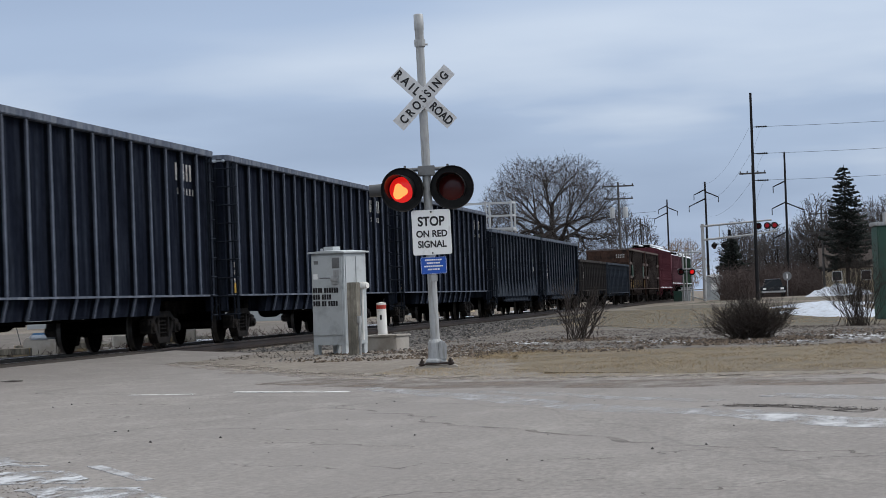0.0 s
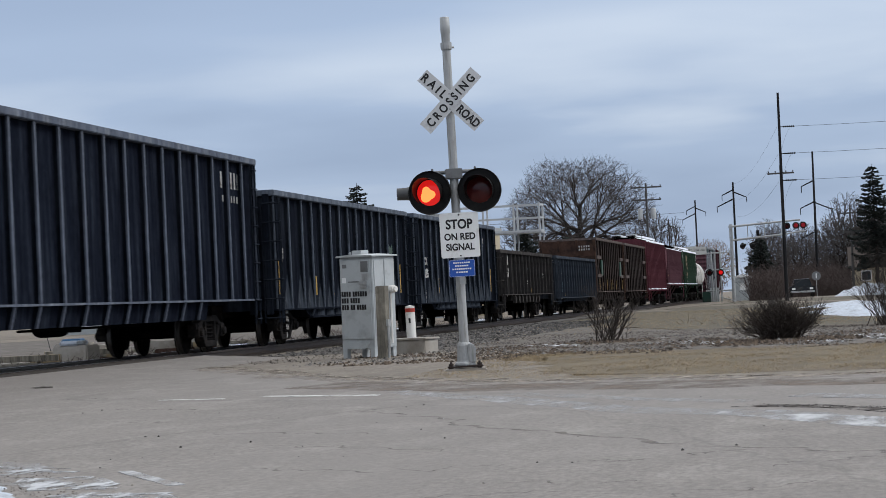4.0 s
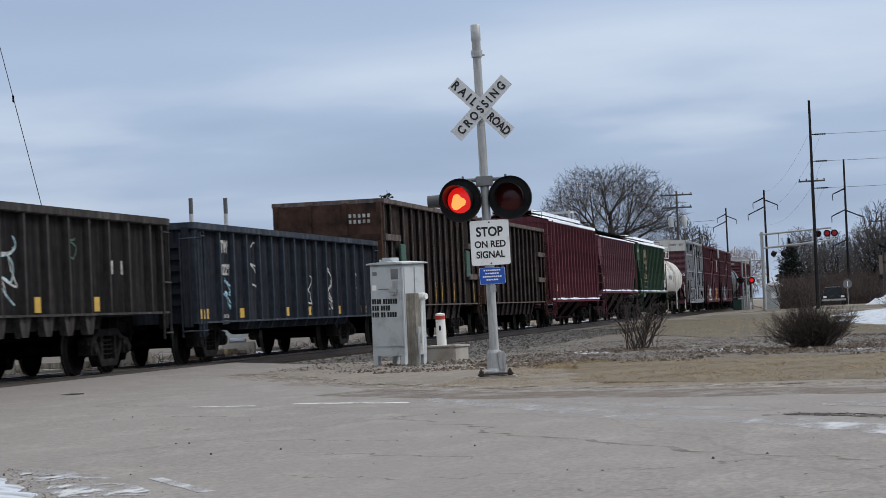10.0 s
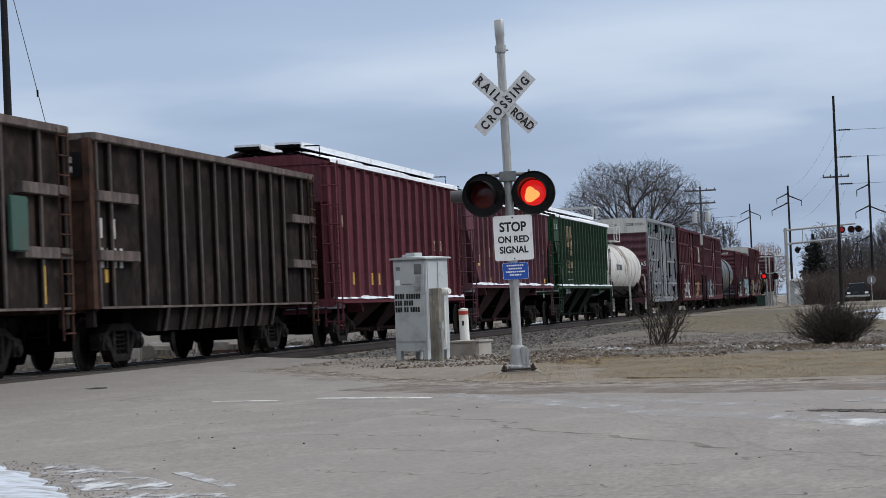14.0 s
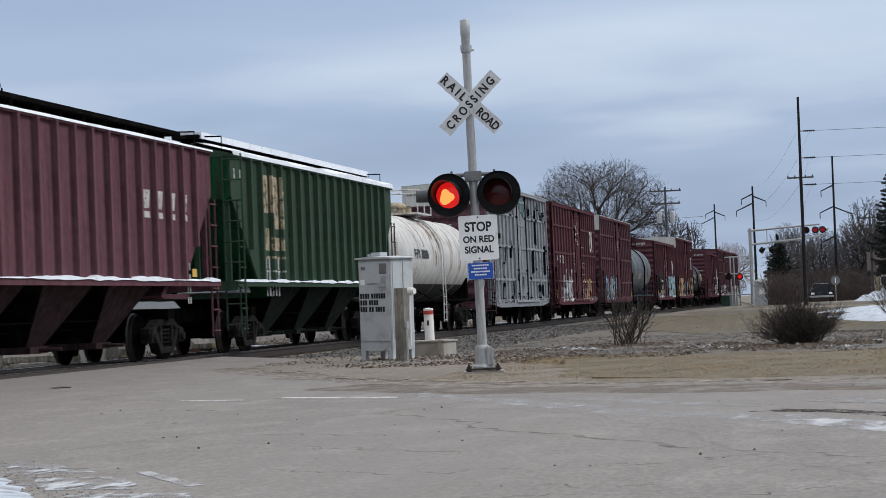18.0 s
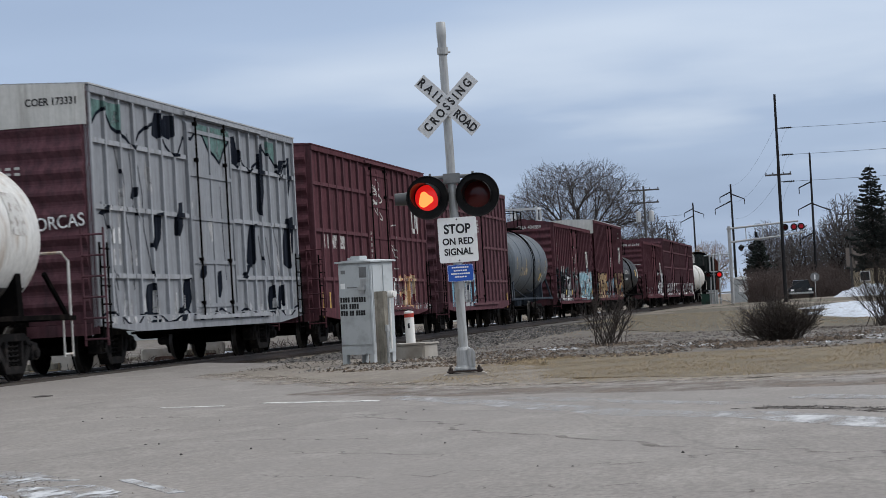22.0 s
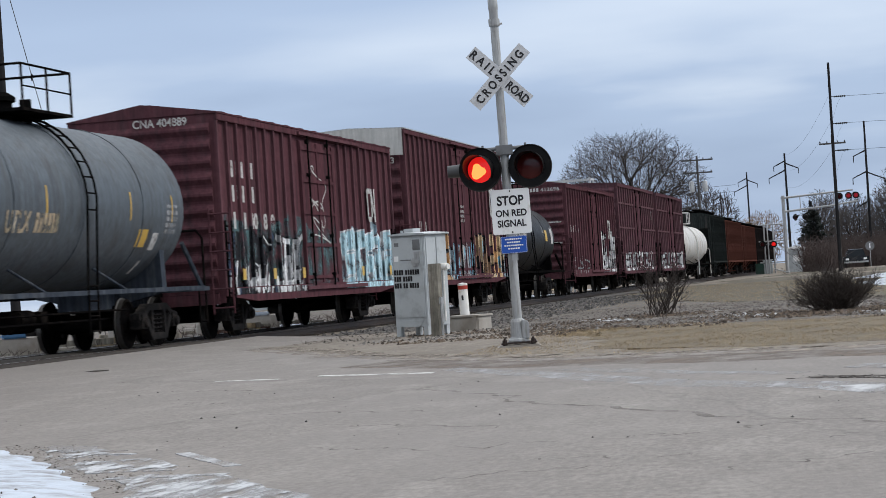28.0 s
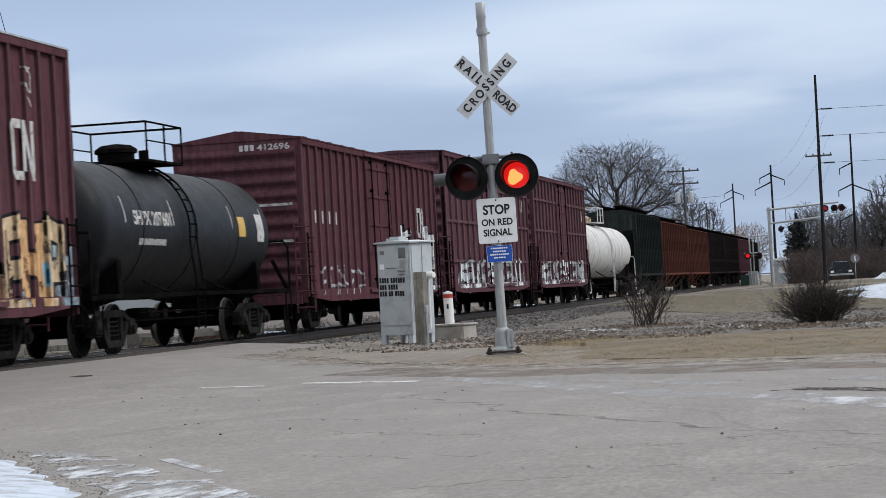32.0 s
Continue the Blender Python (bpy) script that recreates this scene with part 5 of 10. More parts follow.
def rusty_hopper(a0, a1, mat, endmat, label, seed):
    car, L, ys, top = coal_hopper(a0, a1, 4.16, 1.22, 0.78, mat, "brownrib", label, inset=2.2, ladders=False, ribwidth=0.06, finmat="brownfin", ribs=[-6.4, -4.7, -3.5, -2.46, -1.4, -0.38, 0.62, 1.6, 2.63, 3.65, 4.65, 6.2])
    # stepped ledges in the end bays
    s = Shape()
    s.box(1.42, W + 0.035, -2.0, 0.02, -0.09, 0.09)
    s = s.mesh("end_bay_ledge", "brownrib", bevel=0.01)
    for z in (1.95, 2.95):
        part("end_bay_ledge", s, car, "rusted steel ledge", at=(0, L / 2, z))
        part("end_bay_ledge", s, car, "rusted steel ledge", at=(0, -L / 2 + 1.98, z))
    pl, pr, lg = Shape(), Shape(), Shape()
    pl.box(-1.46, 1.46, 0.06, 0.16, 1.05, top - 0.12)
    pl.prism([(0.1, 1.9), (-2.0, 1.9), (-0.6, 1.0), (0.1, 1.0)], "x", -1.25, 1.25)
    pr.box(-0.06, 0.06, 0.0, 0.22, 1.05, top - 0.1)
    lg.box(-1.5, 1.5, 0.0, 0.24, -0.09, 0.09)
    pl, pr, lg = pl.mesh("end_wall", endmat), pr.mesh("end_post", endmat), lg.mesh("end_ledge", endmat)
    for sy in (-1, 1):
        turn = 0 if sy > 0 else 180
        part("end_wall", pl, car, "heavily rusted end wall", at=pose(0, sy * L / 2, 0, 0, 0, turn))
        for x in (-1.45, -0.5, 0.5, 1.45):
            part("end_post", pr, car, at=pose(x, sy * L / 2, 0, 0, 0, turn))
        for z in (1.95, 2.95):
            part("end_ledge", lg, car, at=pose(0, sy * L / 2, z, 0, 0, turn))
    end_ladder(car, L + 0.5, 0.5, 3.9, 10, "under", 1, 1.0)
    me = ladder_mesh(("ladder", 0.55, 3.95, 11, "rustend"), 0.42, 0.55, 3.95, 11, "rustend")
    part("ladder", me, car, at=(W + 0.03, L / 2 - 0.5, 0))
    if seed == 1:
        tape(car, [-6.4, -4.7, -2.46, -0.38, 0.62, 2.63, 6.2], 1.15, 1.75, w=0.05, x=W + 0.004)
    else:
        tape(car, [-L / 2 + 0.75], 1.5, 1.72, w=0.4)
        pt = Shape()
        pt.box(0.5, 1.36, -L / 2 - 0.224, -L / 2 - 0.215, 3.26, 3.68)
        part("placard", pt.mesh("placard", "tankblack"), car, "black painted placard on the end")
    bars(car, -L / 2 + 0.35, 2.25, 3, 0.34, gap=0.2)
    bars(car, -L / 2 + 0.35, 1.75, 4, 0.34, gap=0.2)
    b = Shape()
    for i in range(5):
        b.box(0.62 + i * 0.13, 0.69 + i * 0.13, -L / 2 - 0.235, -L / 2 - 0.225, 3.50, 3.60)
        b.box(0.62 + i * 0.13, 0.69 + i * 0.13, -L / 2 - 0.235, -L / 2 - 0.225, 3.34, 3.44)
    part("lettering", b.mesh("lettering", "stencil"), car, "pale stencilled marks")
    if seed == 1:
        gp = Shape()
        gp.box(W - 0.02, W + 0.05, -0.35, 0.35, 1.95, 2.8)
        gp = gp.mesh("green_panel", "greenmetal", bevel=0.02)
        for y in (-L / 2 + 2.2, L / 2 - 2.2):
            part("green_panel", gp, car, "dull green steel panel", at=(0, y, 0))
    return car, L


def covered_hopper(a0, a1, top, mat, label, nribs, snow=True, bays=3, style="cut", inset=2.3, sill_z=1.70, endmat=None, baymat=None, ribmat=None, drift=0.09):
    """Covered hopper: ribbed sides cut back at the ends, sloping bays, roof with a walkway."""
    top, sill_z = top - RAIL_Z, sill_z - RAIL_Z
    car, L = start_car("covered_hopper_car", a0, a1, label, inset)
    cut = 2.0 if style == "cut" else 0.2
    sd = Shape()
    sd.prism([(-L / 2, top), (-L / 2, top - 0.9), (-L / 2 + cut, sill_z), (L / 2 - cut, sill_z), (L / 2, top - 0.9), (L / 2, top)], "x", PANEL - 0.05, PANEL)
    sd = sd.mesh("side_sheet", mat)
    es = Shape()
    es.prism([(-0.03, top - 0.06), (-0.03, top - 0.95), (-3.3, sill_z - 0.35), (-3.45, sill_z - 0.3), (-0.12, top - 0.85), (-0.12, top - 0.06)], "x", -1.375, 1.375)
    # endmat carries painted shade under the end overhang
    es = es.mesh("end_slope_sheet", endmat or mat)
    for turn in (0, 180):
        part("side_sheet", sd, car, at=pose(0, 0, 0, 0, 0, turn))
        part("end_slope_sheet", es, car, at=pose(0, L / 2 if turn == 0 else -L / 2, 0, 0, 0, turn))
    rf = Shape()
    rf.prism([(-1.5, top), (-1.5, top - 0.06), (1.5, top - 0.06), (1.5, top), (0.75, top + 0.2), (-0.75, top + 0.2)], "y", -L / 2, L / 2)
    part("roof", rf.mesh("roof", mat, bevel=0.01), car)
    ys = [-L / 2 + cut * 0.55 + 0.25 + (L - cut * 1.1 - 0.5) * i / (nribs - 1) for i in range(nribs)]
    for i, y in enumerate(ys):
        d = L / 2 - abs(y)
        z0 = sill_z if d >= cut else max(sill_z, top - 0.9 - (top - 0.9 - sill_z) * (d / max(cut, 0.01)) + 0.1)
        rib_row(car, [y], z0, top - 0.04, ribmat or mat, width=0.09, x0=PANEL - 0.01, x1=W)
    edges = [-L / 2] + [e for y in ys for e in (y - 0.045, y + 0.045)] + [L / 2]
    SIDES[car.name] = [(a, b, sill_z, top, W if k % 2 else PANEL) for k, (a, b) in enumerate(zip(edges, edges[1:]))]
    s = Shape()
    for sx in (-1, 1):
        s.box(sx * 1.46 - 0.09, sx * 1.46 + 0.09, -L / 2 - 0.1, L / 2 + 0.1, sill_z - 0.12, sill_z)
    for sy in (-1, 1):
        s.box(-1.5, 1.5, sy * (L / 2 + 0.02) - 0.1, sy * (L / 2 + 0.02) + 0.1, sill_z - 0.2, sill_z)
        s.box(-0.9, 0.9, min(sy * (L / 2 - 2.2), sy * L / 2), max(sy * (L / 2 - 2.2), sy * L / 2), sill_z - 0.35, sill_z - 0.25)
        for x in (-1.3, 1.3, -0.6, 0.6):
            s.box(x - 0.05, x + 0.05, sy * (L / 2 - 0.15) - 0.05, sy * (L / 2 - 0.15) + 0.05, sill_z, top - 0.9)
    part("side_sill", s.mesh("side_sill", mat), car)
    span = (L - 2 * (inset + 1.15)) / bays
    for k in range(bays):
        y = -L / 2 + inset + 1.15 + span * (k + 0.5)
        b = Shape()
        b.add([(-1.4, y - span * 0.40, sill_z), (1.4, y - span * 0.40, sill_z), (1.4, y + span * 0.40, sill_z), (-1.4, y + span * 0.40, sill_z), (-0.62, y - 0.34, 0.35), (0.62, y - 0.34, 0.35), (0.62, y + 0.34, 0.35), (-0.62, y + 0.34, 0.35)],
              [(0, 1, 5, 4), (1, 2, 6, 5), (2, 3, 7, 6), (3, 0, 4, 7), (4, 5, 6, 7)])
        # cross faces in near-black steel paint in the shadow between bays
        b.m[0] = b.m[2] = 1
        b.box(-0.75, 0.75, y - 0.42, y + 0.42, 0.30, 0.42)
        b.rod((-1.1, y, 0.36), (1.15, y, 0.36), 0.035)
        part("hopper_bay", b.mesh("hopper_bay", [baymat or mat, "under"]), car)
    for sy in (-1, 1):
        b = Shape()
        b.prism([(sy * (L / 2 - 1.0), sill_z - 0.12), (sy * (L / 2 - inset - 1.2), sill_z - 0.12), (sy * (L / 2 - inset - 1.2), 0.8), (sy * (L / 2 - inset - 0.4), 0.85)], "x", -0.35, 0.35)
        part("bolster_web", b.mesh("bolster_web", "under"), car)
    w = Shape()
    for x0, x1 in ((-0.8, -0.2), (0.2, 0.8)):
        w.box(x0, x1, -L / 2 - 0.1, L / 2 + 0.1, top + 0.36, top + 0.44)
        for y in np.arange(-L / 2 + 0.3, L / 2, 1.2):
            w.box(x0 + 0.08, x1 - 0.04, y - 0.025, y + 0.025, top + 0.10, top + 0.37)
    for y in np.arange(-L / 2 + 1.2, L / 2 - 0.8, 2.4):
        w.rod((0, y, top + 0.12), (0, y, top + 0.34), 0.36, n=14)
    for sy in (-1, 1):
        y = sy * (L / 2 - 0.25)
        w.tube([(0.55, y, top + 0.12), (0.55, y, top + 0.42), (1.2, y, top + 0.40), (1.2, y, top + 0.05)], 0.018)
    part("running_board", w.mesh("running_board", "under"), car, "roof walkway over the hatches")
    if snow:
        rs = Shape()
        n = 40
        for sx in (-1, 1):
            vs = []
            for i in range(n + 1):
                y = -L / 2 + L * i / n
                hgt = drift * (0.6 + 0.8 * (0.5 + noise.noise((y * 0.9, a0, sx))))
                vs += [(sx * 1.52, y, top - 0.02), (sx * 1.50, y, top + hgt), (sx * 0.7, y, top + 0.22 + hgt), (sx * 0.3, y, top + 0.2)]
            rs.add(vs, [(4 * i + j, 4 * i + j + 1, 4 * i + j + 5, 4 * i + j + 4) for i in range(n) for j in range(3)])
        if drift > 0.05:
            for x0, x1 in ((-0.76, -0.24), (0.24, 0.76)):
                rs.box(x0 - 0.07, x1 + 0.07, -L / 2, L / 2 - 0.1, top + 0.36, top + 0.50)
        part("roof_snow", rs.mesh("roof_snow", "roofsnow", smooth=True), car, "thin snow lying on the roof")
        ss = Shape()
        vs = []
        for i in range(61):
            y = -L / 2 + L * i / 60
            hgt = max(0.0, 0.018 + 0.06 * noise.noise((y * 1.9, a1, 0.4)))
            vs += [(1.44, y, sill_z), (1.575, y, sill_z - 0.01 - hgt * 0.5), (1.56, y, sill_z + hgt + 0.004), (1.425, y, sill_z + hgt + 0.01)]
        ss.add(vs, [(4 * i + j, 4 * i + j + 1, 4 * i + j + 5, 4 * i + j + 4) for i in range(60) for j in range(3)])
        part("sill_snow", ss.mesh("sill_snow", "roofsnow", smooth=True), car, "snow along the side sill")
        es = Shape()
        es.prism([(-L / 2 + 0.1, sill_z - 0.24), (-L / 2 + 1.9, sill_z - 0.24), (-L / 2 + 1.6, sill_z - 0.08), (-L / 2 + 0.4, sill_z - 0.05)], "x", 0.1, 1.3)
        part("platform_snow", es.mesh("platform_snow", "snow", bevel=0.03), car, "snow on the end platform")
    side_ladders(car, L, 0.4, top - 1.0, 7, mat, x=W - 0.02, inset=0.12)
    end_ladder(car, L, 0.5, top, 9, mat)
    return car, L, top


def make_covered_hoppers():
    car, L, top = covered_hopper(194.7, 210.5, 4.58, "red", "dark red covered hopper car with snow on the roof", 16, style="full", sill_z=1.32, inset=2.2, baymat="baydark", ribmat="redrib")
    tape(car, [-L / 2 + 2.2, -L / 2 + 4.2, -L / 2 + 5.0, 3, 6], 1.5, 1.8, w=0.16)
    bars(car, -L / 2 + 1.2, 2.9, 2, 0.28, "tan", x=PANEL + 0.007)
    bars(car, L / 2 - 3.6, 2.5, 4, 0.3, "tan", x=PANEL + 0.007, gap=0.8)
    car, L, top = covered_hopper(212.1, 228.9, 4.38, "redfaded", "faded red covered hopper car with snow along its sill", 17, baymat="baydark", ribmat="redfadedrib", drift=0.025)
    tape(car, [-L / 2 + 1.85], 2.15, 2.5, w=0.4)
    part("lettering", fit_words("7632", 0.62, 0.2, "stencil", 0.03), car, "readable stencilled words", at=Matrix.Translation((0.85, -L / 2 - 0.005, top - 0.42)) @ Euler((radians(90), 0, 0)).to_matrix().to_4x4())
    tape(car, [-L / 2 + 4.0, L / 2 - 3.0, L / 2 - 1.4], 1.62, 1.78, w=0.3)
    bars(car, -L / 2 + 2.3, 3.0, 4, 0.3, "tan", x=PANEL + 0.007, gap=0.7)
    bars(car, -L / 2 + 2.3, 2.45, 6, 0.3, "tan", x=PANEL + 0.007, gap=0.5)
    spray(car, SIDES[car.name], [([(L / 2 - 4.6 + k * 0.8, 2.9), (L / 2 - 4.2 + k * 0.8, 2.9), (L / 2 - 4.1 + k * 0.8, 3.25), (L / 2 - 4.5 + k * 0.8, 3.25)], 0) for k in range(4)] + [([(L / 2 - 4.65 + k * 0.8, 2.72), (L / 2 - 4.15 + k * 0.8, 2.72), (L / 2 - 4.15 + k * 0.8, 2.84), (L / 2 - 4.65 + k * 0.8, 2.84)], 0) for k in range(4)], ["stencil"], "row of four pale slanted blocks with bars under them")
    bars(car, L / 2 - 1.9, 1.75, 2, 0.14, "stencil", x=PANEL + 0.007, rows_=4)
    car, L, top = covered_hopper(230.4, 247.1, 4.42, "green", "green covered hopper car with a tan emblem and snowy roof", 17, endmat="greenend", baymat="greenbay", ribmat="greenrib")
    # large plain emblem in tan blocks, with lines of marks under it
    y = -L / 2 + 2.6
    blocks = [((y + p0, q0), (y + p1, q0), (y + p1, q1), (y + p0, q1)) for p0, p1, q0, q1 in ((0.0, 0.55, 3.1, 3.95), (0.55, 1.35, 3.6, 3.95), (0.95, 1.5, 2.75, 3.62), (0.0, 0.45, 2.25, 2.75), (0.45, 1.4, 2.25, 2.55), (0.6, 1.0, 3.0, 3.3), (0.0, 1.5, 2.06, 2.12))]
    spray(car, SIDES[car.name], [(b, 0) for b in blocks], ["tan"], "large faded tan emblem")
    for r in range(3):
        bars(car, y + 0.05, 1.72 - r * 0.0 - r * 0.30 + 0.1, 5, 0.24, "g_grey", x=PANEL + 0.007)
        spray(car, SIDES[car.name], [([(y, 1.68 - r * 0.3 + 0.08), (y + 1.5, 1.68 - r * 0.3 + 0.08), (y + 1.5, 1.72 - r * 0.3 + 0.08), (y, 1.72 - r * 0.3 + 0.08)], 0)], ["stencil"], "pale painted line")
    bars(car, -L / 2 + 0.25, 3.75, 3, 0.22, "stencil", x=PANEL + 0.007)
    tape(car, [L / 2 - 2.2, L / 2 - 1.6], 1.62, 2.0, "stencil", w=0.3)


def tank_car(a0, a1, r, zc, mat, label, railmat, platform=0.0, framemat="under"):
    """Tank car: long cylinder with domed ends on a stub sill, saddle braces, ladder, top platform."""
    car, L = start_car("tank_car", a0, a1, label, 2.1, sill=False)
    zc -= RAIL_Z
    h = L / 2 - 0.75
    dome = 0.62
    prof = [(-h, 0.0)] + [(-h + dome * (1 - math.cos(u)), r * math.sin(u)) for u in np.linspace(0.12, math.pi / 2, 8)]
    prof += [(y, r) for y in np.linspace(-h + dome + 0.3, h - dome - 0.3, 5)] + [(h - dome * (1 - math.cos(u)), r * math.sin(u)) for u in np.linspace(math.pi / 2, 0.12, 8)] + [(h, 0.0)]
    sh = Shape()
    sh.turned(prof, "y", at=(0, 0, zc), n=48)
    part("tank", sh.mesh("tank", mat, smooth=True), car)
    for y in (-h * 0.55, -0.08, h * 0.5):
        wb = Shape()
        wb.turned([(y - 0.04, r - 0.01), (y - 0.04, r + 0.012), (y + 0.04, r + 0.012), (y + 0.04, r - 0.01)], "y", at=(0, 0, zc), n=48)
        part("weld_band", wb.mesh("weld_band", mat, smooth=True), car)
    f = Shape()
    for sy in (-1, 1):
        y0, y1 = sorted((sy * (L / 2 + 0.05), sy * (L / 2 - 3.6)))
        f.box(-0.3, 0.3, y0, y1, 0.74, 1.05)
        y0, y1 = sorted((sy * (L / 2 + 0.02), sy * (L / 2 - 1.3)))
        f.box(-1.45, 1.45, y0, y1, 0.98, 1.06)
        yb = sy * (L / 2 - 2.1)
        f.prism([(-1.25, 1.0), (-0.5, 0.82), (0.5, 0.82), (1.25, 1.0), (1.22, zc - r * 0.45), (0.9, zc - r * 0.76), (-0.9, zc - r * 0.76), (-1.22, zc - r * 0.45)], "y", yb - 0.12, yb + 0.12)
        for sx in (-1, 1):
            f.tube([(sx * 1.4, sy * (L / 2 - 0.3), 1.05), (sx * 1.25, sy * (L / 2 - 0.95), zc - r * 0.45)], 0.05)
    for sx in (-1, 1):
        f.box(sx * 1.42 - 0.04, sx * 1.42 + 0.04, -L / 2 + 0.3, L / 2 - 0.3, 1.0, 1.08)
        for y in (-h * 0.33, h * 0.33):
            f.tube([(sx * 1.42, y, 1.04), (sx * 0.95, y - 0.5, zc - r * 0.75)], 0.025)
    part("underframe", f.mesh("underframe", framemat), car)
    part("brake_gear", SHARED["brake_gear"], car, at=(0, 0.3, 0.62))
    for sy in (-1, 1):
        y = sy * (L / 2 - 0.12)
        for sx in (-1, 1):
            rl = Shape()
            rl.tube([(sx * 1.4, y, 1.05), (sx * 1.4, y, 2.0), (sx * 1.35, y - sy * 0.2, 2.15), (sx * 0.9, y - sy * 0.25, 2.15)], 0.028)
            part("end_handrail", rl.mesh("end_handrail", railmat), car)
        rl = Shape()
        rl.tube([(1.42, y - sy * 0.02, 0.35), (1.42, y - sy * 0.02, 1.0)], 0.02)
        rl.tube([(1.42, y - sy * 0.45, 0.35), (1.42, y - sy * 0.45, 1.0)], 0.02)
        rl.tube([(1.42, y - sy * 0.02, 0.4), (1.42, y - sy * 0.45, 0.4)], 0.02)
        part("corner_step", rl.mesh("corner_step", railmat), car)
    # ladder curving up the flank
    ld = Shape()
    y0 = platform
    for dy in (-0.22, 0.22):
        pts = [(1.46, y0 + dy, 0.35), (1.47, y0 + dy, 1.2)] + [((r + 0.09) * math.cos(u), y0 + dy, zc + (r + 0.09) * math.sin(u)) for u in np.linspace(-0.15, 1.25, 9)]
        ld.tube(pts, 0.022)
    for u in np.linspace(-0.1, 1.15, 8):
        p = ((r + 0.1) * math.cos(u), zc + (r + 0.1) * math.sin(u))
        ld.rod((p[0], y0 - 0.22, p[1]), (p[0], y0 + 0.22, p[1]), 0.015, n=6)
    for z in (0.4, 0.65, 0.9, 1.15):
        ld.rod((1.47, y0 - 0.22, z), (1.47, y0 + 0.22, z), 0.015, n=6)
    part("ladder", ld.mesh("ladder", "under" if mat != "white" else mat), car)
    # platform with rail, manway and valves on top
    tp = zc + r
    pf = Shape()
    pf.box(-0.95, 0.95, platform - 1.3, platform + 0.9, tp + 0.02, tp + 0.07)
    for x in (-0.95, 0.95):
        for y in (-1.3, -0.2, 0.9):
            pf.tube([(x, platform + y, tp + 0.02), (x, platform + y, tp + 0.78)], 0.022)
        pf.tube([(x, platform - 1.3, tp + 0.78), (x, platform + 0.9, tp + 0.78)], 0.022)
        pf.tube([(x, platform - 1.3, tp + 0.42), (x, platform + 0.9, tp + 0.42)], 0.016)
    for y in (-1.3, 0.9):
        pf.tube([(-0.95, platform + y, tp + 0.78), (0.95, platform + y, tp + 0.78)], 0.022)
    part("top_platform", pf.mesh("top_platform", railmat), car, "railed platform round the manway")
    mw = Shape()
    mw.turned([(tp - 0.1, 0.36), (tp + 0.25, 0.36), (tp + 0.27, 0.42), (tp + 0.34, 0.42), (tp + 0.42, 0.3), (tp + 0.46, 0.0)], "z", at=(0, platform - 0.35, 0), n=20)
    mw.rod((0.3, platform + 0.45, tp - 0.05), (0.3, platform + 0.45, tp + 0.35), 0.1, n=12)
    mw.rod((-0.3, platform + 0.45, tp - 0.05), (-0.3, platform + 0.45, tp + 0.3), 0.12, n=12)
    part("manway", mw.mesh("manway", "under" if mat != "white" else "tan", smooth=True), car)
    return car, L, r, zc, h


def on_tank(car, y, u, w, hgt, mat, r, zc, name="marking", label="painted marking", count=1, gap=0.35):
    """Flat marks that follow the tank's flank; u: angle up from its side."""
    sh = Shape()
    rr = r + 0.006
    for i in range(count):
        y0 = y + i * w * (1 + gap)
        k = max(4, int(hgt / 0.1))
        vs = []
        for j in range(k + 1):
            a = u + hgt / r * (j / k - 0.5)
            vs += [(rr * math.cos(a), y0, zc + rr * math.sin(a)), (rr * math.cos(a), y0 + w, zc + rr * math.sin(a))]
        sh.add(vs, [(2 * j, 2 * j + 1, 2 * j + 3, 2 * j + 2) for j in range(k)])
    part(name, sh.mesh(name, mat, fix=False), car, label)


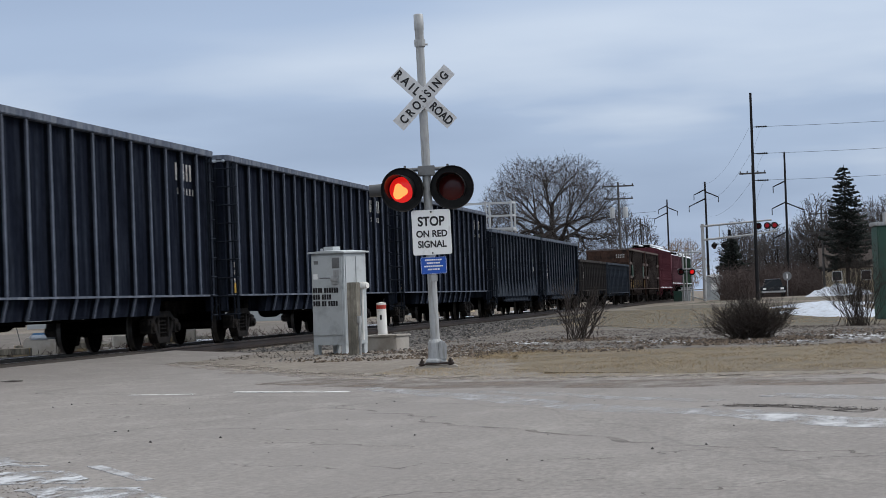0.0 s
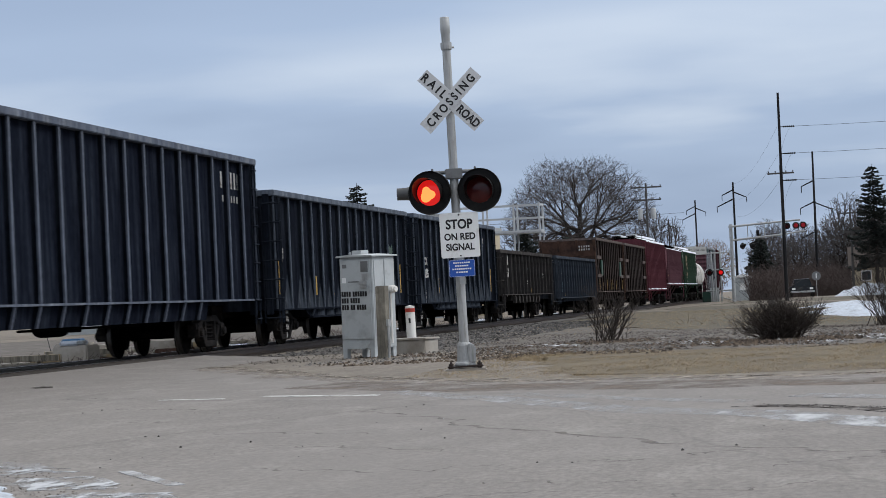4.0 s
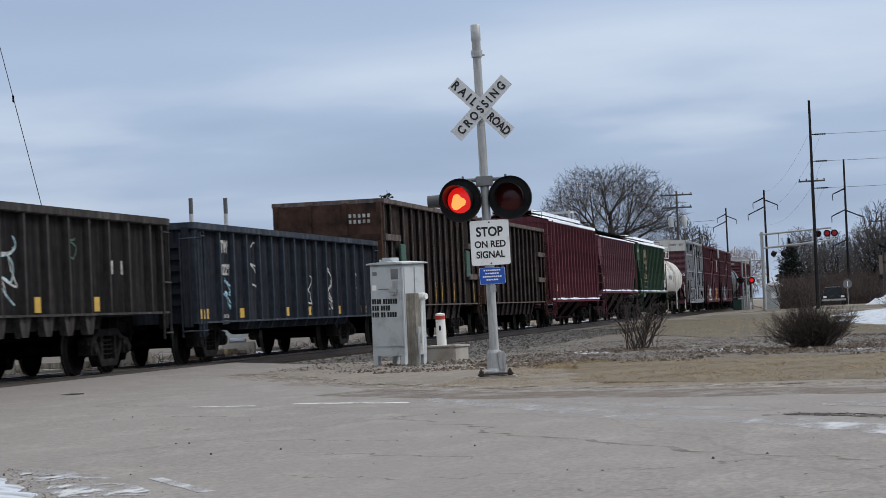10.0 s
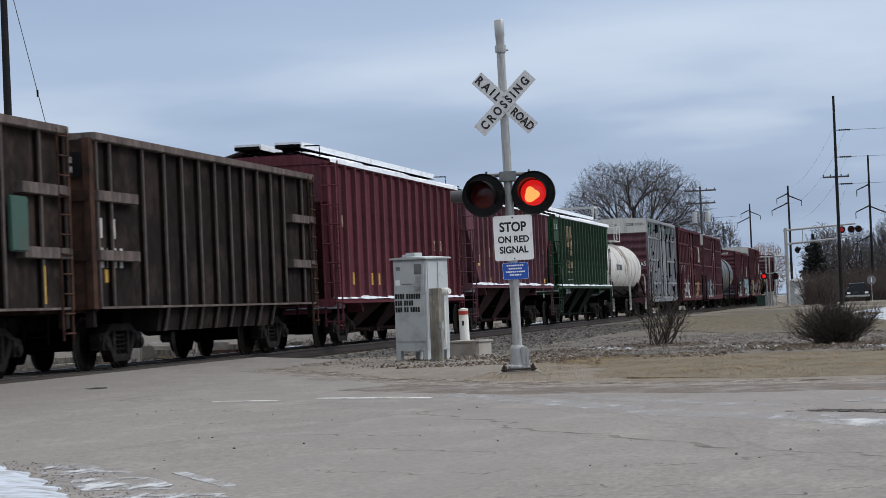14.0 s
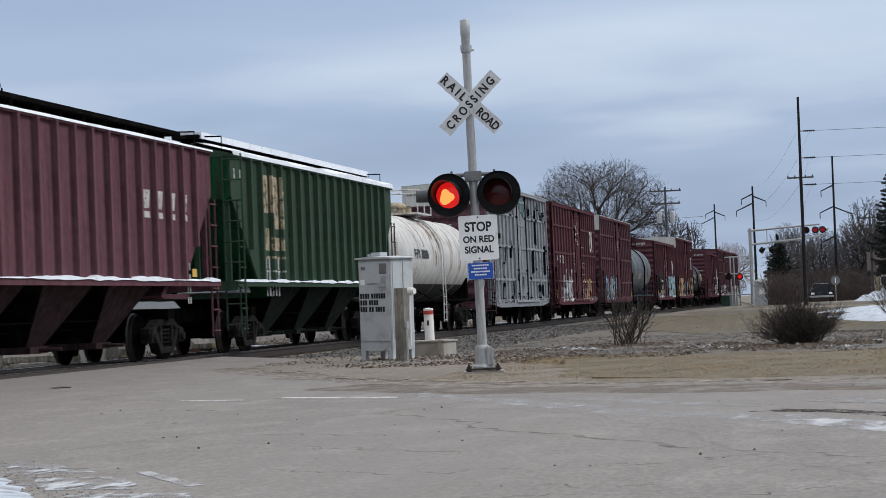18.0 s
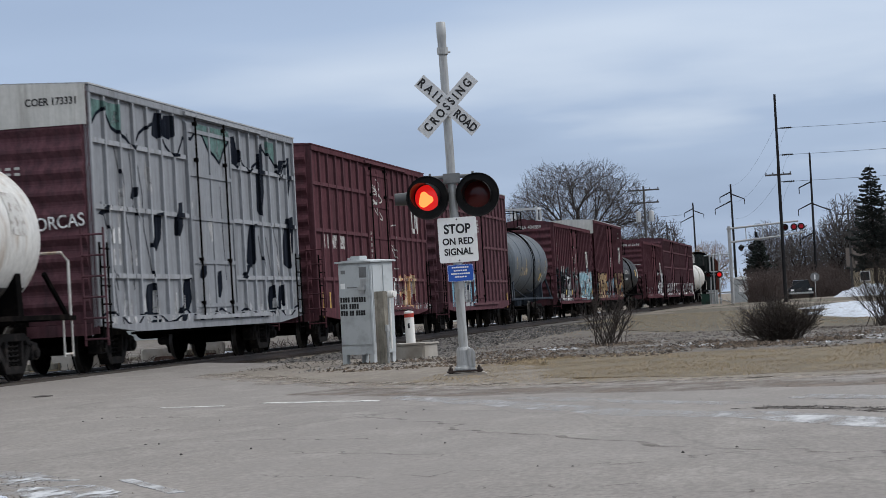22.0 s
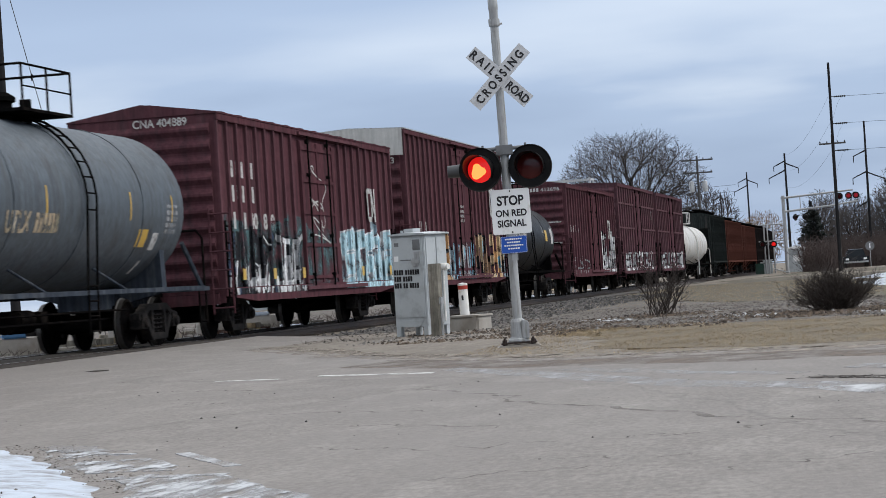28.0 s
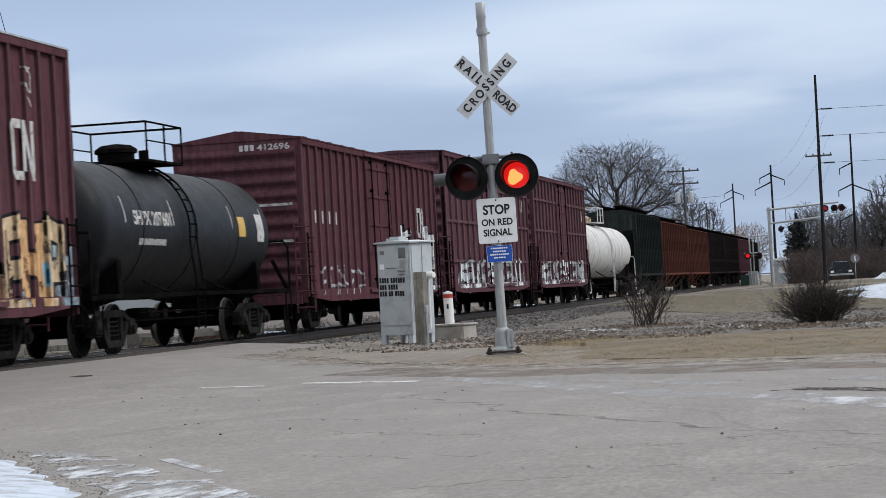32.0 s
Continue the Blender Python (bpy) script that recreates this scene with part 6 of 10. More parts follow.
def make_tank_cars():
    car, L, r, zc, h = tank_car(248.0, 262.5, 1.36, 2.55, "white", "dirty white tank car with rust stains", "white", -0.4)
    tank_words(car, "SHPX 300086", -h + 1.9, 0.05, 2.3, 0.30, "ink", r, zc)
    for y in (-h + 2.6, -h + 5.0, h - 4.6, h - 2.6):
        on_tank(car, y, 0.30, 0.05, 0.55, "lampgrey", r, zc, "reflector", "dark reflective strip")
    on_tank(car, h - 1.9, 0.28, 0.7, 0.75, "stencil", r, zc, "lettering", "block of small stencilled data")
    # lower band: the tank's underside shading painted on, mixed with grime
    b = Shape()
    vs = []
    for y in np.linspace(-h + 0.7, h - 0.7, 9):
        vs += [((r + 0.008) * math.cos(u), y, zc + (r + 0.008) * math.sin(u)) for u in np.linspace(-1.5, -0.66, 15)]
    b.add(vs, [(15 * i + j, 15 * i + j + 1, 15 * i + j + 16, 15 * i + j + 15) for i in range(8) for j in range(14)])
    part("lower_band", b.mesh("lower_band", "grimeband", fix=False, smooth=True), car, "dark lower band of painted shade and grime")
    rnd = random.Random(15)
    for k in range(22):
        w = rnd.uniform(0.05, 0.16)
        y0 = rnd.choice((-1.1, -0.75, -0.45, -0.1, -2.8, 1.9)) + rnd.gauss(0, 0.16)
        hgt = rnd.uniform(0.5, 1.7)
        on_tank(car, y0, 0.95 - hgt / r / 2, w, hgt, "m_rust", r, zc, "rust_stain", "brown rust stain running down the tank")
    car, L, r, zc, h = tank_car(315.3, 328.3, 1.46, 2.72, "grey", "weathered grey tank car with yellow marks", "under", 0.0, framemat="bluerib")
    tank_words(car, "UTLX", -h + 2.3, -0.27, 1.0, 0.36, "tan", r, zc)
    on_tank(car, -h + 3.5, -0.27, 0.13, 0.32, "tan", r, zc, "lettering", "yellowed stencilled marks", 6)
    on_tank(car, h - 3.0, -0.42, 0.5, 0.34, "yellow", r, zc, "placard", "yellow placard")
    on_tank(car, h - 2.2, -0.46, 0.28, 0.34, "stencil", r, zc, "placard", "small white placard")
    on_tank(car, h - 2.3, -0.85, 0.14, 0.34, "stencil", r, zc, "placard", "narrow white placard")
    on_tank(car, h - 1.6, 0.0, 0.6, 0.06, "m_pale", r, zc, "lettering", "row of small stencilled data")
    for u in (-0.08, -0.16, -0.24, -0.32):
        on_tank(car, h - 1.6, u, 0.6, 0.08, "m_pale", r, zc, "lettering", "row of small stencilled data")
    for y in (-h + 1.3, -h + 3.9, h - 3.6, h - 1.3):
        on_tank(car, y, -0.03, 0.06, 0.5, "yellow", r, zc, "reflector", "yellow reflective strip")
    car, L, r, zc, h = tank_car(362.9, 376.2, 1.30, 2.44, "tankblack", "black tank car with white stencilled marks", "under", -0.5)
    tank_words(car, "SHPX 207601", -h + 2.1, 0.14, 2.2, 0.28, "stencil", r, zc)
    on_tank(car, -h + 2.4, -0.2, 0.1, 0.12, "stencil", r, zc, "lettering", "small white marks", 12)
    on_tank(car, h - 3.0, 0.1, 0.6, 0.42, "yellow", r, zc, "placard", "yellow and white placard")
    on_tank(car, h - 1.5, 0.1, 0.55, 0.6, "stencil", r, zc, "lettering", "block of small stencilled data")
    for y in (-h + 1.6, -h + 4.4, h - 3.4, h - 1.0):
        on_tank(car, y, 0.25, 0.05, 0.5, "stencil", r, zc, "reflector", "white reflective strip")
    tank_car(429.0, 449.0, 1.36, 2.55, "white", "pale grey-white tank car", "white", -0.4)


def box_car(a0, a1, top, mat, label, style="posts", sill=0.88, door=(-1.5, 1.6), gable=0.15, endmat=None, endtop=None, ribs=(7, 6), own=False, rail_zs=(1.75, 3.0, 4.2), inset=2.2, ribmat=None):
    """Box car: outside posts, plug door with rods, corrugated ends, roof."""
    top, sill = top - RAIL_Z, sill - RAIL_Z
    endmat = endmat or mat
    car, L = start_car("box_car", a0, a1, label, inset)
    px = 1.485
    for sx in (-1, 1):
        def span(a, b):
            return min(sx * a, sx * b), max(sx * a, sx * b)
        sh = Shape()
        sh.box(*span(px, px - 0.05), -L / 2, L / 2, sill + 0.12, top)
        part("side_wall", sh.mesh("side_wall", mat), car)
        sh = Shape()
        sh.box(*span(px + 0.001, W + 0.01), -L / 2, L / 2, top - 0.14, top)
        part("top_chord", sh.mesh("top_chord", mat, bevel=0.01), car)
        # deeper sill under the door
        sh = Shape()
        sh.prism([(-L / 2, sill + 0.3), (-L / 2, sill + 0.14), (-L / 2 + 2.2, sill), (L / 2 - 2.2, sill), (L / 2, sill + 0.14), (L / 2, sill + 0.3)], "x", *span(px + 0.001, W + 0.012))
        part("side_sill", sh.mesh("side_sill", mat), car)
        for y in (-L / 2 + 0.05, L / 2 - 0.05):
            sh = Shape()
            sh.box(*span(px + 0.001, W), y - 0.05, y + 0.05, sill + 0.301, top - 0.141)
            part("corner_post", sh.mesh("corner_post", ribmat or mat), car)
    sh = Shape()
    sh.box(-px + 0.05, px - 0.05, -L / 2 + 0.1, L / 2 - 0.1, sill + 0.12, sill + 0.2)
    part("floor", sh.mesh("floor", "under"), car)
    rf = Shape()
    rf.prism([(-W - 0.02, top), (W + 0.02, top), (W + 0.02, top + 0.03), (0, top + gable + 0.03), (-W - 0.02, top + 0.03)], "y", -L / 2 - 0.03, L / 2 + 0.03)
    e = W - 0.02 if gable > 0.2 else W - 0.3
    for y in np.arange(-L / 2 + 0.6, L / 2 - 0.3, 1.22):
        rf.prism([(-e, top + 0.02), (e, top + 0.02), (e, top + 0.055), (0, top + gable + 0.06), (-e, top + 0.055)], "y", y - 0.12, y + 0.12)
    part("roof", rf.mesh("roof", "galv" if endtop else mat), car)
    d0, d1 = door
    n0, n1 = ribs
    left = [-L / 2 + (d0 + L / 2) * (i + 1) / (n0 + 1) for i in range(n0)]
    right = [d1 + (L / 2 - d1) * (i + 1) / (n1 + 1) for i in range(n1)]
    z0, z1 = sill + 0.28, top - 0.13
    ribmat = ribmat or mat
    # side surfaces: y range, z range, distance from the centre line
    side = [(-L / 2 + 0.02, L / 2 - 0.02, sill + 0.15, z0, W + 0.012), (d0, d1, z0 + 0.02, top - 0.22, W - 0.015)]
    rz = sorted(rail_zs) if style == "grid" else []
    for y in left + right:
        side.append((y - 0.045, y + 0.045, z0, z1, W))
    for row, lo, hi in ((left, -L / 2 + 0.1, d0), (right, d1, L / 2 - 0.1)):
        edges = [lo] + [e for y in row for e in (y - 0.045, y + 0.045)] + [hi]
        for ya, yb in zip(edges[::2], edges[1::2]):
            zz = z0
            for z in rz:
                side += [(ya, yb, zz, z - 0.045, px), (ya, yb, z - 0.045, z + 0.045, W - 0.012)]
                zz = z + 0.045
            side.append((ya, yb, zz, z1, px))
    rib_row(car, left + right, z0, z1, ribmat, width=0.09, x0=px - 0.01, x1=W, name="side_post")
    if style == "grid":
        for y0, y1 in ((-L / 2 + 0.1, d0 - 0.05), (d1 + 0.05, L / 2 - 0.1)):
            for z in rail_zs:
                g = Shape()
                g.box(px - 0.01, W - 0.012, y0, y1, z - 0.045, z + 0.045)
                part("side_rail", g.mesh("side_rail", ribmat), car)
    # door leaf, frame, bars and lock rods
    dr = Shape()
    dr.box(px - 0.02, W - 0.015, d0, d1, sill + 0.3, top - 0.22)
    door_ob = part("door", dr.mesh("door", mat, bevel=0.01), car, "closed sliding plug door")
    df = Shape()
    for z in np.linspace(sill + 0.45, top - 0.4, 5):
        df.box(W - 0.02, W + 0.012, d0 + 0.08, d1 - 0.08, z - 0.04, z + 0.04)
    for y in (d0 + 0.05, d1 - 0.05, (d0 + d1) / 2):
        df.box(W - 0.02, W + 0.014, y - 0.05, y + 0.05, sill + 0.32, top - 0.26)
    part("door_frame", df.mesh("door_frame", mat), door_ob)
    for y in (d0 + 0.55, d1 - 0.6):
        rd = Shape()
        rd.rod((W + 0.045, y, sill + 0.2), (W + 0.045, y, top - 0.1), 0.022, n=8)
        for z in (sill + 0.5, sill + 1.4, top - 1.0, top - 0.25):
            rd.box(W - 0.01, W + 0.07, y - 0.05, y + 0.05, z - 0.04, z + 0.04)
        part("lock_rod", rd.mesh("lock_rod", "under"), door_ob)
    tr = Shape()
    tr.box(W - 0.02, W + 0.07, d0 - 0.2, d1 + 2.6 if d1 + 2.6 < L / 2 else L / 2 - 0.1, sill + 0.17, sill + 0.25)
    part("door_track", tr.mesh("door_track", ribmat), car)
    tr = Shape()
    tr.box(W - 0.02, W + 0.06, d0 - 0.2, d1 + 2.6 if d1 + 2.6 < L / 2 else L / 2 - 0.1, top - 0.12, top - 0.05)
    part("door_track", tr.mesh("door_track", ribmat), car)
    # corrugated ends
    for sy in (-1, 1):
        e = Shape()
        y = sy * L / 2
        ny = 10
        prof = [(y, sill + 0.2)]
        hz = (top - sill - 0.5) / ny
        for k in range(ny):
            zb = sill + 0.35 + k * hz
            prof += [(y + sy * 0.01, zb), (y + sy * 0.02, zb + hz * 0.15), (y + sy * 0.10, zb + hz * 0.45), (y + sy * 0.10, zb + hz * 0.6), (y + sy * 0.02, zb + hz * 0.9)]
        prof += [(y, top), (y - sy * 0.05, top), (y - sy * 0.05, sill + 0.2)]
        e.prism(prof, "x", -1.40, 1.40)
        g = Shape()
        g.prism([(-W, top), (W, top), (0, top + gable)], "y", y - sy * 0.06, y + sy * 0.0)
        part("gable", g.mesh("gable", endmat), car)
        for x in (-1.46, 1.46):
            g = Shape()
            g.box(x - 0.06, x + 0.06, min(y, y - sy * 0.05), max(y, y - sy * 0.05), sill, top)
            part("end_corner", g.mesh("end_corner", endmat), car)
        g = Shape()
        g.box(-1.4, 1.4, y - 0.08, y + 0.08, sill - 0.02, sill + 0.195)
        part("end_sill", g.mesh("end_sill", endmat), car)
        part("end_wall", e.mesh("end_wall", endmat, smooth=False), car, "corrugated steel end wall")
        if endtop:
            t = Shape()
            y0, y1 = sorted((y + sy * 0.105, y + sy * 0.125))
            t.prism([(-1.52, top - 0.72), (1.52, top - 0.72), (1.52, top), (0, top + gable), (-1.52, top)], "y", y0, y1)
            part("end_top_panel", t.mesh("end_top_panel", endtop), car, "white panel at the top of the end")
    side_ladders(car, L, 0.45, 2.35, 6, "under", x=W + 0.03)
    end_ladder(car, L + 0.25, 0.5, 2.6, 6, endmat, -1, 0.9)
    end_ladder(car, L + 0.25, 0.5, 2.6, 6, endmat, 1, 0.9)
    SIDES[car.name] = side
    return car, L, top, sill


def monogram(car, y, z, h, x=W + 0.004):
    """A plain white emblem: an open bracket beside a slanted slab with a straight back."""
    w, t = h * 1.05, h * 0.15
    sh = Shape()
    sh.prism([(y + 0.04, z + t * 0.7), (y + t, z), (y + w * 0.48, z), (y + w * 0.48, z + t), (y + t, z + t), (y + t, z + h - t), (y + w * 0.42, z + h - t), (y + w * 0.42, z + h), (y + t * 0.6, z + h), (y, z + h - t * 0.6)], "x", x - 0.006, x)
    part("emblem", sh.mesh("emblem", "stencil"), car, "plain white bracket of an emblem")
    sh = Shape()
    sh.prism([(y + w * 0.48, z + h), (y + w * 0.60, z + h), (y + w * 0.84, z + h * 0.30), (y + w * 0.84, z + h), (y + w * 0.96, z + h), (y + w * 0.96, z), (y + w * 0.84, z), (y + w * 0.60, z + h * 0.62), (y + w * 0.60, z + t), (y + w * 0.48, z + t)], "x", x - 0.006, x)
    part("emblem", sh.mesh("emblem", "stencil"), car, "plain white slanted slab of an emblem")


def clip_poly(poly, axis, lim, keep_above):
    out = []
    n = len(poly)
    for i in range(n):
        p, q = poly[i], poly[(i + 1) % n]
        a, b = p[axis] - lim, q[axis] - lim
        if not keep_above:
            a, b = -a, -b
        if a >= 0:
            out.append(p)
        if a * b < 0:
            f = a / (a - b)
            out.append((p[0] + (q[0] - p[0]) * f, p[1] + (q[1] - p[1]) * f))
    return out


def spray(car, side, polys, mats, label, layer=0):
    """Sprayed paint that follows posts, rails, door and panels. polys: (corners, index of paint)."""
    sh = Shape()
    for k, (poly, mi) in enumerate(polys):
        ys, zs = [p[0] for p in poly], [p[1] for p in poly]
        off = 0.003 + 0.0012 * layer + 0.0006 * mi
        for y0, y1, z0, z1, x in side:
            if y1 <= min(ys) or y0 >= max(ys) or z1 <= min(zs) or z0 >= max(zs):
                continue
            c = poly
            for axis, lim, above in ((0, y0, True), (0, y1, False), (1, z0, True), (1, z1, False)):
                if c:
                    c = clip_poly(c, axis, lim, above)
            if len(c) >= 3:
                sh.add([(x + off, p[0], p[1]) for p in c], [tuple(range(len(c)))], mi)
                lo = [p[1] for p in c if abs(p[0] - y0) < 1e-4]
                if len(lo) >= 2 and y1 - y0 < 0.2 and x > 1.5:
                    za, zb, yy = min(lo), max(lo), y0 - off
                    sh.add([(1.486, yy, za), (x + off, yy, za), (x + off, yy, zb), (1.486, yy, zb)], [(0, 1, 2, 3)], mi)
    if sh.v:
        tagged(part("graffiti", sh.mesh("graffiti", mats, fix=False), car), label, kind="stuff")


def strip(p, q, w):
    d = Vector((q[0] - p[0], q[1] - p[1]))
    if d.length < 1e-4:
        d = Vector((0.01, 0))
    d.normalize()
    n = Vector((-d.y, d.x)) * w / 2
    e = d * w * 0.35
    return [(p[0] - n.x - e.x, p[1] - n.y - e.y), (q[0] - n.x + e.x, q[1] - n.y + e.y), (q[0] + n.x + e.x, q[1] + n.y + e.y), (p[0] + n.x - e.x, p[1] + n.y - e.y)]


def block_letters(y0, y1, z0, z1, n, seed, fills, line=0.07, fat=0.34, lean=0.0, wild=0.1):
    """Fat abstract letter shapes. fills: paint indices; index 0 is the outline."""
    rnd = random.Random(seed)
    out, body = [], []
    w = (y1 - y0) / n
    h = z1 - z0
    for i in range(n):
        a = y0 + i * w + w * 0.14
        b = a + w * 0.74
        def pt(u, v):
            return (a + (b - a) * u + lean * v * h + rnd.uniform(-wild, wild) * w, z0 + h * v + rnd.uniform(-wild, wild) * h * 0.5)
        forms = [[((0, 0), (0, 1)), ((0, 1), (1, 0.9)), ((1, 0.9), (0.9, 0.5)), ((0.9, 0.5), (0, 0.45))],
                 [((1, 0.95), (0, 0.9)), ((0, 0.9), (0.1, 0.5)), ((0.1, 0.5), (1, 0.45)), ((1, 0.45), (0.9, 0)), ((0.9, 0), (0, 0.05))],
                 [((0, 0), (0, 1)), ((0, 1), (1, 1)), ((0, 0.5), (0.8, 0.5)), ((0, 0), (1, 0))],
                 [((0, 0), (0.4, 1)), ((0.4, 1), (1, 0)), ((0.3, 0.35), (0.8, 0.35))],
                 [((0, 0), (0, 1)), ((1, 0), (1, 1)), ((0, 0.55), (1, 0.5))],
                 [((0.5, 0), (0.5, 1)), ((0, 1), (1, 0.95))],
                 [((0, 1), (0, 0.1)), ((0, 0.1), (1, 0.1)), ((1, 0.1), (1, 1))]]
        f = forms[rnd.randrange(len(forms))]
        pick = fills[rnd.randrange(len(fills))]
        for (p, q) in f:
            P, Q = pt(*p), pt(*q)
            t = w * fat * rnd.uniform(0.85, 1.15)
            out.append((strip(P, Q, t + 2 * line), 0))
            body.append((strip(P, Q, t), pick))
            if rnd.random() < 0.35:
                body.append((strip((P[0] + t * 0.2, P[1]), (Q[0] + t * 0.2, Q[1]), t * 0.25), fills[rnd.randrange(len(fills))]))
    return out + body


def shards(y0, y1, z0, z1, n, seed, wide, tall, mi):
    rnd = random.Random(seed)
    out = []
    for i in range(n):
        y, z = rnd.uniform(y0, y1), rnd.uniform(z0, z1)
        w, h, s = wide * rnd.uniform(0.3, 1.0), tall * rnd.uniform(0.25, 1.0), rnd.uniform(-0.5, 0.5) * wide
        out.append(([(y - w * 0.1, z), (y + w * 0.4, z + h * 0.1), (y + w * 0.5 + s, z + h), (y - w * 0.3 + s, z + h * rnd.uniform(0.6, 0.95))], mi))
    return out


def cloud(y0, y1, z0, z1, seed, mi=0):
    """A low row of overlapping rounded puffs."""
    rnd = random.Random(seed)
    out = []
    y = y0
    while y < y1:
        w = rnd.uniform(0.5, 1.0)
        zt = z1 - rnd.random() * (z1 - z0) * 0.35
        out.append(([(y, z0), (y + w, z0), (y + w, zt - 0.25), (y + w * 0.75, zt), (y + w * 0.25, zt + 0.05), (y, zt - 0.2)], mi))
        y += w
    return out


def end_text(car, L, text, size, x, z, mat="ink"):
    me = lettering(text, size, mat, 0.002)
    part("lettering", me, car, "readable stencilled words", at=Matrix.Translation((x, -L / 2 - 0.13, z)) @ Euler((radians(90), 0, 0)).to_matrix().to_4x4())


def end_words(car, L, text, x, z, w, h, mat="stencil", out=0.132):
    part("lettering", fit_words(text, w, h, mat, 0.02), car, "readable stencilled words", at=Matrix.Translation((x, -L / 2 - out, z)) @ Euler((radians(90), 0, 0)).to_matrix().to_4x4())


def make_box_cars():
    # white-sprayed excess height car
    car, L, top, sill = box_car(263.5, 278.8, 5.33, "silver", "tall boxcar covered in silver and black graffiti", "grid", 0.86, (-1.6, 1.75), 0.08, "boxdark", "endpanel", (6, 6), ribmat="silverrib")
    end_text(car, L, "EXCESS HEIGHT CAR", 0.135, -0.72, top - 0.3)
    end_words(car, L, "COER 173331", 0.88, top - 0.28, 0.95, 0.14, "ink")
    bars(car, -L / 2 + 0.8, 2.35, 4, 0.3, "g_white", x=1.494)
    bars(car, -L / 2 + 0.8, 1.95, 6, 0.3, "g_grey", x=1.491)
    side = SIDES[car.name]
    mats = ["hopperblack", "g_grey", "g_white", "g_teal"]
    rnd = random.Random(27)
    gaps, teal, lines = [], [], []
    # dark gaps between the pale letter shapes: place, width, low and high edge, lean
    for y, w, z0, z1, lean in ((-3.68, 0.45, 4.46, 5.0, 0.0), (-3.0, 0.62, 4.5, 5.0, -0.1), (-4.15, 0.5, 2.24, 3.02, 0.12), (-2.5, 0.45, 2.52, 3.27, 0.0), (-5.3, 0.2, 3.2, 3.45, 0.05), (-4.55, 0.42, 0.93, 1.63, -0.15), (-2.1, 0.4, 1.06, 1.74, -0.1),
                               (3.0, 0.55, 1.98, 2.99, 0.1), (2.4, 0.45, 1.72, 2.05, 0.3), (4.15, 0.5, 3.11, 4.89, 0.0), (2.15, 0.4, 4.16, 4.9, -0.3), (4.75, 0.35, 0.9, 1.58, -0.1), (6.3, 0.8, 1.98, 3.26, 0.15), (5.6, 0.3, 0.9, 1.6, 0.0),
                               (-4.9, 0.9, 0.74, 0.92, 0.1), (-2.9, 0.5, 0.74, 1.2, 0.3), (5.9, 0.5, 4.2, 4.6, 0.3), (6.9, 0.35, 3.7, 4.7, 0.0), (-7.2, 0.35, 2.85, 3.05, 0.2), (0.2, 0.3, 1.3, 1.9, 0.0), (-1.0, 0.35, 1.7, 2.0, 0.0)):
        y, w, h = y - 0.25 * w, w * 1.5, z1 - z0
        gaps.append(([(y, z0 + 0.1 * h), (y + 0.55 * w, z0), (y + w, z0 + 0.35 * h), (y + w + lean, z1), (y + 0.35 * w + lean, z1 - 0.06 * h), (y + 0.1 * w + lean, z0 + 0.6 * h)], 0))
    # grey drips under the letters
    for k in range(26):
        y, w = -L / 2 + 0.3 + k * 0.57 + rnd.uniform(-0.2, 0.2), rnd.uniform(0.1, 0.3)
        gaps.append(([(y, 0.76), (y + w, 0.76), (y + w * 0.8, rnd.uniform(0.95, 1.6)), (y + w * 0.1, rnd.uniform(0.9, 1.3))], 1))
    top_line = [(-L / 2 + 0.1 + k * 0.42, 4.5 + 0.25 * math.sin(k * 0.9) + rnd.uniform(-0.14, 0.14)) for k in range(36)]
    for p, q in zip(top_line, top_line[1:]):
        lines.append((strip(p, q, 0.07), 0))
        if -L / 2 < p[0] < -6.2 or -0.9 < p[0] < 1.3 or 4.8 < p[0] < 5.6:
            teal.append(([p, q, (q[0], 4.95), (p[0], 4.95)], 3))
    low_line = [(-L / 2 + 0.1 + k * 0.5, 0.95 + 0.14 * math.sin(k * 1.3) + rnd.uniform(-0.06, 0.06)) for k in range(31)]
    lines += [(strip(p, q, 0.05), 0) for p, q in zip(low_line, low_line[1:])]
    spray(car, side, teal, mats, "teal sprayed shapes along the top")
    spray(car, side, gaps, mats, "black gaps between silver graffiti letters", 1)
    spray(car, side, lines + shards(-L / 2, L / 2, 0.8, 3.4, 9, 8, 0.4, 0.9, 1), mats, "black outlines and pale shards of graffiti", 2)
    cracks = []
    rnd = random.Random(21)
    for k in range(9):
        p = (rnd.uniform(-L / 2 + 0.5, L / 2 - 0.5), rnd.uniform(2.2, 4.6))
        for s in range(4):
            q = (p[0] + rnd.uniform(-0.1, 0.35), p[1] - rnd.uniform(0.25, 0.8))
            cracks.append((strip(p, q, 0.035), 0))
            p = q
    spray(car, side, cracks, mats, "thin black graffiti lines", 3)
    part("graffiti", fit_words("ORCAS", 0.92, 0.24, "g_white", 0.01), car, "white sprayed word on the end wall", at=Matrix.Translation((0.93, -L / 2 - 0.109, 2.74)) @ Euler((radians(90), radians(-4), 0)).to_matrix().to_4x4())
    b = Shape()
    for rr in range(2):
        for i in range(5):
            b.box(-0.55 + i * 0.17, -0.45 + i * 0.17, -L / 2 - 0.112, -L / 2 - 0.106, 3.72 - rr * 0.1, 3.77 - rr * 0.1)
    part("lettering", b.mesh("lettering", "stencil"), car, "small white stencilled marks")
